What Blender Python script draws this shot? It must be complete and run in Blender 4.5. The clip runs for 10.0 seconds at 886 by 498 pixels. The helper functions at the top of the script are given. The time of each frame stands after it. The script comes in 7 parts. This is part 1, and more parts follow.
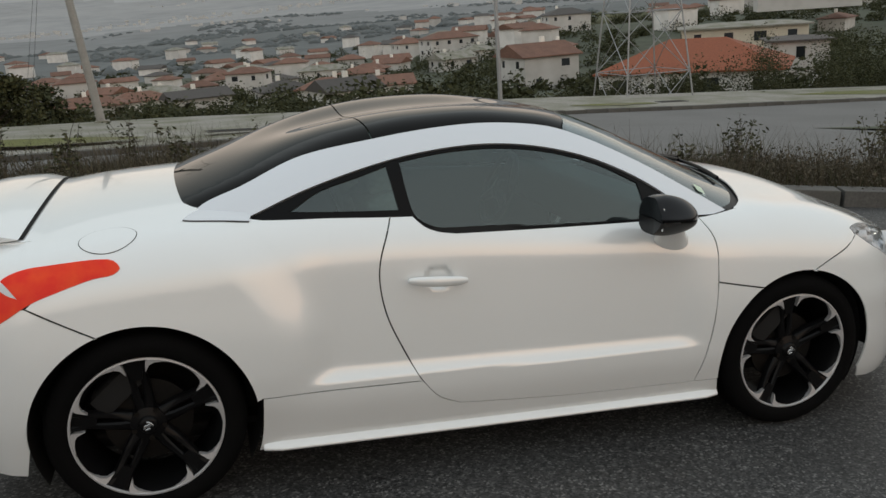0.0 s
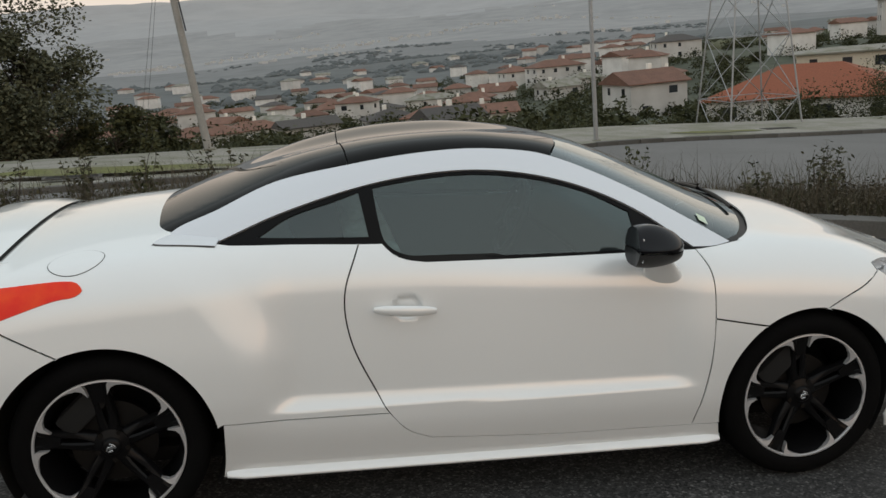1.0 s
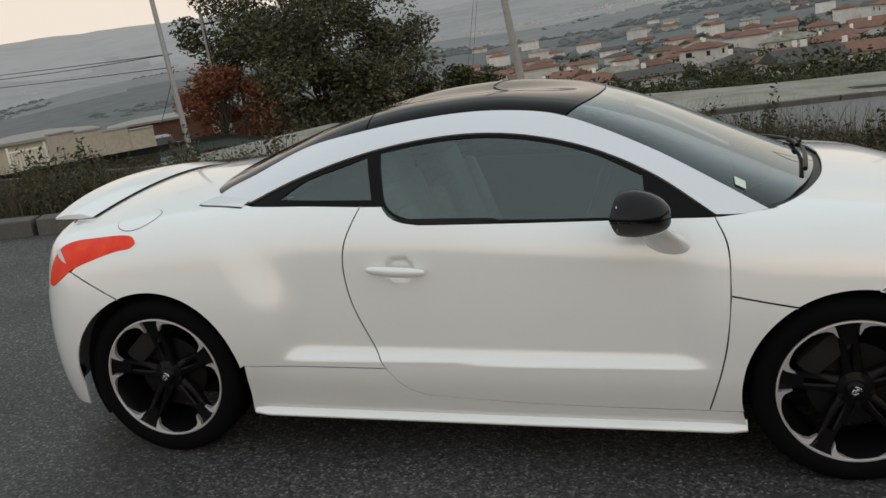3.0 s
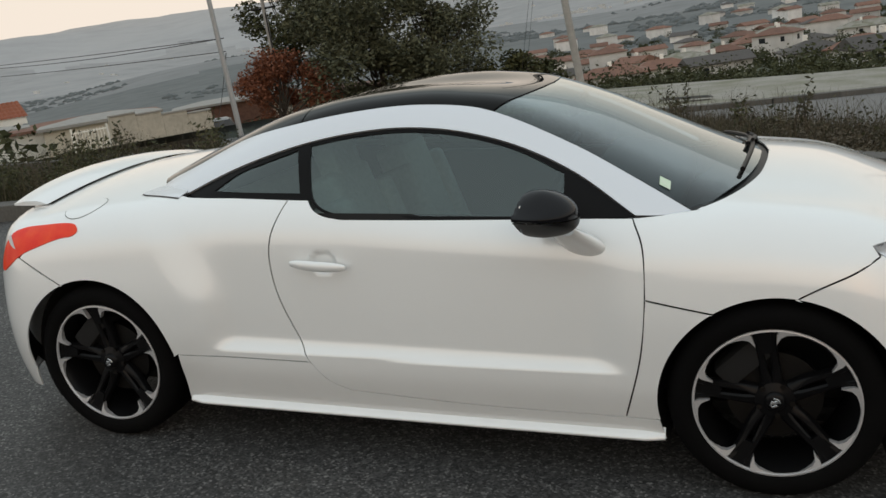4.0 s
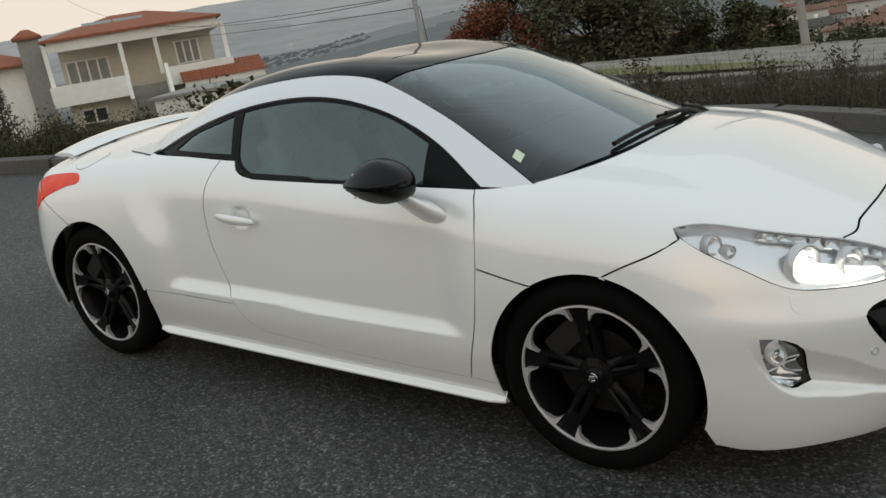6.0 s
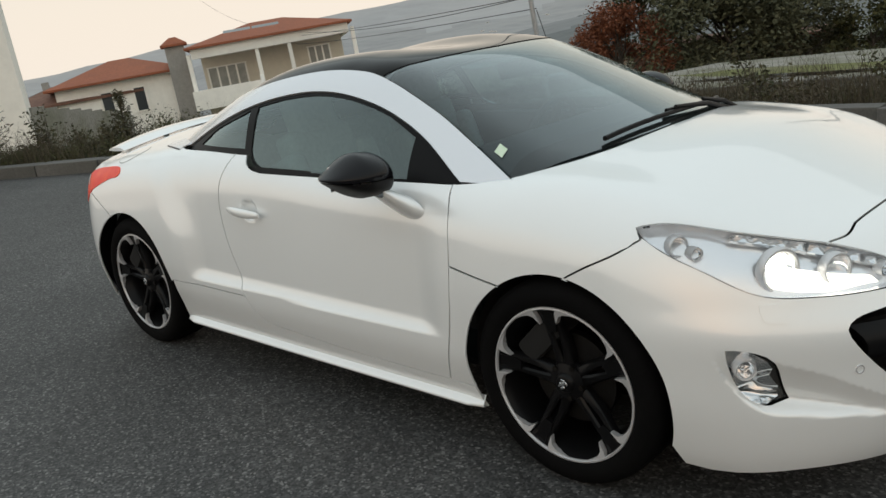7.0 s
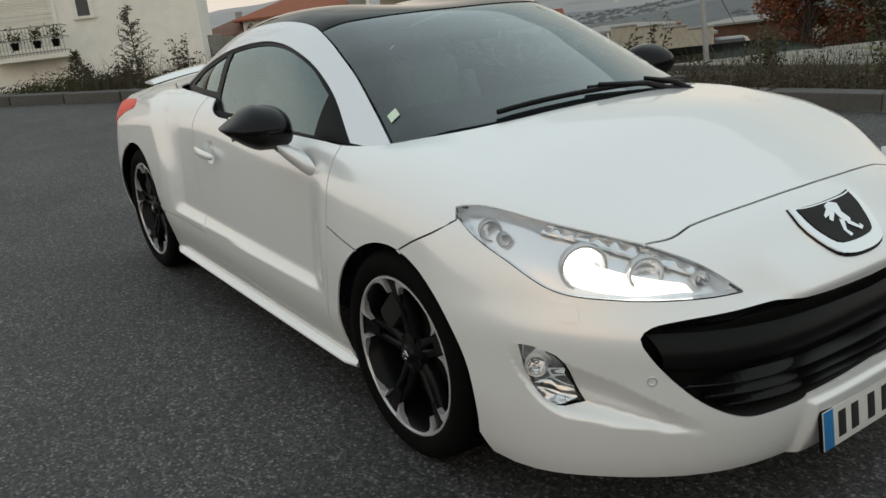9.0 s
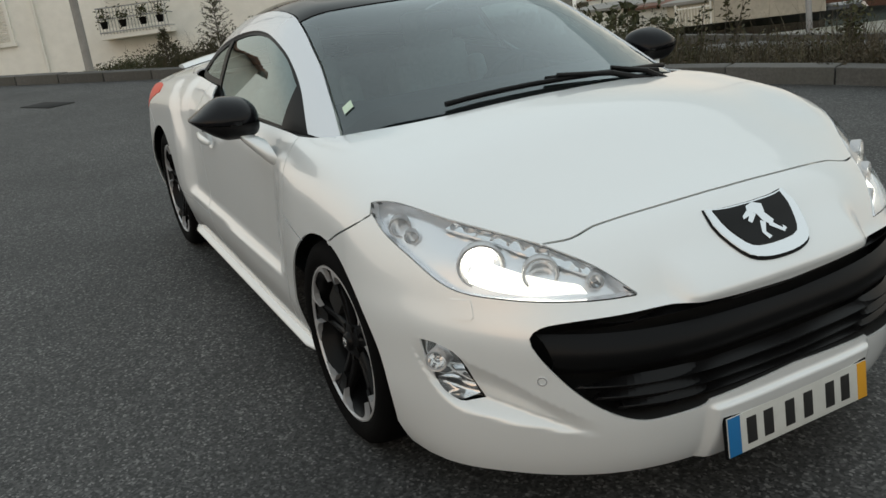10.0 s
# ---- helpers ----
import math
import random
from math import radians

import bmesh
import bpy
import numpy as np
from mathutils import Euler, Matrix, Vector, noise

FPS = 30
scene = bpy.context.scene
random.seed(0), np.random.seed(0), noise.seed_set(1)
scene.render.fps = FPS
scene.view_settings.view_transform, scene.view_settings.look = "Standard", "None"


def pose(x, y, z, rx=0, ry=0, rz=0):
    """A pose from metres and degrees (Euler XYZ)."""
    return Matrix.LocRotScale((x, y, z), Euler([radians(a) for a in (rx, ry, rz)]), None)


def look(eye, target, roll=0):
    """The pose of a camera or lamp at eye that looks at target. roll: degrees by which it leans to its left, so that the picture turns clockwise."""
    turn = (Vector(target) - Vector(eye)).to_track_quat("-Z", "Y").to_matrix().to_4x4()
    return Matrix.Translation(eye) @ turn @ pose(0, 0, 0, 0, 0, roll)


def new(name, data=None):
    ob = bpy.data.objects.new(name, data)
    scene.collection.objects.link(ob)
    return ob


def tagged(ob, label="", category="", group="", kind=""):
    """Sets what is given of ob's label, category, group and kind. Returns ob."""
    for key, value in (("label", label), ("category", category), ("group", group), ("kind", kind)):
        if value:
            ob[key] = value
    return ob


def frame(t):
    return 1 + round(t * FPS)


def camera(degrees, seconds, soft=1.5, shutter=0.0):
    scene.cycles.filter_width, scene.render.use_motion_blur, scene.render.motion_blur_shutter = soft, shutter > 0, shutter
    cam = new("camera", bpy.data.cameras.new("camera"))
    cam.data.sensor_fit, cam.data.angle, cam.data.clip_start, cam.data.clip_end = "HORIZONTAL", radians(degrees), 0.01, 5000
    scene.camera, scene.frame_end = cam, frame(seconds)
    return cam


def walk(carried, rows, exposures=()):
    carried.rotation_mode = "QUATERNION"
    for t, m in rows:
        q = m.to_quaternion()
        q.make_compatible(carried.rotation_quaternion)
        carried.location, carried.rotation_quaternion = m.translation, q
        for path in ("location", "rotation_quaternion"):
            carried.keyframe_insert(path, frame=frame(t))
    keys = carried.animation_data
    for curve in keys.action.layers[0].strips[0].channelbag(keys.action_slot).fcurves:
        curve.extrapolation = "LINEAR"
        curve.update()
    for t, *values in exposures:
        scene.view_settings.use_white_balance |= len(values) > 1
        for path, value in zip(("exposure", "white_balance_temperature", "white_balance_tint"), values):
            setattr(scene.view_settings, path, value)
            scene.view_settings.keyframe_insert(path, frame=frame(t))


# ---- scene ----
from mathutils.geometry import delaunay_2d_cdt
cam = camera(55.4, 10.0)
SLOPE = pose(0, 0, 0, 0, 4.3, 0)
PATH = [
    (0, (0.358, -3.725, 1.644), (0.857, -1.866, 1.098), -4.13),
    (0.3, (0.494, -3.718, 1.610), (0.961, -1.849, 1.073), -4.74),
    (0.5, (0.611, -3.726, 1.599), (1.075, -1.853, 1.073), -4.46),
    (0.8, (0.749, -3.714, 1.597), (1.149, -1.820, 1.096), -4.75),
    (1, (0.851, -3.743, 1.587), (1.117, -1.816, 1.123), -4.99),
    (1.2, (0.973, -3.783, 1.558), (1.119, -1.844, 1.090), -4.09),
    (1.5, (1.155, -3.835, 1.563), (1.112, -1.897, 1.068), -4.56),
    (1.8, (1.332, -3.827, 1.528), (1.175, -1.887, 1.067), -5.40),
    (2, (1.458, -3.828, 1.511), (1.264, -1.890, 1.059), -5.44),
    (2.2, (1.580, -3.797, 1.511), (1.323, -1.868, 1.051), -6.13),
    (3.3, (2.241, -3.712, 1.431), (1.643, -1.863, 0.956), -8.92),
    (3.5, (2.314, -3.684, 1.374), (1.707, -1.833, 0.922), -7.91),
    (3.7, (2.414, -3.593, 1.482), (1.795, -1.765, 0.956), -8.52),
    (4, (2.577, -3.542, 1.432), (1.896, -1.725, 0.948), -9.13),
    (4.3, (2.754, -3.495, 1.392), (1.963, -1.720, 0.920), -8.92),
    (4.5, (2.899, -3.479, 1.378), (2.043, -1.741, 0.883), -9.06),
    (4.7, (3.017, -3.423, 1.385), (2.091, -1.721, 0.889), -9.91),
    (5, (3.204, -3.352, 1.346), (2.215, -1.677, 0.881), -9.87),
    (5.3, (3.380, -3.248, 1.349), (2.372, -1.586, 0.877), -9.85),
    (5.5, (3.493, -3.222, 1.355), (2.448, -1.579, 0.896), -10.37),
    (6, (3.802, -3.170, 1.312), (2.650, -1.614, 0.809), -10.00),
    (6.2, (3.906, -3.122, 1.306), (2.699, -1.610, 0.800), -10.63),
    (7.3, (4.248, -2.703, 1.131), (2.824, -1.370, 0.687), -9.80),
    (7.5, (4.340, -2.652, 1.111), (2.902, -1.341, 0.652), -9.22),
    (7.8, (4.495, -2.547, 1.104), (3.030, -1.265, 0.644), -8.85),
    (8, (4.562, -2.480, 1.094), (3.066, -1.227, 0.656), -8.81),
    (8.5, (4.674, -2.275, 1.075), (3.115, -1.108, 0.620), -6.36),
    (8.7, (4.706, -2.205, 1.072), (3.122, -1.075, 0.611), -6.11),
    (9, (4.760, -2.089, 1.087), (3.133, -1.037, 0.591), -7.03),
    (9.5, (4.929, -1.864, 1.099), (3.250, -0.913, 0.570), -6.94),
    (10, (5.050, -1.662, 1.098), (3.310, -0.832, 0.566), -7.86),
]
walk(cam, [(t, look(eye, target, roll)) for t, eye, target, roll in PATH],
     [(0, -.04, 6550, 10), (2, -.03, 6550, 10), (4, .06, 6520, 9), (5, .10, 6500, 8), (6, .0, 6500, 8), (7.5, .14, 6500, 7), (8.5, -.06, 6500, 7), (10, -.04, 6500, 7)])

# the car and its lot stand on a street that falls gently towards the car's nose: the car's own axes are turned by SLOPE
# ---- light ----
SUN_HIGH, SUN_ROUND = 4.0, 156.0
world = bpy.data.worlds.new("world")
scene.world = world
world.use_nodes = True
wt = world.node_tree
sky = wt.nodes.new("ShaderNodeTexSky")
sky.sky_type, sky.sun_disc = "NISHITA", False
sky.sun_elevation, sky.sun_rotation = radians(SUN_HIGH), radians(SUN_ROUND)
sky.air_density, sky.dust_density, sky.ozone_density = 1.6, 4.0, 1.0
soften = wt.nodes.new("ShaderNodeMixRGB")
soften.inputs[0].default_value = 0.38
soften.inputs[2].default_value = (4.6, 5.4, 5.85, 1)
wt.links.new(sky.outputs[0], soften.inputs[1])
wt.links.new(soften.outputs[0], wt.nodes["Background"].inputs[0])
wt.nodes["Background"].inputs[1].default_value = 0.178
sun = new("sun", bpy.data.lights.new("sun", "SUN"))
sun.data.energy, sun.data.angle, sun.data.color = 1.05, radians(180), (1, 1, .99)
sun.matrix_world = pose(0, 0, 40, 90 - 60, 0, 180 - SUN_ROUND)

# ---- materials ----
def material(name, colour, rough=.5, metal=0.0, coat=0.0, grain=0.0, scale=40.0, bump=0.0, stain=0.0, stain_scale=3.0, tint=None, per_object=0.0, spec=.5, coords="Object"):
    """A procedural surface: a base colour with fine grain, broad stains towards tint, and relief."""
    m = bpy.data.materials.new(name)
    m.use_nodes = True
    nt = m.node_tree
    p = nt.nodes["Principled BSDF"]
    p.inputs["Roughness"].default_value, p.inputs["Metallic"].default_value = rough, metal
    p.inputs["Coat Weight"].default_value, p.inputs["Coat Roughness"].default_value = coat, .04
    p.inputs["Specular IOR Level"].default_value = spec
    c = (*colour, 1)
    p.inputs["Base Color"].default_value = c
    at = nt.nodes.new("ShaderNodeTexCoord").outputs[coords]
    last = None
    if grain or bump:
        n = nt.nodes.new("ShaderNodeTexNoise")
        n.inputs["Scale"].default_value, n.inputs["Detail"].default_value, n.inputs["Roughness"].default_value = scale, 6, .65
        nt.links.new(at, n.inputs["Vector"])
    if grain:
        r = nt.nodes.new("ShaderNodeMapRange")
        r.inputs[1].default_value, r.inputs[2].default_value = .3, .7
        r.inputs[3].default_value, r.inputs[4].default_value = 1 - grain, 1 + grain
        nt.links.new(n.outputs["Fac"], r.inputs[0])
        x = nt.nodes.new("ShaderNodeVectorMath")
        x.operation = "SCALE"
        x.inputs[0].default_value = colour
        nt.links.new(r.outputs[0], x.inputs["Scale"])
        last = x.outputs[0]
    if stain:
        s = nt.nodes.new("ShaderNodeTexNoise")
        s.inputs["Scale"].default_value, s.inputs["Detail"].default_value = stain_scale, 5
        nt.links.new(at, s.inputs["Vector"])
        r = nt.nodes.new("ShaderNodeMapRange")
        r.inputs[1].default_value, r.inputs[2].default_value, r.inputs[4].default_value = .42, .68, stain
        nt.links.new(s.outputs["Fac"], r.inputs[0])
        x = nt.nodes.new("ShaderNodeMixRGB")
        x.inputs[1].default_value = c
        x.inputs[2].default_value = (*(tint or [v * .5 for v in colour]), 1)
        nt.links.new(r.outputs[0], x.inputs[0])
        if last:
            nt.links.new(last, x.inputs[1])
        last = x.outputs[0]
    if per_object:
        o = nt.nodes.new("ShaderNodeObjectInfo")
        r = nt.nodes.new("ShaderNodeMapRange")
        r.inputs[3].default_value, r.inputs[4].default_value = 1 - per_object, 1 + per_object
        nt.links.new(o.outputs["Random"], r.inputs[0])
        x = nt.nodes.new("ShaderNodeVectorMath")
        x.operation = "SCALE"
        x.inputs[0].default_value = colour
        if last:
            nt.links.new(last, x.inputs[0])
        nt.links.new(r.outputs[0], x.inputs["Scale"])
        last = x.outputs[0]
    if last:
        nt.links.new(last, p.inputs["Base Color"])
    if bump:
        b = nt.nodes.new("ShaderNodeBump")
        b.inputs["Strength"].default_value, b.inputs["Distance"].default_value = bump, .01
        nt.links.new(n.outputs["Fac"], b.inputs["Height"])
        nt.links.new(b.outputs[0], p.inputs["Normal"])
    return m


def grazing(nt, base, rise, power):
    """A gloss that grows towards grazing angles: base + rise * facing ** power."""
    w = nt.nodes.new("ShaderNodeLayerWeight")
    w.inputs["Blend"].default_value = .5
    p = nt.nodes.new("ShaderNodeMath")
    p.operation = "POWER"
    nt.links.new(w.outputs["Facing"], p.inputs[0])
    p.inputs[1].default_value = power
    a = nt.nodes.new("ShaderNodeMath")
    a.operation = "MULTIPLY_ADD"
    nt.links.new(p.outputs[0], a.inputs[0])
    a.inputs[1].default_value, a.inputs[2].default_value = rise, base
    return a.outputs[0]


def glass(name, tint, gloss=(.04, .92, 5), film=0.0, sheen=(.95, .97, .97)):
    """A thin pane: what lies behind, tinted, with a pale film (dust on the windscreen, an added lightening elsewhere),
    under a mirror that grows towards grazing angles.
    """
    m = bpy.data.materials.new(name)
    m.use_nodes = True
    nt = m.node_tree
    nt.nodes.remove(nt.nodes["Principled BSDF"])
    t = nt.nodes.new("ShaderNodeBsdfTransparent")
    t.inputs[0].default_value = (*tint, 1)
    g = nt.nodes.new("ShaderNodeBsdfGlossy")
    g.inputs["Roughness"].default_value = .015
    g.inputs["Color"].default_value = (*sheen, 1)
    x = nt.nodes.new("ShaderNodeMixShader")
    nt.links.new(grazing(nt, *gloss), x.inputs[0])
    d = nt.nodes.new("ShaderNodeBsdfDiffuse")
    d.inputs[0].default_value = (.6, .62, .6, 1)
    y = nt.nodes.new("ShaderNodeMixShader")
    y.inputs[0].default_value = film
    nt.links.new(t.outputs[0], y.inputs[1])
    nt.links.new(d.outputs[0], y.inputs[2])
    nt.links.new(y.outputs[0], x.inputs[1])
    nt.links.new(g.outputs[0], x.inputs[2])
    nt.links.new(x.outputs[0], nt.nodes["Material Output"].inputs[0])
    return m


def glow(name, colour, strength):
    m = bpy.data.materials.new(name)
    m.use_nodes = True
    p = m.node_tree.nodes["Principled BSDF"]
    p.inputs["Base Color"].default_value = p.inputs["Emission Color"].default_value = (*colour, 1)
    p.inputs["Emission Strength"].default_value = strength
    return m


PAINT = material("pearl_white_paint", (.85, .875, .88), .30, metal=.17, coat=1.0, grain=.012, scale=900, stain=.05, stain_scale=1.5, tint=(.62, .62, .60))
PAINT.node_tree.nodes["Principled BSDF"].inputs["Coat IOR"].default_value = 1.60
SILVER = material("satin_silver_paint", (.74, .755, .785), .27, metal=.6, coat=.6, grain=.02, scale=700)
GLOSS_BLACK = material("gloss_black_paint", (.005, .005, .0065), .18, spec=.16, coat=.14)
GRILLE = material("grille_plastic", (.006, .006, .0065), .34, spec=.14, grain=.1, scale=300)
SLAT = material("grille_slat_gloss", (.007, .007, .0075), .30, spec=.20)
BLACK = material("black_plastic", (.006, .006, .0065), .42, spec=.2, grain=.15, scale=300, bump=.05)
TRIM = material("black_trim", (.005, .005, .0055), .36, spec=.12)
# Underseal, and the near-black that stands for shade in gaps and openings.
VOID = material("black_underseal_and_gaps", (.006, .006, .006), .9)
RUBBER = material("tyre_rubber", (.0038, .0038, .004), .8, grain=.25, scale=120, bump=.08, stain=.4, stain_scale=9, tint=(.006, .006, .0058), spec=.06)
RIM_BLACK = material("black_alloy", (.005, .005, .0055), .30, spec=.12, coat=.05)
MACHINED = material("machined_alloy", (.60, .60, .61), .38, metal=.55, grain=.08, scale=260)
STEEL = material("brake_steel", (.010, .010, .010), .5, metal=.8, grain=.2, scale=90, stain=.5, tint=(.03, .025, .02))
CHROME = material("chrome", (.86, .87, .88), .07, metal=1.0)
BOWL = material("lamp_reflector", (.93, .95, .98), .20, metal=.58, coat=.7)
WINDOW = glass("window_glass", (.36, .48, .48), (.095, .85, 3), .020, (.84, .97, .97))
SCREEN = glass("windscreen_glass", (.34, .44, .47), (.03, .92, 2.4), .020, (.90, .97, .99))
LENS = glass("lamp_lens", (.93, .94, .95), (.03, .92, 5), .05)
ROOF = glass("black_glass_roof", (.0, .0, .0), (.01, .92, 6), .008, (1, 1, 1))
TAIL_RED = material("red_lamp_lens", (.82, .022, .004), .3, coat=.1, spec=.3, stain=.6, stain_scale=14, tint=(.92, .09, .01))
LEATHER = material("pale_leather", (.56, .55, .53), .5, grain=.12, scale=60, bump=.1)
CABIN = material("dark_cabin_plastic", (.03, .031, .033), .6, grain=.15, scale=200)
LAMP_ON = glow("lit_bulb", (1, .94, .82), 18.0)
# Emission that stands for the bulb's glare on the reflector.
BOWL_GLARE = glow("reflector_glare", (1, .95, .84), 1.5)
PLATE_WHITE = material("number_plate_white", (.62, .63, .60), .35, stain=.3, tint=(.5, .5, .47), stain_scale=20)
PLATE_BLUE = material("plate_blue", (.02, .17, .42), .35)
PLATE_YELLOW = material("plate_yellow", (.72, .36, .03), .35)
PLATE_INK = material("plate_ink", (.02, .02, .02), .4)
STICKER = material("pale_green_sticker", (.60, .76, .58), .5, stain=.6, stain_scale=60, tint=(.72, .80, .70))


# ---- making meshes ----
def mesh_object(name, verts, faces, mat, parent=None, label="", normals=None, smooth=True):
    me = bpy.data.meshes.new(name)
    me.from_pydata([tuple(v) for v in verts], [], [tuple(f) for f in faces])
    me.materials.append(mat)
    if smooth:
        me.shade_smooth()
    if normals is not None:
        me.normals_split_custom_set_from_vertices([tuple(n) for n in normals])
    ob = new(name, me)
    if parent:
        ob.parent = parent
    if label:
        ob["label"] = label
    return ob


def part(name, bm, mat, parent, label="", smooth=40):
    """Links a bmesh as one mesh object under a thing or a part."""
    me = bpy.data.meshes.new(name)
    bm.normal_update()
    bm.to_mesh(me)
    bm.free()
    me.materials.append(mat)
    if smooth:
        me.shade_smooth()
        me.set_sharp_from_angle(angle=radians(smooth))
    ob = new(name, me)
    if parent:
        ob.parent = parent
    if label:
        ob["label"] = label
    return ob


def box(bm, sx, sy, sz, at=None, bevel=0.0, segments=2):
    """A box of that size about the origin, moved by at, with soft edges."""
    made = bmesh.ops.create_cube(bm, size=1.0, matrix=Matrix.Diagonal((sx, sy, sz, 1)))["verts"]
    if bevel:
        edges = list({e for v in made for e in v.link_edges})
        out = bmesh.ops.bevel(bm, geom=edges, offset=bevel, segments=segments, affect="EDGES", profile=.6)
        made = list({v for f in out["faces"] for v in f.verts} | {v for v in made if v.is_valid})
    if at is not None:
        bmesh.ops.transform(bm, matrix=at, verts=made)
    return made


def rod(bm, a, b, r0, r1=None, sides=10):
    """A tapered bar from a to b."""
    a, b = Vector(a), Vector(b)
    turn = (b - a).to_track_quat("Z", "Y").to_matrix().to_4x4()
    m = Matrix.Translation((a + b) / 2) @ turn
    return bmesh.ops.create_cone(bm, cap_ends=True, segments=sides, radius1=r0, radius2=r0 if r1 is None else r1, depth=(b - a).length, matrix=m)["verts"]


def lathe(bm, rings, sides=48, closed=False):
    """Turns (radius, height) rings round the y axis."""
    rows = []
    for r, y in rings:
        rows.append([bm.verts.new((r * math.cos(k * math.tau / sides), y, r * math.sin(k * math.tau / sides))) for k in range(sides)])
    pairs = list(zip(rows, rows[1:])) + ([(rows[-1], rows[0])] if closed else [])
    for p, q in pairs:
        for k in range(sides):
            bm.faces.new((p[k], p[(k + 1) % sides], q[(k + 1) % sides], q[k]))
    bmesh.ops.recalc_face_normals(bm, faces=bm.faces)

# ---- the car's shape: a few profile curves, joined by soft corners ----
def profile(*knots):
    """A smooth curve through the (x, y) knots; slopes from the neighbours."""
    k = np.array(knots, float)
    d = np.diff(k[:, 1]) / np.diff(k[:, 0])
    h = np.diff(k[:, 0])
    m = np.empty(len(k))
    m[0], m[-1] = d[0], d[-1]
    m[1:-1] = (d[:-1] * h[1:] + d[1:] * h[:-1]) / (h[1:] + h[:-1])

    def value(x):
        x = np.asarray(x, float)
        i = np.clip(np.searchsorted(k[:, 0], x) - 1, 0, len(k) - 2)
        w = k[i + 1, 0] - k[i, 0]
        u = (x - k[i, 0]) / w
        v = np.clip(u, 0, 1)
        y = ((1 + 2 * v) * (1 - v) ** 2 * k[i, 1] + v * (1 - v) ** 2 * w * m[i]
             + v * v * (3 - 2 * v) * k[i + 1, 1] + v * v * (v - 1) * w * m[i + 1])
        return y + np.where(u < 0, u * w * m[0], np.where(u > 1, (u - 1) * w * m[-1], 0))
    return value


def ease(a, b, x):
    u = np.clip((np.asarray(x, float) - a) / (b - a), 0, 1)
    return u * u * (3 - 2 * u)


def soft_max(a, b, k):
    h = np.maximum(k - np.abs(a - b), 0) / k
    return np.maximum(a, b) + h * h * k / 4


deck_line = profile((-.74, .85), (-.6, .965), (-.3, 1.03), (.157, 1.078), (.97, 1.105), (1.6, 1.062), (2.15, 1.03), (2.6, 1.0), (2.86, .968), (3.1, .888), (3.274, .825), (3.393, .785), (3.5, .72), (3.6, .62))
nose_line = profile((.1, 3.49), (.2, 3.55), (.3, 3.578), (.45, 3.582), (.57, 3.572), (.64, 3.53), (.70, 3.50), (.77, 3.46), (.9, 3.39))
tail_line = profile((.15, -.645), (.3, -.688), (.5, -.705), (.7, -.685), (.85, -.655), (1.0, -.64))
roof_line = profile((-.2, .945), (.05, 1.055), (.3, 1.155), (.6, 1.257), (.9, 1.321), (1.2, 1.350), (1.5, 1.349), (1.8, 1.316), (2.0, 1.25), (2.2, 1.165), (2.495, 1.04), (2.647, .982), (2.8, .92))
side_line = profile((.10, .83), (.18, .876), (.27, .905), (.36, .924), (.45, .925), (.62, .917), (.76, .898), (.90, .876), (1.05, .840))


def side_width(x, z):
    """Half the body's width at a height, without its ends."""
    w = side_line(z)
    mid = ease(.45, .80, x) * (1 - ease(1.85, 2.25, x))
    ledge = ease(.52, .66, x) * (1 - ease(2.02, 2.17, x))
    u = np.clip((z - .438 + .014 * (x - .6)) / .056, 0, 1)
    w = w - .028 * ledge * u * (2 - u) * (1 - .6 * ease(.50, .90, z))
    haunch = 1 - ease(-.10, .13, x - .53 + .95 * np.maximum(z - .62, 0) ** 1.3 + .18 * np.maximum(.55 - z, 0))
    w = w + .019 * haunch * ease(.28, .5, z) - .006 * mid * ease(.45, .7, z)
    w = w + .010 * ease(2.1, 2.35, x) * (1 - ease(2.9, 3.2, x)) * ease(.3, .6, z)
    return w


def body_gap(x, y, z):
    """Below zero inside the lower body."""
    w = np.abs(y)
    side = w - side_width(x, z)
    crown = .020 * np.exp(-((w - .74) / .13) ** 2) * ease(2.25, 2.6, x) * (1 - ease(2.95, 3.25, x))
    top = (z - deck_line(x) + .15 * w * w - crown) * .93
    nose = (x - nose_line(z) + .78 * w ** 3.5) * .75
    tail = (tail_line(z) + .36 * w ** 4.5 - x) * .85
    return soft_max(soft_max(side, top, .13), soft_max(nose, tail, .02), .10)


def cabin_width(x, z):
    return .795 - .52 * (z - .95) - .10 * np.maximum(x - 1.6, 0) ** 2 - .17 * np.maximum(.9 - x, 0) ** 2


def roof_height(x, w):
    xe = x + w * w * (.48 * ease(1.1, 1.8, x) - .35 * (1 - ease(.5, 1.1, x)))
    bubble = .013 * np.cos(math.tau * np.clip(w / .70, 0, 1)) * (1 - ease(1.3, 1.9, x)) * ease(.25, .75, x)
    return roof_line(xe) - .010 - .05 * w * w - bubble


def cabin_gap(x, y, z):
    """Below zero inside the cabin above the belt."""
    w = np.abs(y)
    return soft_max((w - cabin_width(x, z)) * .88, (z - roof_height(x, w)) * .93, .15)


def meet(gap, origin, way, far=4.0):
    """Where rays from inside a shape leave it, by halving."""
    a, b = np.zeros(len(origin)), np.full(len(origin), far)
    for _ in range(34):
        m = (a + b) / 2
        p = origin + way * m[:, None]
        inside = gap(p[:, 0], p[:, 1], p[:, 2]) < 0
        a, b = np.where(inside, m, a), np.where(inside, b, m)
    return origin + way * a[:, None]

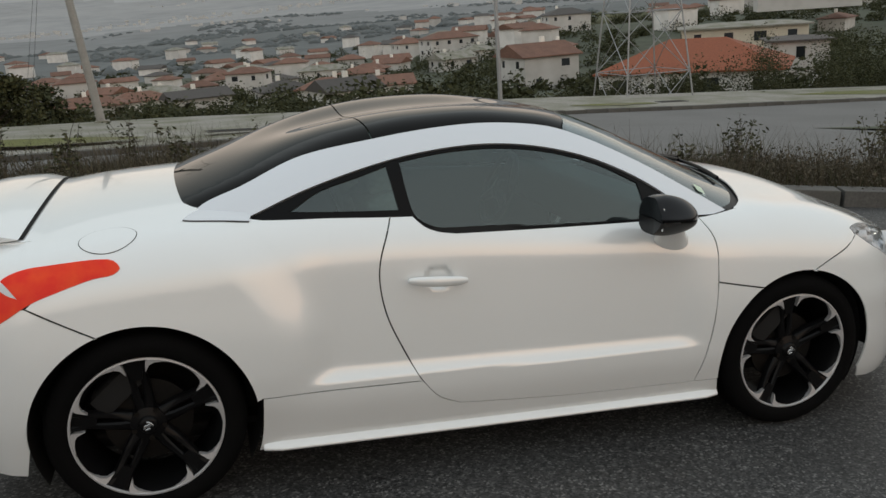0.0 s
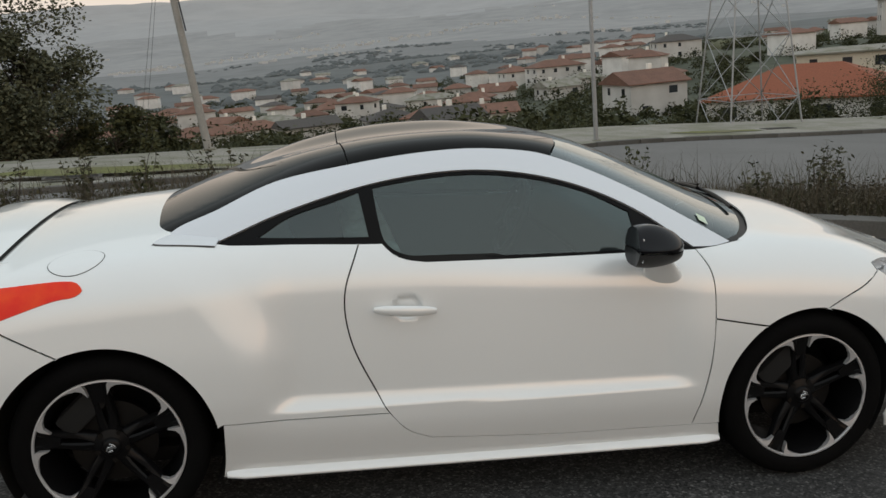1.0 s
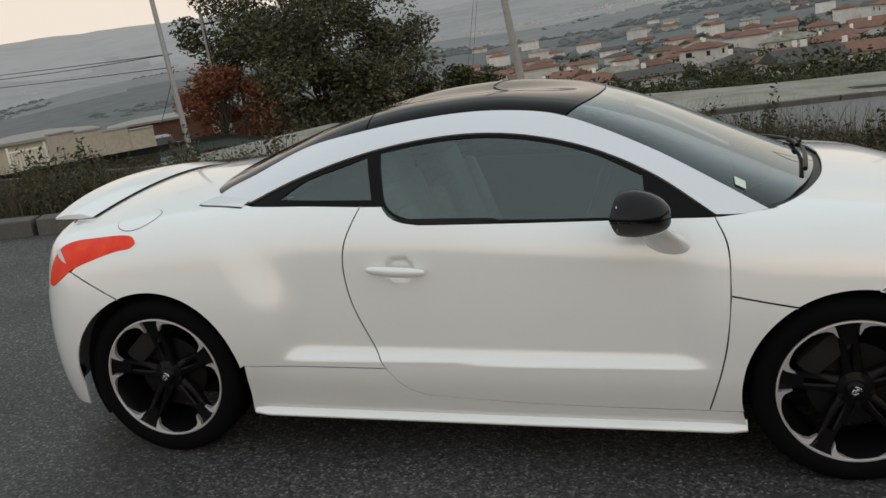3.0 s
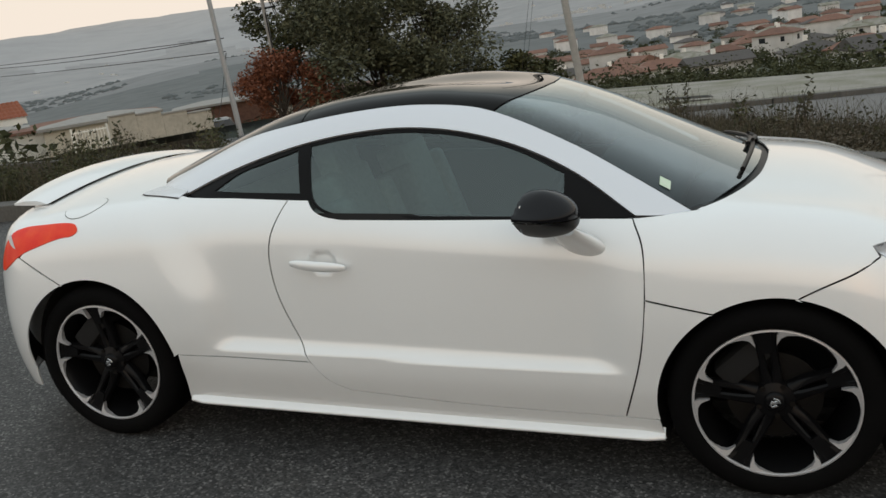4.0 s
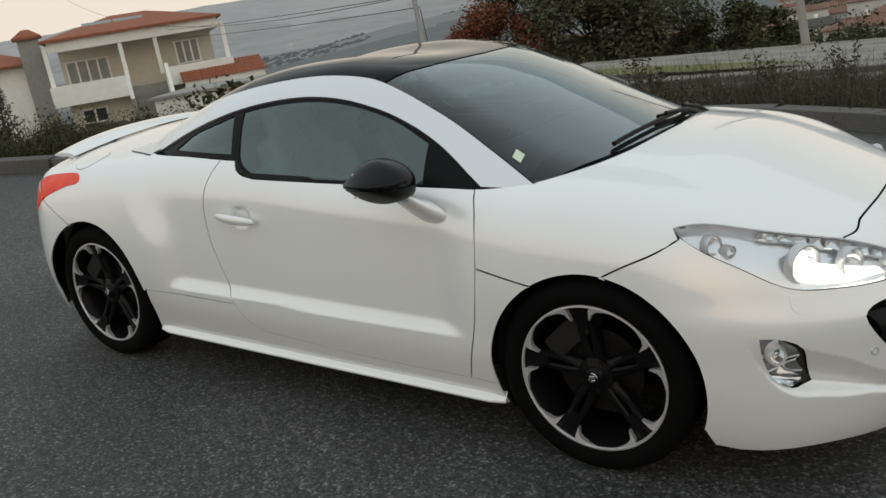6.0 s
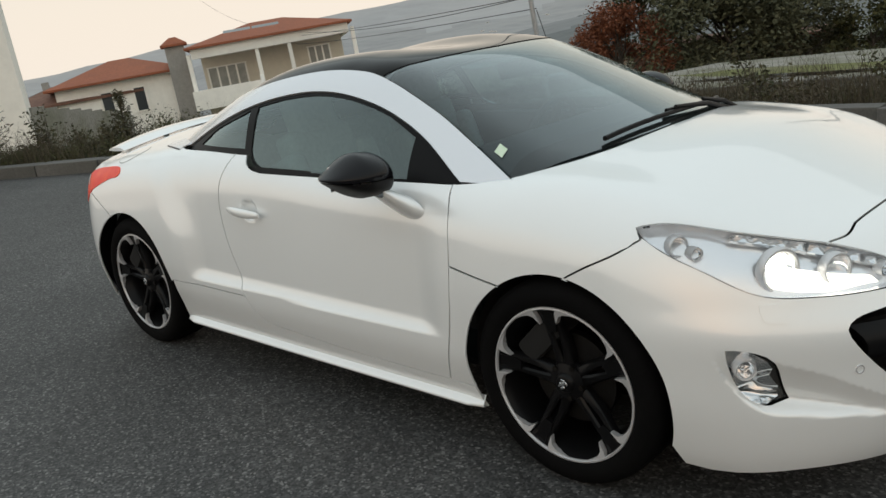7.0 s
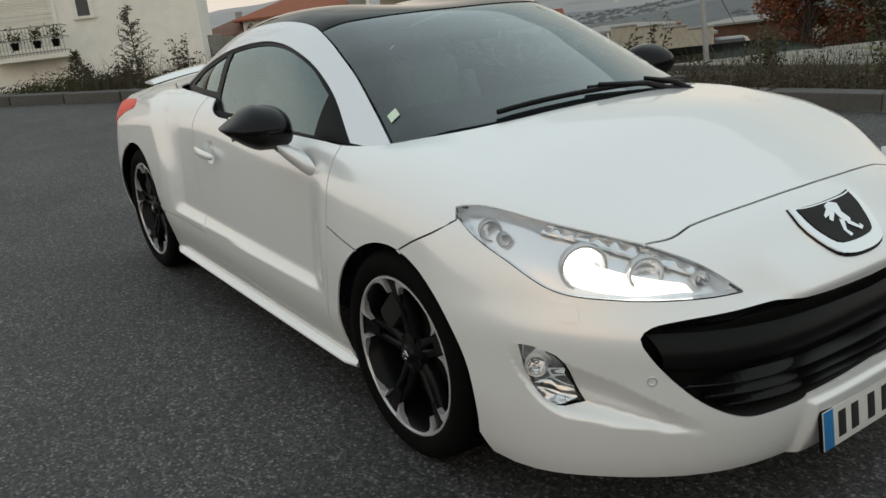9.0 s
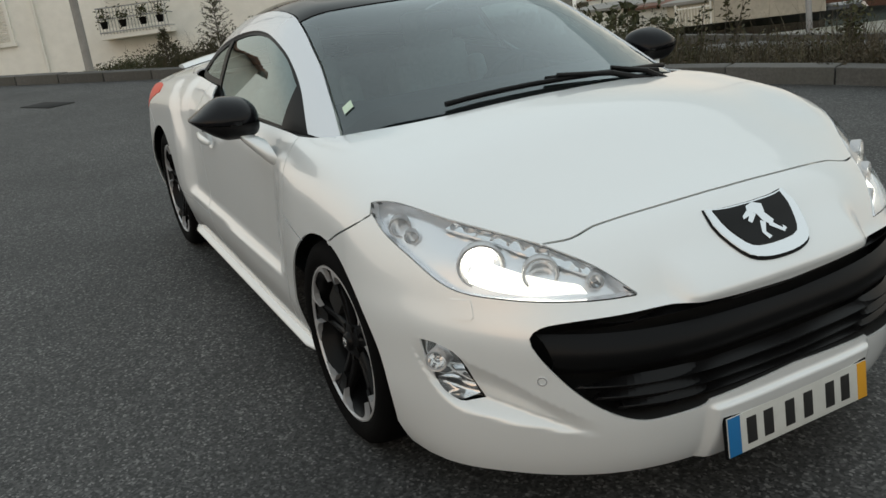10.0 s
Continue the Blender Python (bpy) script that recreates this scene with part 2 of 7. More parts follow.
# ---- the car ----
def ride(*parts):
    """One dense smooth outline out of several runs of key points; runs meet in corners."""
    out = []
    for run in parts:
        p = np.array(run, float)
        q = np.vstack([2 * p[0] - p[1], p, 2 * p[-1] - p[-2]])
        for i in range(len(p) - 1):
            n = max(2, int(np.linalg.norm(p[i + 1] - p[i]) / .018))
            for t in np.arange(n) / n:
                a, b, c, d = q[i], q[i + 1], q[i + 2], q[i + 3]
                la, lb, lc = (max(np.linalg.norm(v), 1e-6) ** .5 for v in (b - a, c - b, d - c))
                m1 = (c - b) + lb * ((b - a) / la - (c - a) / (la + lb))
                m2 = (c - b) + lb * ((d - c) / lc - (d - b) / (lb + lc))
                out.append((2 * t ** 3 - 3 * t * t + 1) * b + (t ** 3 - 2 * t * t + t) * m1 + (3 * t * t - 2 * t ** 3) * c + (t ** 3 - t * t) * m2)
        out.append(p[-1])
    keep = [out[0]]
    for v in out[1:]:
        if np.linalg.norm(v - keep[-1]) > 1e-4:
            keep.append(v)
    return np.array(keep)


def on_side(gap, run):
    """Points (x, z) of the side view, set onto a shape's right side."""
    r = np.asarray(run, float)
    o = np.stack([r[:, 0], np.zeros(len(r)), r[:, 1]], 1)
    return meet(gap, o, np.tile([0., -1, 0], (len(r), 1)))


def on_top(gap, run, z=.6):
    """Points (x, half width) of the plan, set onto a shape's top."""
    r = np.asarray(run, float)
    o = np.stack([r[:, 0], -r[:, 1], np.full(len(r), z)], 1)
    return meet(gap, o, np.tile([0., 0, 1], (len(r), 1)))


def on_front(gap, run, x=2.4, sign=1.0):
    """Points (half width, z) of the front view, set onto a shape's nose."""
    r = np.asarray(run, float)
    o = np.stack([np.full(len(r), x), -r[:, 0], r[:, 1]], 1)
    return meet(gap, o, np.tile([sign, 0, 0], (len(r), 1)))


class Tube:
    """Unrolls a shape round a line along the car."""
    def __init__(self, z, r=.8):
        self.z, self.r = z, r

    def flat(self, p):
        return np.stack([p[:, 0], self.r * np.arctan2(p[:, 2] - self.z, -p[:, 1])], 1)

    def rays(self, uv):
        a = uv[:, 1] / self.r
        n = len(uv)
        return np.stack([uv[:, 0], np.zeros(n), np.full(n, self.z)], 1), np.stack([np.zeros(n), -np.cos(a), np.sin(a)], 1)


class Ball:
    """Unrolls a shape round a point inside it; ahead: +1 for the nose, -1 for the tail."""
    def __init__(self, c, ahead=1.0, r=1.0):
        self.c, self.ahead, self.r = np.array(c), ahead, r

    def flat(self, p):
        d = p - self.c
        return self.r * np.stack([np.arctan2(d[:, 1], d[:, 0] * self.ahead), np.arctan2(d[:, 2], np.hypot(d[:, 0], d[:, 1]))], 1)

    def rays(self, uv):
        a, e = uv[:, 0] / self.r, uv[:, 1] / self.r
        return np.tile(self.c, (len(uv), 1)), np.stack([np.cos(a) * np.cos(e) * self.ahead, np.sin(a) * np.cos(e), np.sin(e)], 1)


def inside(poly, p):
    x, y = p[:, 0][:, None], p[:, 1][:, None]
    a, b = poly, np.roll(poly, -1, 0)
    crossing = (a[:, 1] > y) != (b[:, 1] > y)
    with np.errstate(divide="ignore", invalid="ignore"):
        at = a[:, 0] + (y - a[:, 1]) * (b[:, 0] - a[:, 0]) / (b[:, 1] - a[:, 1])
    return (np.sum(crossing & (x < at), 1) % 2) == 1


def shrink(poly, d):
    e = np.roll(poly, -1, 0) - np.roll(poly, 1, 0)
    n = np.stack([-e[:, 1], e[:, 0]], 1) / np.maximum(np.linalg.norm(e, axis=1), 1e-9)[:, None]
    area = np.sum(poly[:, 0] * np.roll(poly[:, 1], -1) - np.roll(poly[:, 0], -1) * poly[:, 1])
    return poly + n * d * np.sign(area)


def slope_of(gap, p, h=.002):
    g = np.stack([gap(*(p + h * np.eye(3)[k]).T) - gap(*(p - h * np.eye(3)[k]).T) for k in range(3)], 1)
    return g / np.maximum(np.linalg.norm(g, axis=1), 1e-9)[:, None]


def sheet(name, outline, gap, unroll, mat, parent, label="", step=.03, skirt=.006, seam=.0027, holes=(), lift=0.0, tight=None):
    """A skin panel on a shape: the outline (places on the shape) filled with a fine net, with its edges turned inwards."""
    edge = shrink(unroll.flat(outline), seam)
    if tight is not None:
        flush = tight(outline)
        edge[flush] = unroll.flat(outline)[flush]
    rims = [edge] + [shrink(unroll.flat(h), -seam) for h in holes]
    lo, hi = edge.min(0), edge.max(0)
    gx, gy = np.meshgrid(np.arange(lo[0] + step / 2, hi[0], step), np.arange(lo[1] + step / 2, hi[1], step))
    inner = np.stack([gx.ravel(), gy.ravel()], 1)
    ok = inside(edge, inner)
    for h in rims[1:]:
        ok &= ~inside(h, inner)
    allrim = np.vstack(rims)
    inner = inner[ok]
    near = np.array([np.min(np.sum((allrim - p) ** 2, 1)) for p in inner]) if len(inner) else np.zeros(0)
    inner = inner[near > (step * .35) ** 2] if len(inner) else inner
    uv = np.vstack([allrim, inner])
    wires, k = [], 0
    for r in rims:
        wires += [(k + i, k + (i + 1) % len(r)) for i in range(len(r))]
        k += len(r)
    got = delaunay_2d_cdt([Vector(p) for p in uv], wires, [], 0, 1e-7)
    uv = np.array([tuple(v) for v in got[0]])
    tri = np.array(got[2])
    mid = uv[tri].mean(1)
    ok = inside(edge, mid)
    for h in rims[1:]:
        ok &= ~inside(h, mid)
    tri = tri[ok]
    o, w = unroll.rays(uv)
    p = meet(gap, o, w)
    n = slope_of(gap, p)
    p = p + n * lift
    a, b, c = p[tri[:, 0]], p[tri[:, 1]], p[tri[:, 2]]
    flip = np.sum(np.cross(b - a, c - a) * n[tri[:, 0]], 1) < 0
    tri[flip] = tri[flip][:, ::-1]
    verts, normals, faces = [*p], [*n], [tuple(t) for t in tri]
    if skirt:
        count = {}
        for t in faces:
            for i in range(3):
                e = (t[i], t[(i + 1) % 3])
                count[tuple(sorted(e))] = None if tuple(sorted(e)) in count else e
        low = {}
        for e in [e for e in count.values() if e]:
            side = np.cross(p[e[1]] - p[e[0]], n[e[0]])
            side /= max(np.linalg.norm(side), 1e-9)
            ids = []
            for v in e:
                for d in (0, skirt):
                    ids.append(len(verts))
                    verts.append(p[v] - n[v] * d)
                    normals.append(side)
            faces.append((ids[0], ids[1], ids[3], ids[2]))
    return mesh_object(name, verts, faces, mat, parent, label, normals)


def mirrored(ob, parent):
    """The same part on the car's other side."""
    src = ob.data
    me = bpy.data.meshes.new(src.name)
    v = [(p.co.x, -p.co.y, p.co.z) for p in src.vertices]
    me.from_pydata(v, [], [tuple(reversed(f.vertices)) for f in src.polygons])
    for m in src.materials:
        me.materials.append(m)
    me.shade_smooth()
    if src.has_custom_normals:
        n = np.zeros((len(v), 3))
        for loop, cn in zip(src.loops, src.corner_normals):
            n[loop.vertex_index] = cn.vector
        me.normals_split_custom_set_from_vertices([(a, -b, c) for a, b, c in n])
    else:
        me.set_sharp_from_angle(angle=radians(40))
    twin = new(ob.name.split(".")[0], me)
    twin.parent = parent
    if "label" in ob:
        twin["label"] = ob["label"]
    return twin


def both_sides(run):
    """A run of places on the right side, closed by its mirror image on the left."""
    r = np.asarray(run)
    m = r[::-1] * np.array([1, -1, 1])
    return np.vstack([r, m])


def arc(cx, cz, r, a0, a1, n=24):
    return [(cx + r * math.cos(radians(a)), cz + r * math.sin(radians(a))) for a in np.linspace(a0, a1, n)]


def door_gap(x, y, z):
    """The body with the hollow behind the door handle."""
    u = ((x - 1.045) / .062) ** 2 + ((z - .782) / .050) ** 2
    return body_gap(x, y, z) + .016 * ease(0, .75, 1 - u)


scoop_foot = profile((.50, .296), (.567, .305), (.664, .322), (.732, .331), (.778, .338), (.818, .351), (.842, .386), (.859, .443), (.875, .51))
scoop_head = profile((.50, .330), (.560, .346), (.631, .386), (.679, .419), (.725, .454), (.766, .478), (.859, .532), (.875, .54))


def nose_gap(x, y, z):
    """The body's nose with the scoops round the fog lamps, the plate's seat and the lip under the badge."""
    w = np.abs(y)
    low = scoop_foot(w)
    v = np.clip((z - low) / np.maximum(scoop_head(w) - low, .004), 0, 1)
    scoop = .060 * ease(.545, .79, w) * (1 - .8 * ease(.775, .855, w)) * (1 - ease(.852, .876, w)) * np.minimum(ease(0, .36, v) ** .85, (1 - v) / .64) * ease(3.02, 3.12, x)
    seat = .016 * (1 - ease(.275, .300, w)) * (1 - ease(.335, .350, z)) * ease(3.2, 3.4, x)
    fore = ease(3.3, 3.4, x) * (1 - ease(.625, .735, z)) * ease(.588, .64, z)
    brow = fore * (.030 * (1 - ease(.28, .36, w)) - .010 * ease(.29, .36, w) * (1 - ease(.36, .50, w)))
    return body_gap(x, y, z) + scoop - seat - brow


def inner_body(x, y, z):
    return body_gap(x, y, z) + .016


car = tagged(new("car"), "white two-door coupe with silver roof arches and lit headlamps", "car")
car.matrix_world = SLOPE
TUBE, HIGH = Tube(.45), Tube(.85, .6)
NOSE, TAIL = Ball((2.25, 0, .42), 1.0, 1.1), Ball((.25, 0, .45), -1.0, 1.0)
B, C = body_gap, cabin_gap
FX, FR, RR = 2.610, .368, .374          # front axle, radii of the two wheel openings

# shared lines, in the side view (x, z)
door_back = [(.885, .999), (.863, .95), (.832, .868), (.824, .784), (.847, .656), (.913, .507), (.970, .403), (1.037, .329), (1.121, .291)]
door_foot = [(1.121, .291), (1.333, .277), (1.56, .264), (1.753, .259), (2.135, .255)]
door_nose = [(2.135, .255), (2.188, .486), (2.204, .68), (2.194, .854), (2.160, .926)]
belt_back = [(.970, .997), (1.004, .966), (1.05, .947), (1.121, .936)]
belt = [(1.121, .936), (1.535, .930), (2.160, .926)]
bumper_cut = [(2.657, .695), (2.737, .738), (2.826, .781), (2.889, .82)]
tail_cut = [(-.336, .795), (-.25, .745), (-.134, .682)]
lamp_top = [(2.865, -.842, .847), (2.93, -.80, .85), (3.085, -.712, .815), (3.28, -.573, .765), (3.40, -.492, .715), (3.474, -.430, .652)]
lamp_foot = [(3.474, -.430, .652), (3.425, -.542, .652), (3.31, -.687, .657), (3.182, -.782, .673), (3.05, -.830, .739), (2.957, -.853, .786), (2.889, -.852, .824), (2.865, -.842, .847)]


def put(gap, pts):
    """Places near a shape, moved onto it along the nose's rays."""
    o, w = NOSE.rays(NOSE.flat(np.asarray(pts, float)))
    return meet(gap, o, w)


def build_skin():
    flush = lambda p: (p[:, 0] > 2.37) & (p[:, 0] < 2.872) & (np.abs(p[:, 1]) > .72) & (p[:, 2] > .80)
    flush_r = lambda p: (p[:, 0] < .26) & (p[:, 0] > -.34) & (np.abs(p[:, 1]) < .68) & (np.abs(p[:, 1]) > .60)
    # door
    run = ride(door_back, door_foot, door_nose, belt[::-1], belt_back[::-1], [(.970, .997), (.885, .999)])
    door = sheet("door", on_side(door_gap, run), door_gap, TUBE, PAINT, car, step=.011)
    # sill
    run = ride([(.372, .185), (.384, .26), (.390, .408)], [(.390, .408), (.970, .403)], door_back[6:], door_foot, [(2.135, .255), (2.246, .250)], [(2.246, .250), (2.266, .168)], [(2.266, .168), (1.5, .172), (.372, .185)])
    sill = sheet("sill", on_side(B, run), B, TUBE, PAINT, car, step=.018, seam=.0008)
    bm = bmesh.new()
    rows = []
    xs = np.linspace(.385, 2.262, 60)
    foot = on_side(B, [(x, float(np.interp(x, (.4, 1.5, 2.232), (.196, .184, .180)))) for x in xs])
    for i, q in enumerate(foot):
        grow = min(1, .6 + .2 * min(i, 59 - i))
        rows.append([bm.verts.new((q[0], q[1] + .012 - (.012 + dy) * grow, q[2] + dz)) for dy, dz in ((-.004, .030), (.008, .020), (.020, .010), (.030, .003), (.032, -.003), (.028, -.009), (-.02, -.014))])
    for a_, b_ in zip(rows, rows[1:]):
        for j in range(6):
            bm.faces.new((a_[j], a_[j + 1], b_[j + 1], b_[j]))
    bmesh.ops.recalc_face_normals(bm, faces=bm.faces)
    blade = part("sill_blade", bm, PAINT, sill, "flared white lip along the sill", 60)
    # rear wing
    open_r = arc(0, .332, RR, 10, 111, 26)
    run = ride(door_back[:7], [(.970, .403), (.390, .408)], [(.390, .408), open_r[0]], open_r, [open_r[-1], tail_cut[-1]], tail_cut[::-1], [(-.336, .795), (-.309, .823)], [(-.309, .823), (-.172, .868), (-.057, .892)], [(-.057, .892), (-.066, .919)], [(-.066, .919), (-.232, .917), (-.36, .897)])
    low = on_side(B, run)
    high = on_top(B, ride([(-.36, .66), (-.1, .63), (.10, .62), (.25, .63)]))
    last = np.vstack([on_top(B, ride([(.28, .690), (.34, .712)])), on_side(B, ride([(.43, 1.0085), (.65, 1.006), (.885, .999)]))])
    wing = sheet("rear_wing", np.vstack([low, high, last]), B, TUBE, PAINT, car, step=.014, tight=flush_r)
    # front wing, above and below its seam
    open_f = arc(FX, .330, FR, 122, 80, 14)
    run = ride(door_nose[2:], [(2.160, .926), (2.25, .931)])
    top = np.vstack([on_top(B, ride([(2.36, .742), (2.62, .80), (2.84, .836)])), put(B, [(2.866, -.842, .847), (2.876, -.848, .836)])])
    run2 = ride(bumper_cut[::-1], open_f[::-1], [open_f[0], (2.204, .68)])
    wing_f = sheet("front_wing", np.vstack([on_side(B, run), top, on_side(B, run2)]), B, TUBE, PAINT, car, tight=flush)
    run = ride([(2.204, .68), open_f[0]], arc(FX, .330, FR, 122, 192, 20), [arc(FX, .330, FR, 192, 192, 1)[0], (2.230, .252)], [(2.230, .252), (2.135, .255)], door_nose[:3])
    wing_l = sheet("lower_wing", on_side(B, run), B, TUBE, PAINT, car)
    # bonnet
    back = on_top(B, ride([(2.606, 0), (2.588, .216), (2.55, .416), (2.44, .655), (2.36, .742)]))
    side = on_top(B, ride([(2.36, .742), (2.62, .80), (2.84, .836)]))
    fore = on_top(B, ride([(3.28, .573), (3.309, .50), (3.306, .43)], [(3.306, .43), (3.328, .20), (3.334, 0)]), .3)
    edge = np.vstack([back, side[1:], put(B, ride(lamp_top[:4])), fore[1:-1]])
    sheet("bonnet", np.vstack([edge, (edge[1:] * [1, -1, 1])[::-1]]), B, TUBE, PAINT, car, step=.035, tight=flush)
    # front bumper, with the grille's mouth left open
    half = np.vstack([fore[::-1], put(B, ride(lamp_top[3:])), put(B, ride(lamp_foot[:-1])), on_side(B, ride(bumper_cut[::-1], arc(FX, .330, FR, 82, -17, 26), [(2.965, .222), (2.99, .162)])),
                      put(nose_gap, on_side(B, [(3.06, .150), (3.12, .148)])), on_front(nose_gap, ride([(.80, .150), (.72, .160), (.62, .166), (.354, .170), (.10, .172)]))])
    sheet("front_bumper", both_sides(half), nose_gap, NOSE, PAINT, car, step=.0085, holes=[on_front(nose_gap, mouth()), on_front(nose_gap, fog_line), on_front(nose_gap, fog_line * [-1, 1])])
    # rear bumper and boot
    half = np.vstack([on_side(B, ride(tail_cut[::-1], [(-.336, .795), (-.36, .80)])), on_side(B, ride([(-.43, .752), (-.50, .715)])), on_front(B, ride([(.66, .70), (.60, .80), (.58, .90)]), -.2, -1.0)])
    feet = np.vstack([on_front(B, ride([(.05, .20), (.5, .20), (.70, .20)]), -.2, -1.0), on_side(B, ride([(-.45, .195), (-.395, .195)], [(-.395, .195), (-.372, .30)], arc(0, .332, RR, 184, 111, 20)))])
    half = np.vstack([half[::-1][:0], feet, half])
    sheet("rear_bumper", both_sides(half), B, TAIL, PAINT, car, step=.03)
    edge = np.vstack([on_top(B, ride([(.20, 0), (.205, .28), (.23, .47), (.25, .63)], [(.25, .63), (.10, .62), (-.1, .63), (-.36, .66), (-.47, .64)])), on_top(B, ride([(-.52, .56), (-.575, .3), (-.59, 0)]))])
    sheet("boot_lid", np.vstack([edge, (edge[1:-1] * [1, -1, 1])[::-1]]), B, TUBE, PAINT, car, tight=flush_r)
    # the corner over the tail lamp, under the lid's edge
    spot = np.array([(-.28, -.76, .95), (-.30, -.60, 1.0), (-.50, -.50, .99), (-.66, -.45, .88), (-.66, -.55, .66), (-.52, -.80, .66), (-.40, -.88, .74), (-.32, -.86, .84)])
    under = lambda x, y, z: body_gap(x, y, z) + .004
    o, w = TAIL.rays(TAIL.flat(spot))
    tail = sheet("tail_corner", meet(under, o, w), under, TAIL, PAINT, car, step=.025, skirt=.006)
    for ob in (tail, door, sill, wing, wing_f, wing_l):
        twin = mirrored(ob, car)
        if ob is sill:
            mirrored(blade, twin)
    return door


fog_line = ride([(.858, .532), (.838, .529), (.811, .512), (.787, .470), (.768, .427), (.743, .376)], [(.743, .376), (.770, .370), (.793, .369), (.815, .389), (.830, .418), (.842, .449), (.852, .493), (.858, .532)])[:-1]


def mouth():
    """The grille's opening in the front view, right round."""
    half = ride([(0, .599), (.19, .606), (.318, .614), (.48, .614), (.60, .605), (.655, .592), (.678, .570), (.668, .528), (.59, .418), (.52, .365), (.46, .343), (.36, .345)], [(.36, .345), (.30, .352), (.29, .362)], [(.29, .362), (0, .375)])
    return np.vstack([half, (half[1:-1] * [-1, 1])[::-1]])


arch_high = [(.165, .992), (.23, 1.041), (.37, 1.100), (.60, 1.198), (.88, 1.259), (1.113, 1.291), (1.331, 1.303), (1.543, 1.290), (1.63, 1.273), (1.757, 1.229), (1.97, 1.134), (2.175, 1.024), (2.351, .925)]
arch_low = [(2.165, .923), (1.958, 1.062), (1.752, 1.155), (1.548, 1.208), (1.333, 1.229), (1.118, 1.218), (.885, 1.179), (.610, 1.098), (.385, 1.006)]


def build_cabin():
    """The silver arches, the side glass and its black surrounds, the roof and the two screens."""
    run = ride(arch_high, [(2.351, .925), (2.26, .918), (2.165, .923)], arch_low, [(.385, 1.006), (.25, 1.0), (.165, .992)])
    arch = sheet("roof_arch", on_side(C, run), C, HIGH, SILVER, car, "satin silver roof arch", step=.02, skirt=.02, lift=.004)
    # black surround: a band under the arch, along the belt, and the post between the panes
    outer = ride(arch_low, [(.385, 1.006), (.65, .999), (.970, .997)], belt_back, belt, [(2.160, .926), (2.165, .923)])
    pane = ride([(.946, 1.184), (.960, 1.08), (.978, 1.005), (1.010, .972), (1.06, .952), (1.125, .942)], [(1.125, .942), (1.535, .936), (1.935, .933)], [(1.935, .933), (1.925, 1.062)], [(1.925, 1.067), (1.752, 1.147), (1.548, 1.200), (1.333, 1.221), (1.118, 1.210), (.946, 1.184)])[:-1]
    small = ride([(.525, 1.026), (.70, 1.022), (.925, 1.018)], [(.925, 1.018), (.896, 1.172)], [(.896, 1.172), (.80, 1.142), (.64, 1.093), (.525, 1.026)])
    band = sheet("window_surround", on_side(C, outer), C, HIGH, TRIM, car, "black window surround", step=.03, lift=-.004, skirt=.01, seam=-.001, holes=[on_side(C, pane), on_side(C, small)])
    glass_d = sheet("door_window", on_side(C, pane), C, HIGH, WINDOW, car, "tinted door glass", step=.04, lift=-.008, skirt=0, seam=-.006)
    glass_q = sheet("quarter_window", on_side(C, small), C, HIGH, WINDOW, car, "tinted quarter glass", step=.04, lift=-.008, skirt=0, seam=-.006)
    # the arch's rear foot, lying on the wing, and the dark joint round it
    tip = ride([(.160, .686), (.185, .700), (.253, .721), (.354, .749), (.385, .756)], [(.385, .756), (.39, .70), (.30, .655), (.215, .615)], [(.215, .615), (.180, .650), (.160, .686)])[:-1]
    foot = sheet("arch_foot", on_top(B, tip), B, TUBE, SILVER, car, "satin silver rear end of the arch", step=.02, lift=.004, skirt=.006, seam=0)
    joint = sheet("arch_joint", on_top(B, tip + np.array([-.003, .0055])), B, TUBE, TRIM, car, "dark joint under the arch's end", step=.03, lift=.0014, skirt=0, seam=0)
    for ob in (arch, foot, joint, band, glass_d, glass_q):
        mirrored(ob, car)
    edge = on_side(C, ride(arch_high))
    x = edge[:, 0]
    fore = on_top(C, ride([(1.765, 0), (1.745, .25), (1.70, .45), (1.632, .596)]), .9)
    aft = on_top(C, ride([(.845, 0), (.85, .3), (.868, .60)]), .9)
    mid = edge[(x > .875) & (x < 1.625)]
    half = np.vstack([aft, mid, fore[::-1]])
    sheet("roof", np.vstack([half, (half[1:-1] * [1, -1, 1])[::-1]]), C, HIGH, ROOF, car, "glossy black double-bubble roof", step=.03, skirt=.01, seam=.003)
    foot = on_top(C, ride([(2.585, 0), (2.565, .22), (2.51, .45), (2.42, .64), (2.345, .712)]), .8)
    half = np.vstack([fore, edge[(x > 1.64) & (x < 2.335)], foot[::-1]])
    ws = sheet("windscreen", np.vstack([half, (half[1:-1] * [1, -1, 1])[::-1]]), C, HIGH, SCREEN, car, "raked windscreen", step=.04, skirt=0, seam=.003, lift=-.003)
    # dark printed band round the foot of the screen
    up = on_top(C, ride([(2.318, .706), (2.33, .62), (2.39, .45), (2.445, .22), (2.465, 0)]), .8)
    half = np.vstack([up[::-1], foot[::-1]])
    sheet("screen_band", np.vstack([half, (half[1:-1] * [1, -1, 1])[::-1]]), C, HIGH, TRIM, car, "black band along the windscreen's foot", step=.04, skirt=0, lift=-.009)
    tip = on_top(C, ride([(.108, 0), (.115, .28), (.14, .466), (.205, .628)]), .8)
    half = np.vstack([tip, edge[(x > .215) & (x < .86)], aft[::-1]])
    sheet("rear_screen", np.vstack([half, (half[1:-1] * [1, -1, 1])[::-1]]), C, HIGH, ROOF, car, "dark double-bubble rear screen", step=.03, skirt=.008, seam=.003)


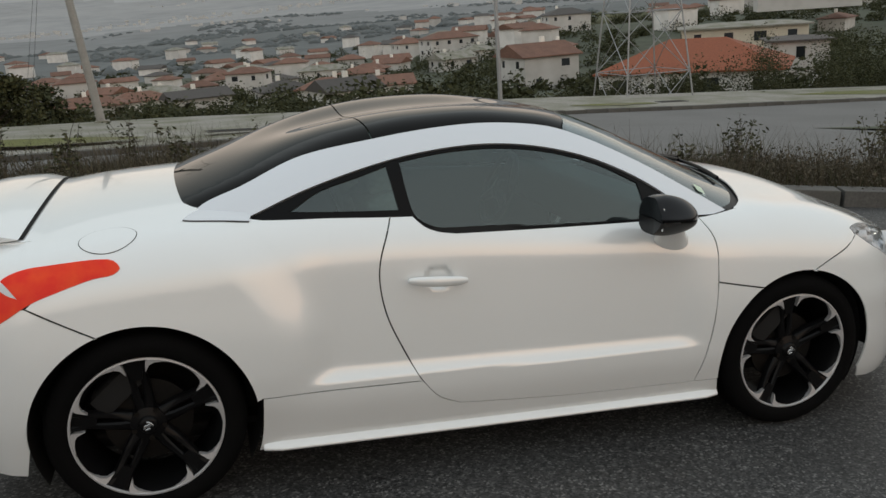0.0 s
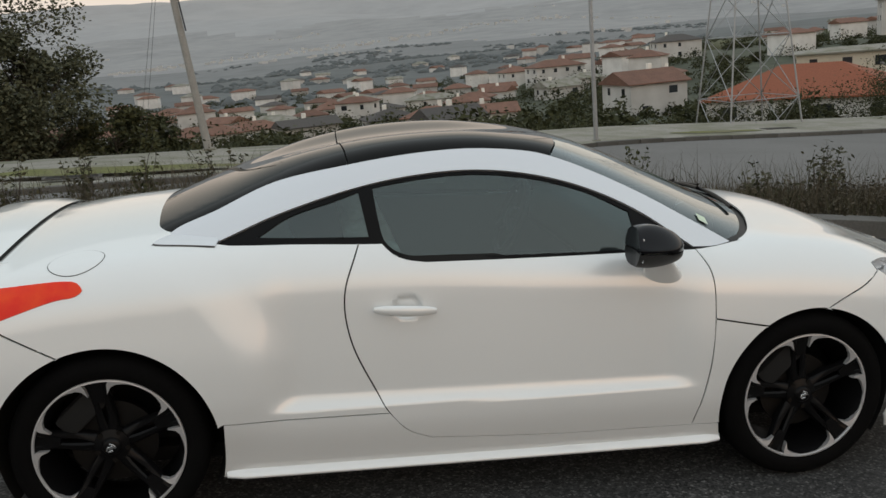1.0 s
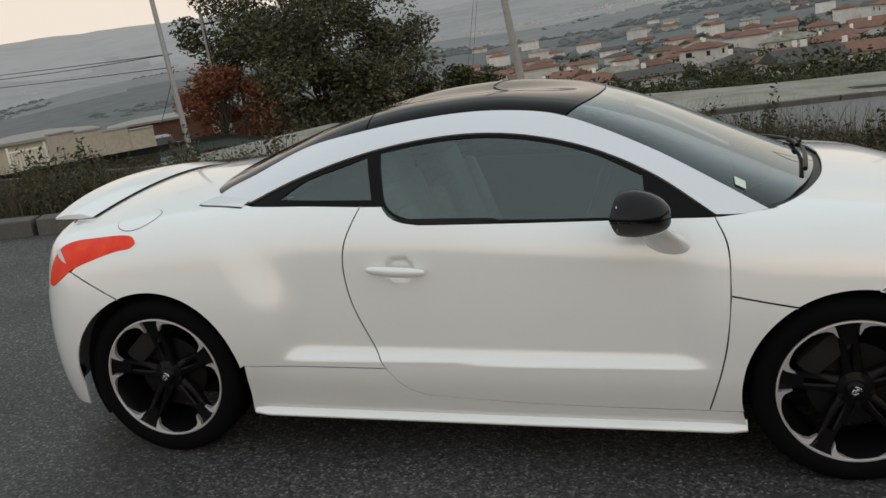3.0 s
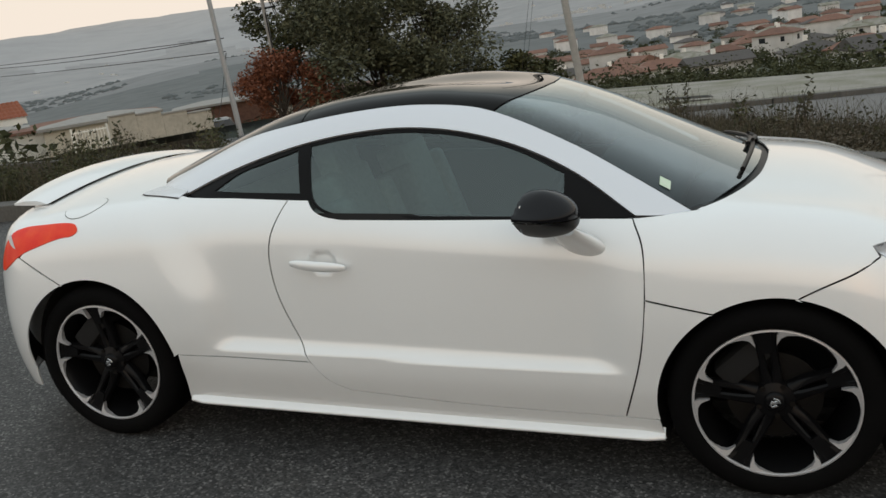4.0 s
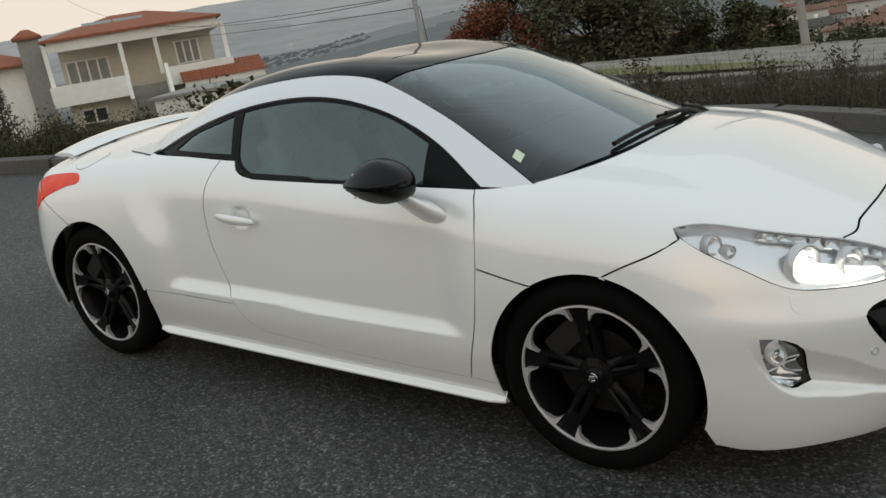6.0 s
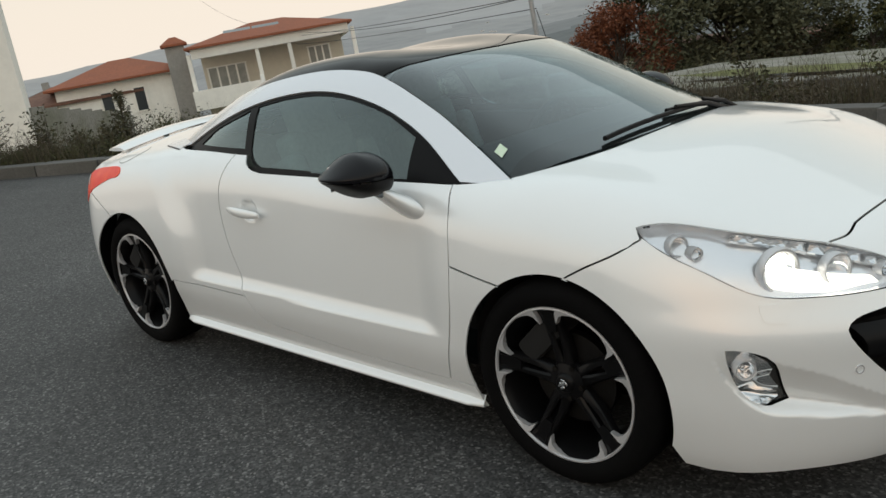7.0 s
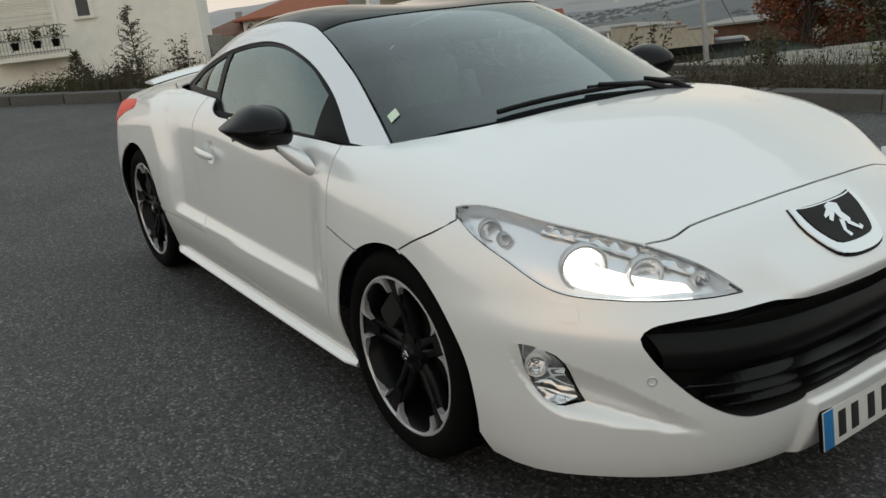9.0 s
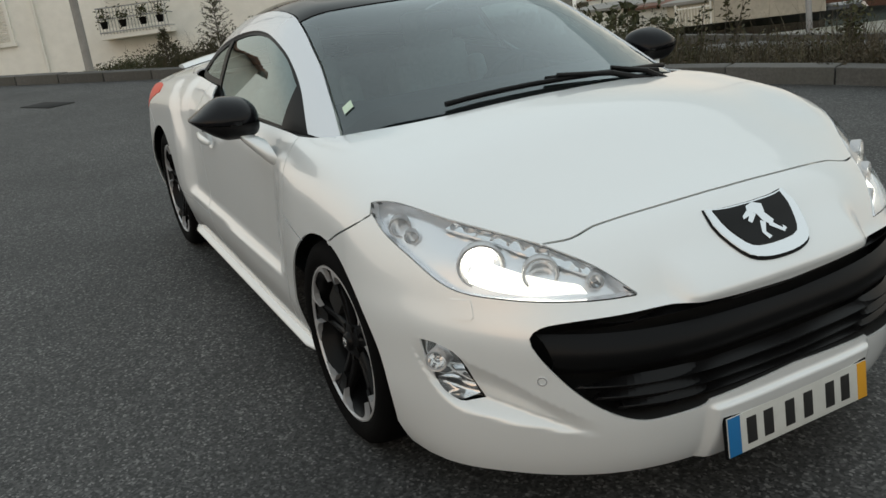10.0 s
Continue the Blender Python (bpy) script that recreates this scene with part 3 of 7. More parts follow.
def build_inside():
    """The dark shell behind the seams, the wheel housings and the floor."""
    xs, angles = np.linspace(-.62, 3.46, 137), np.radians(np.linspace(-32, 212, 62))
    xx, aa = np.meshgrid(xs, angles, indexing="ij")
    n = xx.size
    o = np.stack([xx.ravel(), np.zeros(n), np.full(n, .45)], 1)
    w = np.stack([np.zeros(n), -np.cos(aa.ravel()), np.sin(aa.ravel())], 1)
    p = meet(inner_body, o, w)
    faces, k = [], len(angles)
    for i in range(len(xs) - 1):
        for j in range(k - 1):
            q = (i * k + j, i * k + j + 1, (i + 1) * k + j + 1, (i + 1) * k + j)
            c = p[list(q)].mean(0)
            wheel = min(math.hypot(c[0], c[2] - .332), math.hypot(c[0] - FX, c[2] - .33)) < .405 and abs(c[1]) > .5
            cabin = .34 < c[0] < 2.42 and c[2] > .90 and abs(c[1]) < .80
            lamp = 2.84 < c[0] and .60 < c[2] < .86 and abs(c[1]) > .40
            grille = c[0] > 3.2 and .33 < c[2] < .63
            scoop = c[0] > 2.9 and abs(c[1]) > .5 and .28 < c[2] < .58
            if not (wheel or cabin or lamp or grille or scoop or c[2] < .24 or c[0] > 3.35 and c[2] < .34):
                faces.append(q)
    # added black shell in place of the shade inside the seams
    mesh_object("inner_shell", p, faces, VOID, car, "black inner shell that darkens the panel seams")
    for cx, r in ((0, .392), (FX, .388)):
        for s in (-1, 1):
            bm = bmesh.new()
            rows = []
            for y in (.60, .70, .78, .845):
                rows.append([bm.verts.new((cx + r * math.cos(a), s * y, .332 + r * math.sin(a))) for a in np.radians(np.linspace(-30, 210, 40))])
            for a, b in zip(rows, rows[1:]):
                for j in range(39):
                    bm.faces.new((a[j], a[j + 1], b[j + 1], b[j]))
            bm.faces.new(rows[0])
            part("wheel_housing", bm, VOID, car, smooth=0)
    bm = bmesh.new()
    box(bm, 3.3, 1.36, .03, pose(1.25, 0, .215), .01)
    part("floor_pan", bm, VOID, car)


def build_spoiler():
    bm = bmesh.new()
    n, rows = 40, []
    for i in range(n + 1):
        t = -1 + 2 * i / n
        y, a = .655 * t, abs(t)
        x0, x1 = -.345 - .035 * a ** 2, -.600 + .035 * a ** 3
        z0 = float(deck_line(x0) - .15 * y * y) + .008
        z1 = 1.038 - .070 * a ** 2.2
        ring = []
        for u, lift in ((0, 0), (.3, .014), (.65, .012), (1, 0), (1.0, -.008), (.65, -.008), (.3, -.006)):
            ring.append(bm.verts.new((x0 + (x1 - x0) * u, y, z0 + (z1 - z0) * u + lift)))
        rows.append(ring)
    for a, b in zip(rows, rows[1:]):
        for j in range(7):
            bm.faces.new((a[j], a[(j + 1) % 7], b[(j + 1) % 7], b[j]))
    bm.faces.new(rows[0][::-1])
    bm.faces.new(rows[-1])
    bmesh.ops.recalc_face_normals(bm, faces=bm.faces)
    part("spoiler", bm, PAINT, car, "raised white boot spoiler", 50)
    # a black box gives the slot under the spoiler its shade
    bm = bmesh.new()
    for s in (-1, 1):
        rod(bm, (-.43, s * .35, .96), (-.47, s * .35, 1.0), .018)
    box(bm, .16, 1.16, .02, pose(-.47, 0, .955), .004)
    part("spoiler_slot_filler", bm, VOID, car, "black struts and filler that darken the slot under the spoiler")
    # black strip laid on the lid in place of the gap's shade
    front = [(-.345 - .035 * (y / .655) ** 2, y) for y in np.linspace(-.64, .64, 33)]
    slot = [(x + .013, y) for x, y in front] + [(x - .012, y) for x, y in front[::-1]]
    sheet("spoiler_shade_strip", on_top(B, np.array(slot)), B, TUBE, VOID, car, "dark strip for the shaded gap before the spoiler", step=.03, lift=.003, skirt=0, seam=0)
    run = ride([(-.475, .735), (-.468, .775), (-.445, .83), (-.40, .886), (-.344, .906), (-.255, .917), (-.105, .928), (-.062, .923), (-.041, .900), (-.064, .880), (-.126, .870), (-.233, .838), (-.32, .806), (-.40, .757), (-.45, .728), (-.475, .735)])[:-1]
    lamp = sheet("tail_lamp", on_side(B, run), B, TUBE, TAIL_RED, car, "orange-red tail lamp", step=.02, lift=.003, skirt=.012)
    run = ride([(-.43, .868), (-.405, .845), (-.374, .829), (-.352, .825)], [(-.352, .825), (-.368, .845), (-.395, .872), (-.41, .882)], [(-.41, .882), (-.43, .868)])[:-1]
    clear = sheet("reversing_lens", on_side(B, run), B, TUBE, MACHINED, lamp, "clear reversing lens", step=.02, lift=.0045, skirt=0)
    run = ride([(-.085 + .092 * math.cos(a), .748 + .078 * math.sin(a)) for a in np.linspace(0, math.tau, 24)])
    sheet("flap_gap", on_top(B, ride([(-.085 + .0945 * math.cos(a), .748 + .0805 * math.sin(a)) for a in np.linspace(0, math.tau, 24)])), B, TUBE, TRIM, car, "dark gap round the filler flap", step=.03, lift=.0006, skirt=0, seam=0)
    sheet("fuel_flap", on_top(B, run), B, TUBE, PAINT, car, "round fuel filler flap", step=.03, lift=.0015, skirt=.006, seam=0)
    twin = mirrored(lamp, car)
    mirrored(clear, twin)

def build_wheel(x, side, front):
    """One wheel: tyre, black five-spoke alloy with machined tips, hub cap, brake disc and caliper; its face looks to -y."""
    hub = new("wheel")
    hub.parent = car
    hub.matrix_local = pose(x, side * .797, .336, 0, 0, 0 if side < 0 else 180) @ pose(0, 0, 0, 0, 45 if front else 47, 0)
    bm = bmesh.new()
    lathe(bm, [(.255, -.098), (.260, -.109), (.267, -.112), (.278, -.116), (.295, -.117), (.312, -.112), (.328, -.100), (.335, -.082), (.338, -.055), (.3385, 0), (.338, .055), (.335, .082), (.318, .108), (.290, .117), (.262, .112), (.248, .098)], 72)
    part("tyre", bm, RUBBER, hub, "low-profile black tyre")
    bm = bmesh.new()
    lathe(bm, [(.2575, -.100), (.2560, -.1075), (.2500, -.1085), (.2478, -.106), (.2470, -.096)], 72)
    part("rim_lip", bm, MACHINED, hub, "machined silver rim edge")
    bm = bmesh.new()
    lathe(bm, [(.2475, -.101), (.236, -.08), (.226, -.04), (.218, .02), (.222, .09), (.249, .10)], 72)
    part("rim_barrel", bm, RIM_BLACK, hub)
    bm = bmesh.new()
    for k in range(5):
        a = k * math.tau / 5
        for s in (-1, 1):
            rows = []
            for r, off, half, y, thick in ((.045, .012, .020, -.070, .040), (.09, .019, .0150, -.070, .036), (.14, .021, .0125, -.074, .032), (.19, .020, .0115, -.084, .028), (.225, .024, .0120, -.094, .024), (.2485, .030, .0130, -.100, .020)):
                ring = []
                for dx, dy in ((-half, .006), (-half * .55, 0), (half * .55, .002), (half, .010), (half, thick), (-half, thick)):
                    px_, pz_ = r, s * (off + dx)
                    ring.append(bm.verts.new((px_ * math.cos(a) - pz_ * math.sin(a), y + dy, px_ * math.sin(a) + pz_ * math.cos(a))))
                rows.append(ring)
            for p, q in zip(rows, rows[1:]):
                for j in range(6):
                    bm.faces.new((p[j], p[(j + 1) % 6], q[(j + 1) % 6], q[j]))
            bm.faces.new(rows[0])
            bm.faces.new(rows[-1])
        # web between the two blades near the rim
        ring = []
        for y in (-.094, -.075):
            ring.append([bm.verts.new((r * math.cos(a) - z * math.sin(a), y + (.239 - r) * .12, r * math.sin(a) + z * math.cos(a))) for r, z in ((.168, -.014), (.168, .014), (.247, .034), (.247, -.034))])
        bm.faces.new(ring[0])
        bm.faces.new(ring[1])
        for j in range(4):
            bm.faces.new((ring[0][j], ring[0][(j + 1) % 4], ring[1][(j + 1) % 4], ring[1][j]))
    bmesh.ops.recalc_face_normals(bm, faces=bm.faces)
    part("spokes", bm, RIM_BLACK, hub, "black twin spokes")
    tip_mesh = None
    for k in range(5):
        for s in (-1, 1):
            if tip_mesh is None or s == 1 and k == 0:
                bm = bmesh.new()
                shape = [(.2170, s * .122), (.2345, s * .086), (.2465, s * .044), (.2330, s * .0370), (.1985, s * .0315), (.2225, s * .0480), (.2290, s * .0660), (.2265, s * .0900)]
                lo = [bm.verts.new((r, -.1080 + (.245 - r) * .16, z)) for r, z in shape]
                hi = [bm.verts.new((r, -.090 + (.245 - r) * .16, z)) for r, z in shape]
                bm.faces.new(lo)
                bm.faces.new(hi[::-1])
                for j in range(8):
                    bm.faces.new((lo[j], lo[(j + 1) % 8], hi[(j + 1) % 8], hi[j]))
                bmesh.ops.recalc_face_normals(bm, faces=bm.faces)
                tip = part("spoke_tip", bm, MACHINED, hub, "machined silver spoke tip", 0)
                if s == -1:
                    tip_mesh = tip.data
                else:
                    tip_mesh_b = tip.data
            else:
                tip = new("spoke_tip", tip_mesh if s == -1 else tip_mesh_b)
                tip.parent = hub
                tip["label"] = "machined silver spoke tip"
            tip.matrix_local = pose(0, 0, 0, 0, -72 * k, 0)
    bm = bmesh.new()
    lathe(bm, [(.001, -.0935), (.022, -.093), (.029, -.089), (.034, -.080), (.060, -.072), (.068, -.05)], 32)
    part("hub_cap", bm, RIM_BLACK, hub, "black hub cap")
    bm = bmesh.new()
    for dx, dz, sx, sz, r in ((0, .004, .010, .024, 20), (-.008, .010, .016, .007, -30), (.007, -.010, .007, .018, 25), (-.006, -.010, .007, .018, -20), (.006, .012, .012, .006, 10)):
        box(bm, sx, .004, sz, pose(dx, -.0950, dz, 0, r, 0), .001, 1)
    part("emblem", bm, CHROME, hub, "small chrome emblem")
    bm = bmesh.new()
    for k in range(5):
        a = k * math.tau / 5 + .63
        rod(bm, (.054 * math.cos(a), -.078, .054 * math.sin(a)), (.054 * math.cos(a), -.066, .054 * math.sin(a)), .0095, sides=6)
        part("wheel_bolt", bm, STEEL, hub)
        bm = bmesh.new()
    bm.free()
    bm = bmesh.new()
    lathe(bm, [(.05, -.035), (.095, -.035), (.150, -.030), (.150, -.005), (.05, -.005)], 48)
    part("brake_disc", bm, STEEL, hub, "grey brake disc")
    bm = bmesh.new()
    box(bm, .085, .10, .19, pose(-.155, -.02, .02), .018)
    part("brake_caliper", bm, VOID, hub)
    return hub


def build_mirror(side):
    """A black door mirror on a white foot."""
    root = new("door_mirror")
    root.parent = car
    root["label"] = "gloss black door mirror"
    bm = bmesh.new()
    bmesh.ops.create_uvsphere(bm, u_segments=40, v_segments=24, radius=1)
    for v in bm.verts:
        x, y, z = v.co
        flat = max(x, -.42)                       # the glass side is cut flat
        y = y ** .62 if y > 0 else -abs(y) ** .95
        taper = 1 - .86 * max(0, -y) ** 1.45
        z = z * .92 if z > 0 else -abs(z) ** .5 * .92
        v.co = (flat * .118 - .012 * abs(y), y * .124, z * .085 * taper * (1 - .12 * max(0, x)) + .010 * (-y))
    cap, low = bm, bm.copy()
    bmesh.ops.bisect_plane(cap, geom=cap.verts[:] + cap.edges[:] + cap.faces[:], plane_co=(0, 0, -.008), plane_no=(0, .06, 1), clear_inner=True)
    bmesh.ops.bisect_plane(low, geom=low.verts[:] + low.edges[:] + low.faces[:], plane_co=(0, 0, -.012), plane_no=(0, .06, 1), clear_outer=True)
    m = pose(1.898, side * .985, .988, 0, 0, side * 8)
    if side > 0:
        for b in (cap, low):
            bmesh.ops.scale(b, vec=(1, -1, 1), verts=b.verts)
            bmesh.ops.reverse_faces(b, faces=b.faces)
    for b, name, mat in ((cap, "mirror_cap", GLOSS_BLACK), (low, "mirror_base", BLACK)):
        bmesh.ops.transform(b, matrix=m, verts=b.verts)
        part(name, b, mat, root)
    bm = bmesh.new()
    rows = []
    for x, y, z, a, h in ((2.005, .860, .850, .078, .050), (1.990, .893, .874, .072, .046), (1.962, .93, .908, .060, .036), (1.940, .958, .938, .052, .030)):
        rows.append([bm.verts.new((x + a * math.cos(t) , side * (y + .012 * math.sin(t)), z + h * math.sin(t) - .25 * a * math.cos(t))) for t in np.linspace(0, math.tau, 18, endpoint=False)])
    for p, q in zip(rows, rows[1:]):
        for j in range(18):
            bm.faces.new((p[j], p[(j + 1) % 18], q[(j + 1) % 18], q[j]))
    bmesh.ops.recalc_face_normals(bm, faces=bm.faces)
    part("mirror_foot", bm, PAINT, root, "white mirror foot")
    bm = bmesh.new()
    box(bm, .05, .004, .012, pose(1.995, side * .902, .872, 30 * side, 12, 0), .003)
    part("side_repeater", bm, CHROME, root, "clear side repeater")
    bm = bmesh.new()
    box(bm, .004, .15, .085, pose(1.856, side * .985, .988, 0, 0, side * 8), .0015)
    part("mirror_glass", bm, CHROME, root, "mirror glass")


def build_handle(door, side):
    bm = bmesh.new()
    rows = []
    for t in np.linspace(0, 1, 17):
        x = .925 + .222 * t
        grow = max(math.sin(math.pi * t), 0) ** .25 if 0 < t < 1 else .45
        y, z = .9 + .012 * math.sin(math.pi * t), .784 - .013 * t
        rows.append([bm.verts.new((x, side * (y + .012 * grow * math.cos(a)), z + .0195 * grow * math.sin(a))) for a in np.linspace(0, math.tau, 12, endpoint=False)])
    for p, q in zip(rows, rows[1:]):
        for j in range(12):
            bm.faces.new((p[j], p[(j + 1) % 12], q[(j + 1) % 12], q[j]))
    bm.faces.new(rows[0])
    bm.faces.new(rows[-1])
    bmesh.ops.recalc_face_normals(bm, faces=bm.faces)
    part("door_handle", bm, PAINT, door, "white pull handle")

def ring_lamp(parent, at, r, tilt, mat, label, lit=None, lift=.010):
    """A round lamp in a reflector: a bright collar, a bowl and a bulb or lens."""
    lamp = new("lamp_unit")
    lamp.parent = parent
    lamp.matrix_local = Matrix.Translation((at[0] + lift, at[1] * (1 + lift), at[2])) @ tilt
    lamp["label"] = label
    bm = bmesh.new()
    lathe(bm, [(r * .86, -.004), (r * .80, .006), (r * .45, .022), (.001, .026)], 32)
    part("reflector", bm, CHROME, lamp)
    bm = bmesh.new()
    lathe(bm, [(r * 1.04, .02), (r * 1.10, -.004), (r * 1.04, -.011), (r * .94, -.010), (r * .86, -.004)], 32)
    part("collar", bm, MACHINED, lamp, "silver collar")
    bm = bmesh.new()
    bmesh.ops.create_uvsphere(bm, u_segments=24, v_segments=14, radius=r * (.36 if lit else .26), matrix=Matrix.Translation((0, .012, 0)) @ Matrix.Diagonal((1, .5, 1, 1)))
    part("bulb", bm, lit or mat, lamp)
    return lamp


def build_headlamp(side):
    """A long clear headlamp with chrome inside and its main beam lit."""
    lamp = new("headlamp")
    lamp.parent = car
    lamp["label"] = "clear headlamp with chrome reflectors, switched on"
    edge = put(B, ride(lamp_top, lamp_foot))[:-1]
    bowl_gap = lambda x, y, z: body_gap(x, y, z) + .034 + .0022 * np.sin(30 * x + 14 * np.abs(y)) * np.sin(26 * z - 8 * x)
    deep = put(bowl_gap, edge)
    parts = [sheet("lens", edge, B, NOSE, LENS, lamp, "clear lens", step=.03, skirt=0, lift=.001, seam=.002),
             sheet("bowl", deep, bowl_gap, NOSE, BOWL, lamp, "silvered lamp bowl", step=.011, skirt=0, seam=-.004),
             sheet("seal", edge, B, NOSE, TRIM, lamp, "black seal", step=.03, skirt=.012, seam=.001, holes=[put(B, ride_in(edge, .0020))])]
    k = len(edge)
    bm_v = [*edge, *deep]
    wall = mesh_object("lamp_wall", bm_v, [(i, (i + 1) % k, k + (i + 1) % k, k + i) for i in range(k)], BOWL, lamp, "silvered inner wall")
    parts.append(wall)
    # fluted bright trim under the upper edge
    flutes = lambda x, y, z: body_gap(x, y, z) + .016 + .0035 * np.sin(120 * x - 60 * np.abs(y)) + .002 * np.sin(210 * x)
    upper = [(x, y, z - .004) for x, y, z in lamp_top[2:5]]
    under = [(3.385, -.510, .695), (3.28, -.598, .735), (3.20, -.655, .765), (3.085, -.735, .797)]
    parts.append(sheet("upper_trim", put(flutes, ride(upper, [upper[-1], under[0]], under, [under[-1], upper[0]])[:-1]), flutes, NOSE, CHROME, lamp, "fluted chrome trim", step=.006, skirt=.012, seam=.002))
    if side > 0:
        for ob in parts:
            mirrored(ob, lamp)
            bpy.data.objects.remove(ob)
    turn = pose(0, 0, 0, 0, 0, 62 if side < 0 else 118)
    ring_lamp(lamp, (3.202, side * .703, .720), .057, turn, LAMP_ON, "lit main beam", LAMP_ON, lift=0)
    ring_lamp(lamp, (3.311, side * .598, .703), .043, turn, LENS, "second reflector", lift=0)
    ring_lamp(lamp, (2.972, side * .813, .795), .028, turn, LENS, "indicator", lift=0)
    ring_lamp(lamp, (3.018, side * .803, .776), .018, turn, LENS, "side light", lift=0)
    ring_lamp(lamp, (3.400, side * .498, .684), .020, turn, LENS, "small reflector", lift=0)
    # this sheet glows in place of the bowl lit by the main beam
    pool = lambda x, y, z: body_gap(x, y, z) + .029 + .003 * np.sin(60 * x) * np.sin(50 * z)
    run = ride([(3.19, -.752, .682), (3.29, -.690, .660), (3.42, -.530, .657)], [(3.42, -.530, .657), (3.405, -.535, .678), (3.365, -.575, .690)], [(3.365, -.575, .690), (3.30, -.630, .705), (3.235, -.688, .728)], [(3.235, -.688, .742), (3.20, -.735, .720), (3.19, -.752, .682)])[:-1]
    blade = sheet("glare_sheet", put(pool, run), pool, NOSE, BOWL_GLARE, lamp, "glowing sheet for the main beam's glare between the reflectors", step=.01, skirt=.008)
    if side > 0:
        mirrored(blade, lamp)
        bpy.data.objects.remove(blade)


def ride_in(edge, d):
    """An outline on the nose drawn in by d."""
    uv = shrink(NOSE.flat(edge), d)
    o, w = NOSE.rays(uv)
    return o + w


def build_face():
    """The grille, fog lamps, badge, plate and the small covers of the nose."""
    grille = new("grille")
    grille.parent = car
    grille["label"] = "wide black grille"
    back = lambda x, y, z: body_gap(x, y, z) + .085
    bm = bmesh.new()
    box(bm, .02, 1.5, .40, pose(3.16, 0, .45))
    part("grille_void", bm, VOID, grille)
    sheet("grille_backing", on_front(back, mouth()), back, NOSE, VOID, grille, step=.03, skirt=0, seam=-.03)

    rim, deep = on_front(nose_gap, mouth()), on_front(back, mouth())
    k = len(rim)
    rim = rim - [.004, 0, 0]
    mesh_object("grille_wall", [*rim, *(deep - [.02, 0, 0])], [(i, (i + 1) % k, k + (i + 1) % k, k + i) for i in range(k)], VOID, grille, "black inner edge of the grille")

    def strip(name, z0, z1, w0, depth, bulge, label):
        gap = lambda x, y, z: body_gap(x, y, z) + depth - bulge * np.sin(np.pi * np.clip((z - z0) / (z1 - z0), 0, 1))
        half = ride([(0, z1 - .012), (w0 * .6, z1 - .004), (w0, z1)], [(w0, z1), (w0 - .02, z0 + .004)], [(w0 - .02, z0 + .004), (w0 * .5, z0), (0, z0)])
        run = np.vstack([half, (half[1:-1] * [-1, 1])[::-1]])
        sheet(name, on_front(gap, run), gap, NOSE, GRILLE if name == "grille_beam" else SLAT, grille, label, step=.012, skirt=.03)
    strip("grille_beam", .462, .575, .655, .030, .022, "smooth black bumper beam")
    strip("grille_slat", .592, .602, .62, .016, .004, "black slat")
    strip("grille_slat", .434, .442, .60, .012, .004, "black slat")
    strip("grille_slat", .404, .411, .565, .010, .004, "black slat")
    strip("grille_slat", .374, .381, .52, .012, .004, "black slat")
    for sd in (-1, 1):
        fog = new("fog_lamp")
        fog.parent = car
        fog["label"] = "chrome fog lamp set in a scoop"
        gap = lambda x, y, z: nose_gap(x, y, z) + .019 + .006 * np.sin(75 * z + 40 * np.abs(y)) * np.sin(60 * np.abs(y) - 30 * z)
        ob = sheet("fog_reflector", on_front(gap, fog_line), gap, NOSE, CHROME, fog, step=.008, skirt=0, seam=-.004)
        lens = sheet("fog_lens", on_front(nose_gap, fog_line), nose_gap, NOSE, LENS, fog, step=.02, skirt=0, lift=-.002)
        wash = sheet("washer_cover", on_front(B, ride([(.790, .650), (.755, .652)], [(.755, .652), (.760, .612), (.768, .600), (.790, .597), (.799, .610), (.790, .650)])[:-1]), B, NOSE, PAINT, car, "headlamp washer cover", step=.02, lift=.0025, skirt=.006)
        if sd > 0:
            for o, up_to in ((ob, fog), (lens, fog), (wash, car)):
                mirrored(o, up_to)
                bpy.data.objects.remove(o)
        ring_lamp(fog, (3.150, sd * .826, .480), .027, pose(0, 0, 0, 0, 0, 90 + sd * 42), CHROME, "round fog reflector")
        at = on_front(nose_gap, [(.666, .460)])[0]
        bm = bmesh.new()
        lathe(bm, [(.0125, .003), (.0125, -.002), (.0095, -.002), (.0095, .003)], 24)
        bmesh.ops.transform(bm, matrix=Matrix.Translation((at[0], sd * abs(at[1]), at[2])) @ pose(0, 0, 0, 0, 0, 90 + sd * 40), verts=bm.verts)
        part("parking_sensor", bm, SILVER, car, "parking sensor ring")
    # badge
    badge = new("badge")
    badge.parent = car
    badge["label"] = "chrome-edged black shield badge"
    half = ride([(0, .770), (.10, .772), (.140, .776)], [(.140, .776), (.149, .745), (.134, .705), (.105, .675), (.05, .662), (0, .660)])
    shield = np.vstack([half, (half[1:-1] * [-1, 1])[::-1]])
    sheet("badge_rim", on_front(nose_gap, shield), nose_gap, NOSE, CHROME, badge, "chrome surround", step=.012, lift=.010, skirt=.014)
    # dark sheet paints the rim's shadow line and sets it off the body
    sheet("badge_shadow_line", on_front(nose_gap, shield), nose_gap, NOSE, TRIM, badge, "dark outline for the shadow round the badge", step=.02, lift=.0015, skirt=0, seam=-.0018)
    small = ride([(0, .767), (.08, .768), (.122, .771)], [(.122, .771), (.122, .745), (.105, .712), (.080, .690), (.04, .684), (0, .683)])
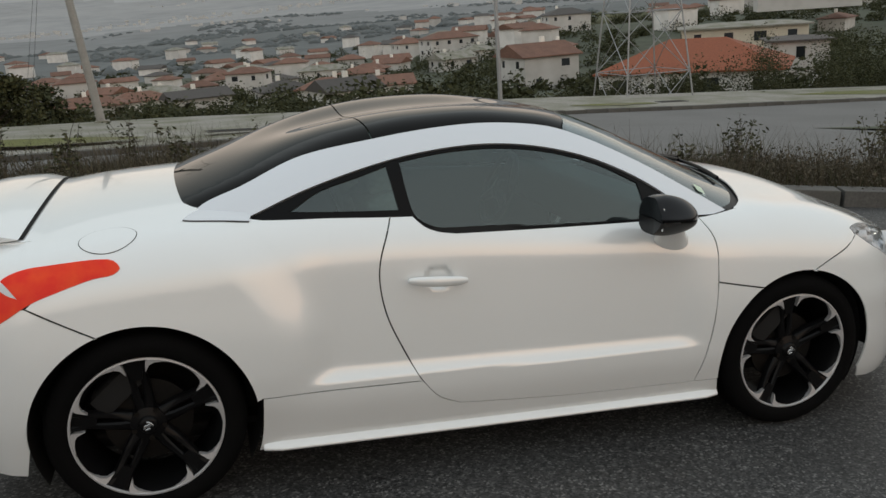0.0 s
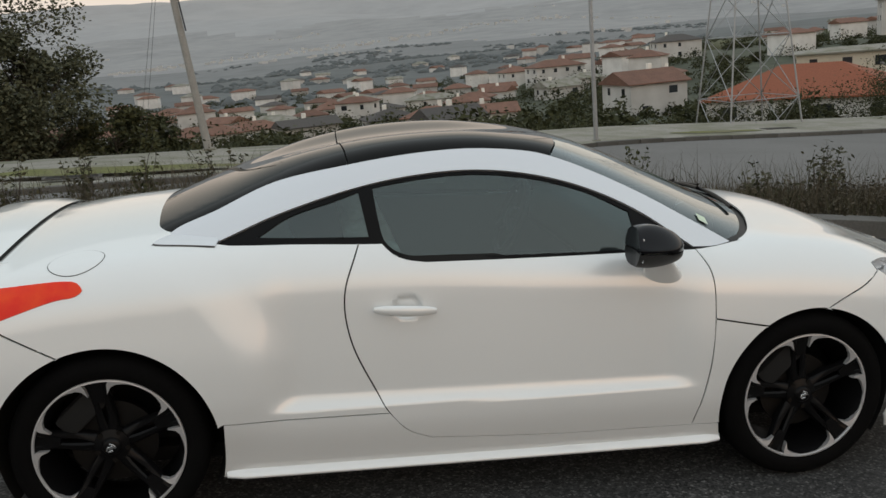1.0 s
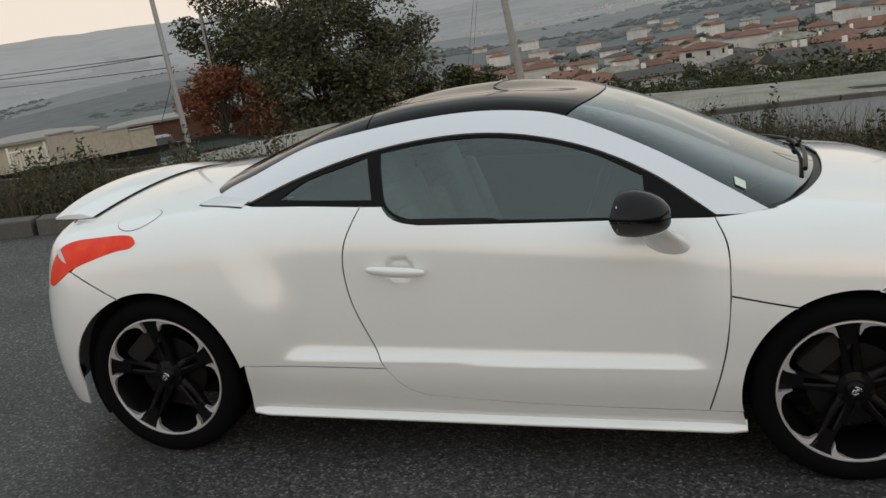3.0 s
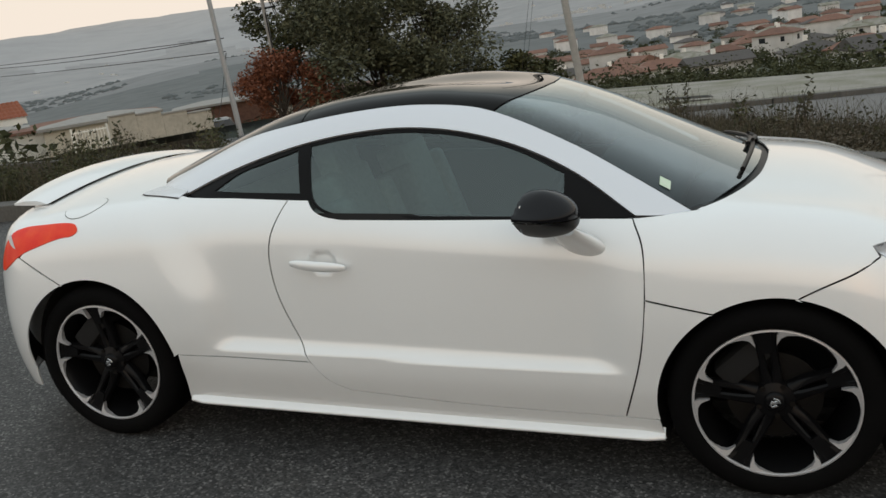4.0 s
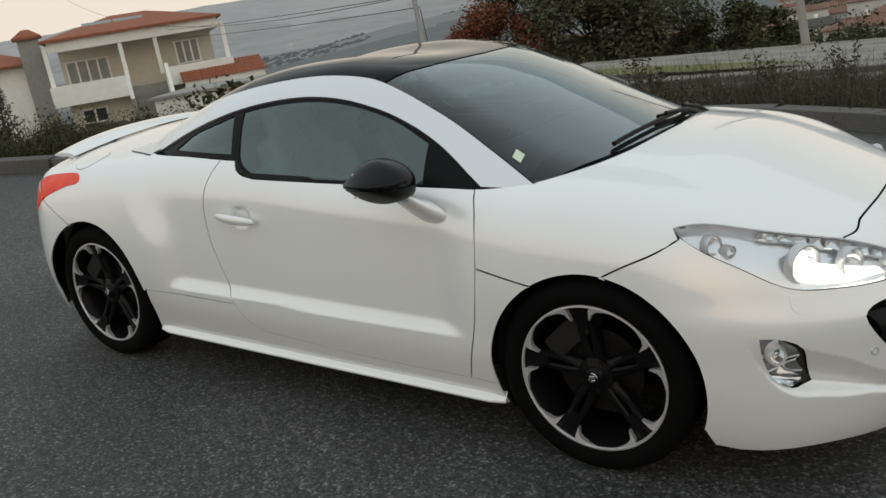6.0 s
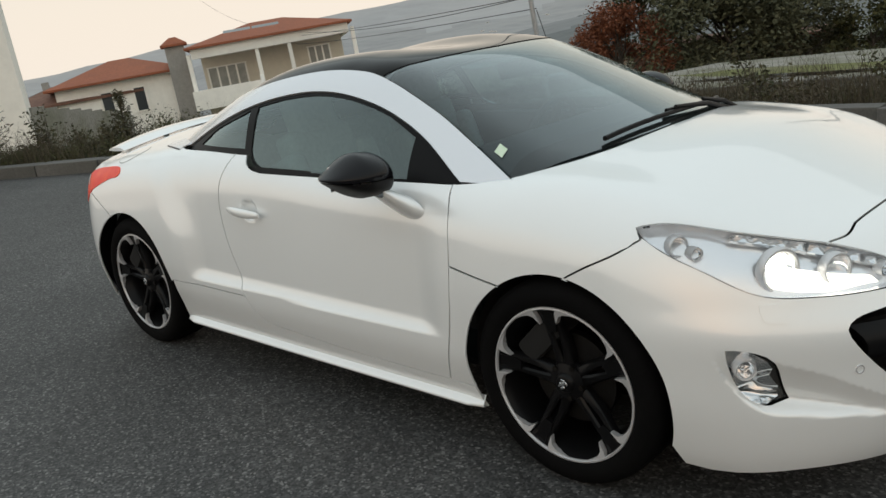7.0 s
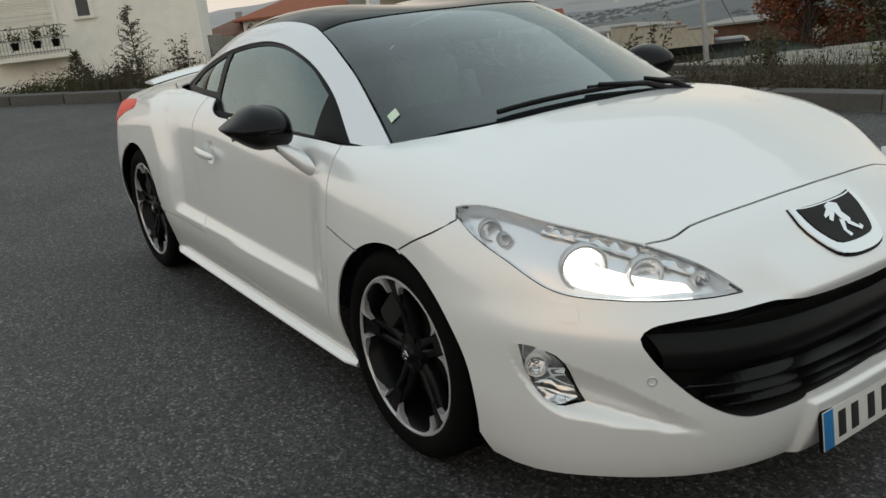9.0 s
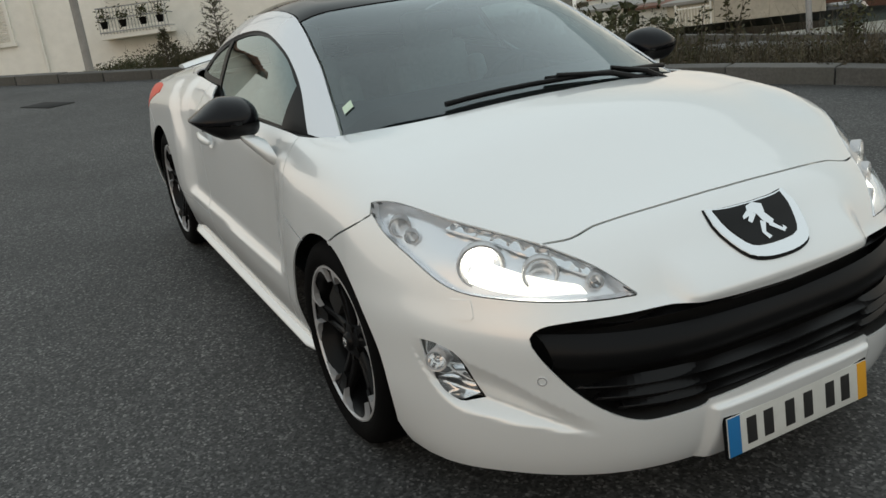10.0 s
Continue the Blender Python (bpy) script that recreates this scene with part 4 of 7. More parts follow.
    sheet("badge_field", on_front(nose_gap, np.vstack([small, (small[1:-1] * [-1, 1])[::-1]])), nose_gap, NOSE, BLACK, badge, "black field", step=.012, lift=.0125, skirt=.002)
    pieces = [[(-.030, .757), (-.005, .764), (.022, .760), (.030, .750), (.012, .745), (-.004, .735), (-.022, .742)],
              [(.010, .752), (-.008, .757), (-.032, .722), (-.016, .712), (.002, .726)],
              [(.030, .752), (.052, .744), (.056, .738), (.034, .741), (.012, .741)],
              [(.008, .742), (.038, .727), (.046, .733), (.020, .749)],
              [(-.014, .724), (-.040, .703), (-.046, .708), (-.052, .701), (-.036, .696), (-.006, .714)],
              [(-.004, .722), (.018, .705), (.010, .695), (.024, .692), (.030, .706), (.010, .728)]]
    for run in pieces:
        sheet("badge_figure", on_front(nose_gap, ride(*[[run[i], run[(i + 1) % len(run)]] for i in range(len(run))])), nose_gap, NOSE, CHROME, badge, "plain silver figure", step=.02, lift=.0150, skirt=.004, seam=0)
    # number plate: its writing is shown as plain bars
    plate = new("number_plate")
    plate.parent = car
    plate.matrix_local = pose(3.598, 0, .248, 0, -7, 0)
    plate["label"] = "white number plate with blue and yellow ends"
    bm = bmesh.new()
    box(bm, .010, .53, .118, bevel=.004)
    part("plate_holder", bm, TRIM, plate)
    bm = bmesh.new()
    box(bm, .004, .520, .108, pose(.0065, 0, 0), .0015)
    part("plate_face", bm, PLATE_WHITE, plate)
    for name, mat, y, sy in (("plate_end", PLATE_BLUE, -.238, .042), ("plate_end", PLATE_YELLOW, .240, .036)):
        bm = bmesh.new()
        box(bm, .003, sy, .106, pose(.0082, y, 0), .001)
        part(name, bm, mat, plate, "blue plate end" if y < 0 else "yellow plate end")
    for y in (-.178, -.118, -.040, .028, .112, .172):
        bm = bmesh.new()
        box(bm, .003, .034, .072, pose(.0082, y, 0), .001)
        part("plate_bar", bm, PLATE_INK, plate)
    # wipers lying along the foot of the screen
    def on_screen(x, w):
        return on_top(C, [(x, w)], .8)[0]
    for pts in (((2.50, .50), (2.505, -.40)), ((2.44, .58), (2.53, -.02))):
        wiper = new("wiper")
        wiper.parent = car
        wiper["label"] = "black windscreen wiper"
        (x0, y0), (x1, y1) = pts
        line = [on_screen(x0 + (x1 - x0) * t + .045 * math.sin(math.pi * t), abs(y0 + (y1 - y0) * t)) * np.array([1, 0, 1]) + np.array([0, y0 + (y1 - y0) * t, .016]) for t in np.linspace(0, 1, 14)]
        bm = bmesh.new()
        rings = [[bm.verts.new(tuple(q + np.array([.009 * math.cos(k), 0, .009 * math.sin(k)]))) for k in np.linspace(0, math.tau, 8, endpoint=False)] for q in line]
        for a, b in zip(rings, rings[1:]):
            for k in range(8):
                bm.faces.new((a[k], a[(k + 1) % 8], b[(k + 1) % 8], b[k]))
        bm.faces.new(rings[0])
        bm.faces.new(rings[-1])
        bmesh.ops.recalc_face_normals(bm, faces=bm.faces)
        part("wiper_blade", bm, TRIM, wiper)
        bm = bmesh.new()
        foot = on_screen(2.575, abs(y0)) * np.array([1, 0, 1]) + np.array([0, y0 - .04, .012])
        mid = line[7] + np.array([0, 0, .016])
        rod(bm, foot, (foot + mid) / 2 + np.array([0, 0, .02]), .013, .010, 8)
        rod(bm, (foot + mid) / 2 + np.array([0, 0, .02]), mid, .010, .007, 8)
        bmesh.ops.create_uvsphere(bm, u_segments=12, v_segments=8, radius=.018, matrix=Matrix.Translation(foot))
        part("wiper_arm", bm, BLACK, wiper)
    cowl = lambda x, y, z: body_gap(x, y, z) + .012
    half = np.vstack([on_top(cowl, ride([(2.47, 0), (2.45, .22), (2.39, .45), (2.30, .66)]), .5), on_top(cowl, ride([(2.35, .735), (2.44, .660), (2.555, .416), (2.592, .216), (2.61, 0)]), .5)])
    sheet("cowl", np.vstack([half[:-1], half[-1:], (half[1:-1] * [1, -1, 1])[::-1]]), cowl, TUBE, BLACK, car, "black scuttle below the screen", step=.03, skirt=0)
    run = [(2.272, .664), (2.272, .629), (2.236, .622), (2.236, .657)]
    sheet("sticker", on_top(C, ride(*[[run[i], run[(i + 1) % 4]] for i in range(4)]), .8), C, HIGH, STICKER, car, "pale green sticker on the windscreen", step=.02, lift=.0015, skirt=0, seam=0)


def cushion(bm, sx, sy, sz, at, soft=.06):
    vs = box(bm, sx, sy, sz, None, soft, 4)
    bmesh.ops.transform(bm, matrix=at, verts=[v for v in vs if v.is_valid])


def build_seat(side):
    seat = new("car_seat")
    seat.parent = car
    seat["label"] = "pale leather sports seat"
    for name, pieces in (("seat_base", ((.50, .36, .15, pose(1.30, side * .36, .42, 0, -8, 0)), (.46, .09, .20, pose(1.30, side * .36 - .21, .45, 0, -8, 0)), (.46, .09, .20, pose(1.30, side * .36 + .21, .45, 0, -8, 0)))),
                         ("backrest", ((.14, .38, .62, pose(1.00, side * .36, .74, 0, -20, 0)), (.20, .10, .50, pose(1.03, side * .36 - .21, .70, 0, -20, 0)), (.20, .10, .50, pose(1.03, side * .36 + .21, .70, 0, -20, 0)))),
                         ("headrest", ((.10, .26, .20, pose(.90, side * .36, 1.10, 0, -16, 0)),))):
        bm = bmesh.new()
        for sx, sy, sz, at in pieces:
            cushion(bm, sx, sy, sz, at, .045)
        part(name, bm, LEATHER, seat)


def build_cockpit():
    for sd in (-1, 1):
        build_seat(sd)
    bm = bmesh.new()
    cushion(bm, .42, 1.42, .22, pose(2.10, 0, .84, 0, 10, 0), .08)
    part("dashboard", bm, CABIN, car, "dark dashboard")
    bm = bmesh.new()
    cushion(bm, 1.1, .22, .22, pose(1.55, 0, .48), .05)
    part("centre_console", bm, CABIN, car)
    bm = bmesh.new()
    cushion(bm, .16, 1.2, .5, pose(.55, 0, .74, 0, -20, 0), .06)
    part("rear_bench", bm, LEATHER, car, "pale rear seat")
    wheel = new("steering_wheel")
    wheel.parent = car
    wheel["label"] = "dark steering wheel"
    bm = bmesh.new()
    lathe(bm, [(.185 + .015 * math.cos(a), .015 * math.sin(a)) for a in np.linspace(0, math.tau, 12, endpoint=False)], 40, True)
    for a in (0, 120, 240):
        rod(bm, (0, 0, 0), (.18 * math.cos(radians(a + 90)), 0, .18 * math.sin(radians(a + 90))), .03, .018, 8)
    box(bm, .12, .05, .11, bevel=.03)
    bmesh.ops.transform(bm, matrix=pose(1.72, .36, .86, 0, 0, 90) @ pose(0, 0, 0, 22, 0, 0), verts=bm.verts)
    part("wheel_rim", bm, CABIN, wheel)
    bm = bmesh.new()
    cushion(bm, .03, .24, .07, pose(1.86, 0, 1.215, 0, -12, 0), .014)
    rod(bm, (1.86, 0, 1.22), (1.90, 0, 1.265), .012)
    part("inside_mirror", bm, CABIN, car, "dark inside mirror")
    for sd in (-1, 1):
        bm = bmesh.new()
        cushion(bm, 1.25, .05, .52, pose(1.55, sd * .76, .66), .02)
        part("door_lining", bm, CABIN, car)

DOOR = build_skin()
build_cabin()
build_inside()
build_spoiler()
for fx in (0, FX - .005):
    for sd in (-1, 1):
        build_wheel(fx, sd, fx > 1)
for sd in (-1, 1):
    build_mirror(sd)
    build_headlamp(sd)
build_handle(DOOR, -1)
build_handle([o for o in car.children if o.name.startswith("door.")][0], 1)
build_face()
build_cockpit()

# ---- the place ----
def world_of(x, y, z=0.0):
    """A place given along the car's axes, in the world's."""
    return SLOPE @ Vector((x, y, z))


rng = np.random.default_rng(7)
kerb_line = profile((-40, 2.1), (-6.8, 2.1), (-5.65, 2.46), (-4.3, 2.86), (-3.2, 3.34), (-2, 4.1), (-.65, 4.8), (.5, 5.2), (1.3, 5.3), (2.5, 5.0), (4, 4.1), (5.8, 3.07), (6.5, 2.78), (8.5, 1.9), (14, -.2), (40, -9))
road_near = profile((-60, -8), (-25, 5), (-12, 9.5), (-4, 10.5), (2, 13.0), (7, 11.9), (12, 10.3), (21, 8.8), (30, 9), (80, 12))
road_far = profile((-60, 0), (-30, 9.5), (-20, 13.6), (-10, 16.8), (-4, 19.0), (2, 21.2), (7, 23.6), (12, 25.9), (21, 27.3), (30, 28.7), (80, 34))

def asphalt(name):
    """Coarse dark asphalt: pale and black stones in tar, worn in broad patches."""
    m = material(name, (.07, .07, .07), .66, spec=.5, bump=.0, stain=.0)
    nt = m.node_tree
    p = nt.nodes["Principled BSDF"]
    at = nt.nodes.new("ShaderNodeTexCoord").outputs["Object"]
    v = nt.nodes.new("ShaderNodeTexVoronoi")
    v.inputs["Scale"].default_value = 112
    n = nt.nodes.new("ShaderNodeTexNoise")
    n.inputs["Scale"].default_value, n.inputs["Detail"].default_value = 1.1, 6
    f = nt.nodes.new("ShaderNodeTexNoise")
    f.inputs["Scale"].default_value, f.inputs["Detail"].default_value = 38, 5
    for q in (v, n, f):
        nt.links.new(at, q.inputs["Vector"])
    ramp = nt.nodes.new("ShaderNodeValToRGB")
    e = ramp.color_ramp.elements
    e[0].position, e[0].color = .05, (.014, .014, .015, 1)
    e[1].position, e[1].color = .98, (.165, .162, .157, 1)
    for at_, c in ((.40, .034), (.72, .055), (.90, .088)):
        x = e.new(at_)
        x.color = (c, c, c * .98, 1)
    sep = nt.nodes.new("ShaderNodeSeparateColor")
    nt.links.new(v.outputs["Color"], sep.inputs[0])
    nt.links.new(sep.outputs[0], ramp.inputs[0])
    worn = nt.nodes.new("ShaderNodeMapRange")
    worn.inputs[1].default_value, worn.inputs[2].default_value, worn.inputs[3].default_value, worn.inputs[4].default_value = .3, .72, .75, 1.40
    nt.links.new(n.outputs["Fac"], worn.inputs[0])
    fine = nt.nodes.new("ShaderNodeMapRange")
    fine.inputs[1].default_value, fine.inputs[2].default_value, fine.inputs[3].default_value, fine.inputs[4].default_value = .3, .7, .7, 1.3
    nt.links.new(f.outputs["Fac"], fine.inputs[0])
    mul = nt.nodes.new("ShaderNodeMath")
    mul.operation = "MULTIPLY"
    nt.links.new(worn.outputs[0], mul.inputs[0])
    nt.links.new(fine.outputs[0], mul.inputs[1])
    sc = nt.nodes.new("ShaderNodeVectorMath")
    sc.operation = "SCALE"
    nt.links.new(ramp.outputs[0], sc.inputs[0])
    nt.links.new(mul.outputs[0], sc.inputs["Scale"])
    nt.links.new(sc.outputs[0], p.inputs["Base Color"])
    b = nt.nodes.new("ShaderNodeBump")
    b.inputs["Strength"].default_value, b.inputs["Distance"].default_value = .7, .004
    nt.links.new(sep.outputs[1], b.inputs["Height"])
    nt.links.new(b.outputs[0], p.inputs["Normal"])
    return m


CONCRETE = material("worn_concrete", (.275, .265, .235), .9, grain=.22, scale=9, bump=.5, stain=.75, stain_scale=.6, tint=(.13, .135, .075))
KERB = material("granite_kerb", (.105, .102, .095), .85, grain=.25, scale=40, bump=.3, stain=.5, stain_scale=3, tint=(.07, .07, .06), per_object=.14)
ASPHALT = asphalt("dark_asphalt")
ROADWAY = material("worn_road", (.15, .15, .148), .85, grain=.15, scale=14, bump=.4, stain=.5, stain_scale=.35, tint=(.11, .11, .108))
SOIL = material("dry_bank", (.10, .085, .05), .95, grain=.4, scale=10, bump=.8, stain=.7, stain_scale=1.2, tint=(.07, .075, .03))
MOSS = material("mossy_ground", (.13, .14, .04), .95, grain=.4, scale=6, bump=.6, stain=.8, stain_scale=.6, tint=(.17, .16, .10))
VALLEY = material("valley_fields", (.06, .07, .045), .95, grain=.4, scale=.25, stain=.8, stain_scale=.02, tint=(.05, .06, .04))
# Far land: the haze is put into these base colours, paler with distance.
FOREST = material("haze_greyed_forest", (.115, .128, .13), 1.0, grain=.25, scale=.06, stain=.6, stain_scale=.008, tint=(.12, .135, .14))
FAR_WOODS = material("haze_pale_woods", (.18, .19, .195), 1.0, grain=.18, scale=.03, stain=.6, stain_scale=.006, tint=(.215, .222, .225))
SLOPES = material("haze_pale_slopes", (.27, .277, .282), 1.0, grain=.15, scale=.02, stain=.7, stain_scale=.005, tint=(.32, .325, .328))
HILLS = material("haze_pale_hills", (.33, .34, .35), 1.0, grain=.10, scale=.010, stain=.6, stain_scale=.003, tint=(.385, .39, .395))
WHITEWASH = material("white_render", (.88, .86, .80), .9, grain=.05, scale=3, bump=.15, stain=.22, stain_scale=.4, tint=(.58, .57, .52), per_object=.10)
CREAM = material("cream_render", (.62, .57, .47), .9, grain=.05, scale=3, bump=.15, stain=.35, stain_scale=.5, tint=(.50, .46, .38))
TERRACOTTA = material("terracotta_tiles", (.185, .095, .066), .85, grain=.3, scale=5, bump=.3, stain=.5, stain_scale=.6, tint=(.11, .06, .045), per_object=.18)
TOWN_WALL = material("weathered_render", (.66, .65, .63), .95, stain=.4, stain_scale=.3, tint=(.36, .35, .33), per_object=.22)
ORANGE_TILE = material("orange_tiles", (.26, .078, .036), .8, grain=.2, scale=8, per_object=.10)
VILLA_TILE = material("red_clay_tiles", (.30, .095, .045), .8, grain=.25, scale=7, bump=.3, stain=.4, stain_scale=.8, tint=(.22, .08, .045))
SLATE = material("dark_roof", (.075, .068, .064), .8, grain=.2, scale=4, per_object=.2)
PANE = material("dark_window_pane", (.03, .035, .04), .15, per_object=.4)
CURTAINED = material("curtained_pane", (.30, .30, .27), .2, stain=.6, stain_scale=2, tint=(.16, .17, .16))
GALVANISED = material("galvanised_steel", (.36, .37, .38), .5, metal=.6, grain=.08, scale=20)
YARD_STONE = material("pale_yard_stone", (.46, .42, .35), .9, grain=.15, scale=6, bump=.4, stain=.5, stain_scale=1.2, tint=(.34, .31, .26))
POLE_CONCRETE = material("pole_concrete", (.33, .32, .30), .9, grain=.12, scale=12, stain=.4, tint=(.24, .23, .21))
BARK = material("dark_bark", (.06, .05, .04), .95, grain=.3, scale=20, bump=.6)
IRON = material("dark_iron", (.012, .012, .012), .7, spec=.2)
CABLE = material("black_cable", (.02, .02, .022), .7)


def leaf_material(name, a, b):
    m = material(name, a, .75, spec=.25)
    nt = m.node_tree
    g = nt.nodes.new("ShaderNodeNewGeometry")
    x = nt.nodes.new("ShaderNodeMixRGB")
    x.inputs[1].default_value, x.inputs[2].default_value = (*a, 1), (*b, 1)
    nt.links.new(g.outputs["Random Per Island"], x.inputs[0])
    nt.links.new(x.outputs[0], nt.nodes["Principled BSDF"].inputs["Base Color"])
    return m


LEAF_DARK = leaf_material("dark_evergreen_leaf", (.030, .036, .016), (.066, .070, .030))
LEAF_OAK = leaf_material("grey_green_oak_leaf", (.060, .066, .041), (.125, .127, .073))
LEAF_RED = leaf_material("russet_leaf", (.15, .055, .030), (.25, .095, .050))
LEAF_MIX = leaf_material("olive_leaf", (.035, .042, .020), (.085, .085, .035))
WEED = leaf_material("weed_leaf", (.035, .042, .020), (.09, .08, .042))
DRY_LEAF = leaf_material("dry_scrub_leaf", (.050, .042, .030), (.115, .096, .066))
STRAW = leaf_material("dry_grass", (.045, .040, .028), (.10, .086, .055))


def thing(name, verts, faces, mat, label="", category="", kind="", group="", smooth=False):
    ob = mesh_object(name, verts, faces, mat, smooth=smooth)
    return tagged(ob, label, category, group, kind)


def band(name, low, high, zl, zh, xs, mat, label, n=6, category="ground"):
    """A strip of ground between two lines of the plan (car's axes), sloping from zl to zh."""
    verts, faces = [], []
    for x in xs:
        a, b = float(low(x)), float(high(x))
        p, q = zl(x) if callable(zl) else zl, zh(x) if callable(zh) else zh
        for k in range(n + 1):
            t = k / n
            verts.append(world_of(x, a + (b - a) * t, p + (q - p) * t))
    for i in range(len(xs) - 1):
        for k in range(n):
            a = i * (n + 1) + k
            faces.append((a, a + n + 1, a + n + 2, a + 1))
    return thing(name, verts, faces, mat, label, category, "structure", smooth=True)


def leaves(centres, size, stretch=1.0, flat=.6):
    """Small bent leaf blades at the centres, turned at random: vertices and faces."""
    n = len(centres)
    d = rng.normal(size=(n, 3))
    d[:, 2] *= flat
    d /= np.linalg.norm(d, axis=1)[:, None]
    e = np.cross(d, rng.normal(size=(n, 3)))
    e /= np.linalg.norm(e, axis=1)[:, None]
    s = size * rng.uniform(.6, 1.3, n)[:, None]
    c = np.asarray(centres)
    a, b = c - d * s * stretch, c + d * s * stretch
    l, r = c + e * s * .5, c - e * s * .5
    verts = np.stack([a, l, b, r], 1).reshape(-1, 3)
    return verts, [(4 * i, 4 * i + 1, 4 * i + 2, 4 * i + 3) for i in range(n)]


def limb(bm, a, b, r0, r1, bend=.15, steps=4):
    a, b = Vector(a), Vector(b)
    last, side = a, Vector(rng.normal(size=3)) * bend * (b - a).length * .3
    for k in range(1, steps + 1):
        t = k / steps
        p = a.lerp(b, t) + side * math.sin(math.pi * t)
        rod(bm, last, p, r0 + (r1 - r0) * (k - 1) / steps, r0 + (r1 - r0) * t, 7)
        last = p


def tree(at, height, spread, crown_from, mat, count, size, label, clumps=26, trunk=.16, seed=1):
    """A tapered trunk with limbs and a crown of many leaf clumps of uneven outline."""
    global rng
    rng = np.random.default_rng(seed)
    root = tagged(new("tree"), label, "tree")
    root.location = at
    bm = bmesh.new()
    top = Vector((rng.normal() * .2, rng.normal() * .2, height * .8))
    limb(bm, (0, 0, -.3), top, trunk, trunk * .3, .1, 6)
    cs = []
    for _ in range(clumps):
        a, u = rng.uniform(0, math.tau), rng.uniform(0, 1)
        z = height * (crown_from + (1 - crown_from) * u)
        rad = spread * math.sqrt(max(.06, math.sin(math.pi * min(.97, .18 + u * .8)))) * rng.uniform(.35, 1.0)
        c = Vector((rad * math.cos(a), rad * math.sin(a), z))
        limb(bm, top * min(1, max(.25, z / height * .75)), c, trunk * .35, trunk * .08, .2, 3)
        cs.append((c, spread * rng.uniform(.22, .42)))
    part("trunk", bm, BARK, root, "dark branching trunk")
    pts = []
    for c, r in cs:
        k = max(8, int(count / clumps * rng.uniform(.6, 1.5)))
        v = rng.normal(size=(k, 3))
        v /= np.linalg.norm(v, axis=1)[:, None]
        pts.append(np.array(c) + v * (r * rng.uniform(.15, 1.05, k) ** .6)[:, None] * [1, 1, .75])
    v, f = leaves(np.vstack(pts), size)
    crown = mesh_object("crown", v, f, mat, root, smooth=False)
    return root


def hedge(name, pts, count, size, mat, label, category="bushes"):
    """A thicket: leaf blades round a row of (x, y, z, radius, height) mounds, world axes."""
    out = []
    for x, y, z, r, h in pts:
        k = max(20, int(count / len(pts)))
        v = rng.normal(size=(k, 3))
        v /= np.linalg.norm(v, axis=1)[:, None]
        v[:, 2] = np.abs(v[:, 2])
        out.append(np.array([x, y, z]) + v * (rng.uniform(.35, 1.05, k) ** .5)[:, None] * [r, r, h] * rng.uniform(.7, 1.15, (k, 1)))
    v, f = leaves(np.vstack(out), size)
    return thing(name, v, f, mat, label, category, "stuff")


def wide(x):
    """1 where the pavement opens into a broad paved corner, 0 along the rest of the road."""
    return float(1 - ease(-1, 7, x))


def depth(x):
    return 5.4 + 8.4 * wide(x)


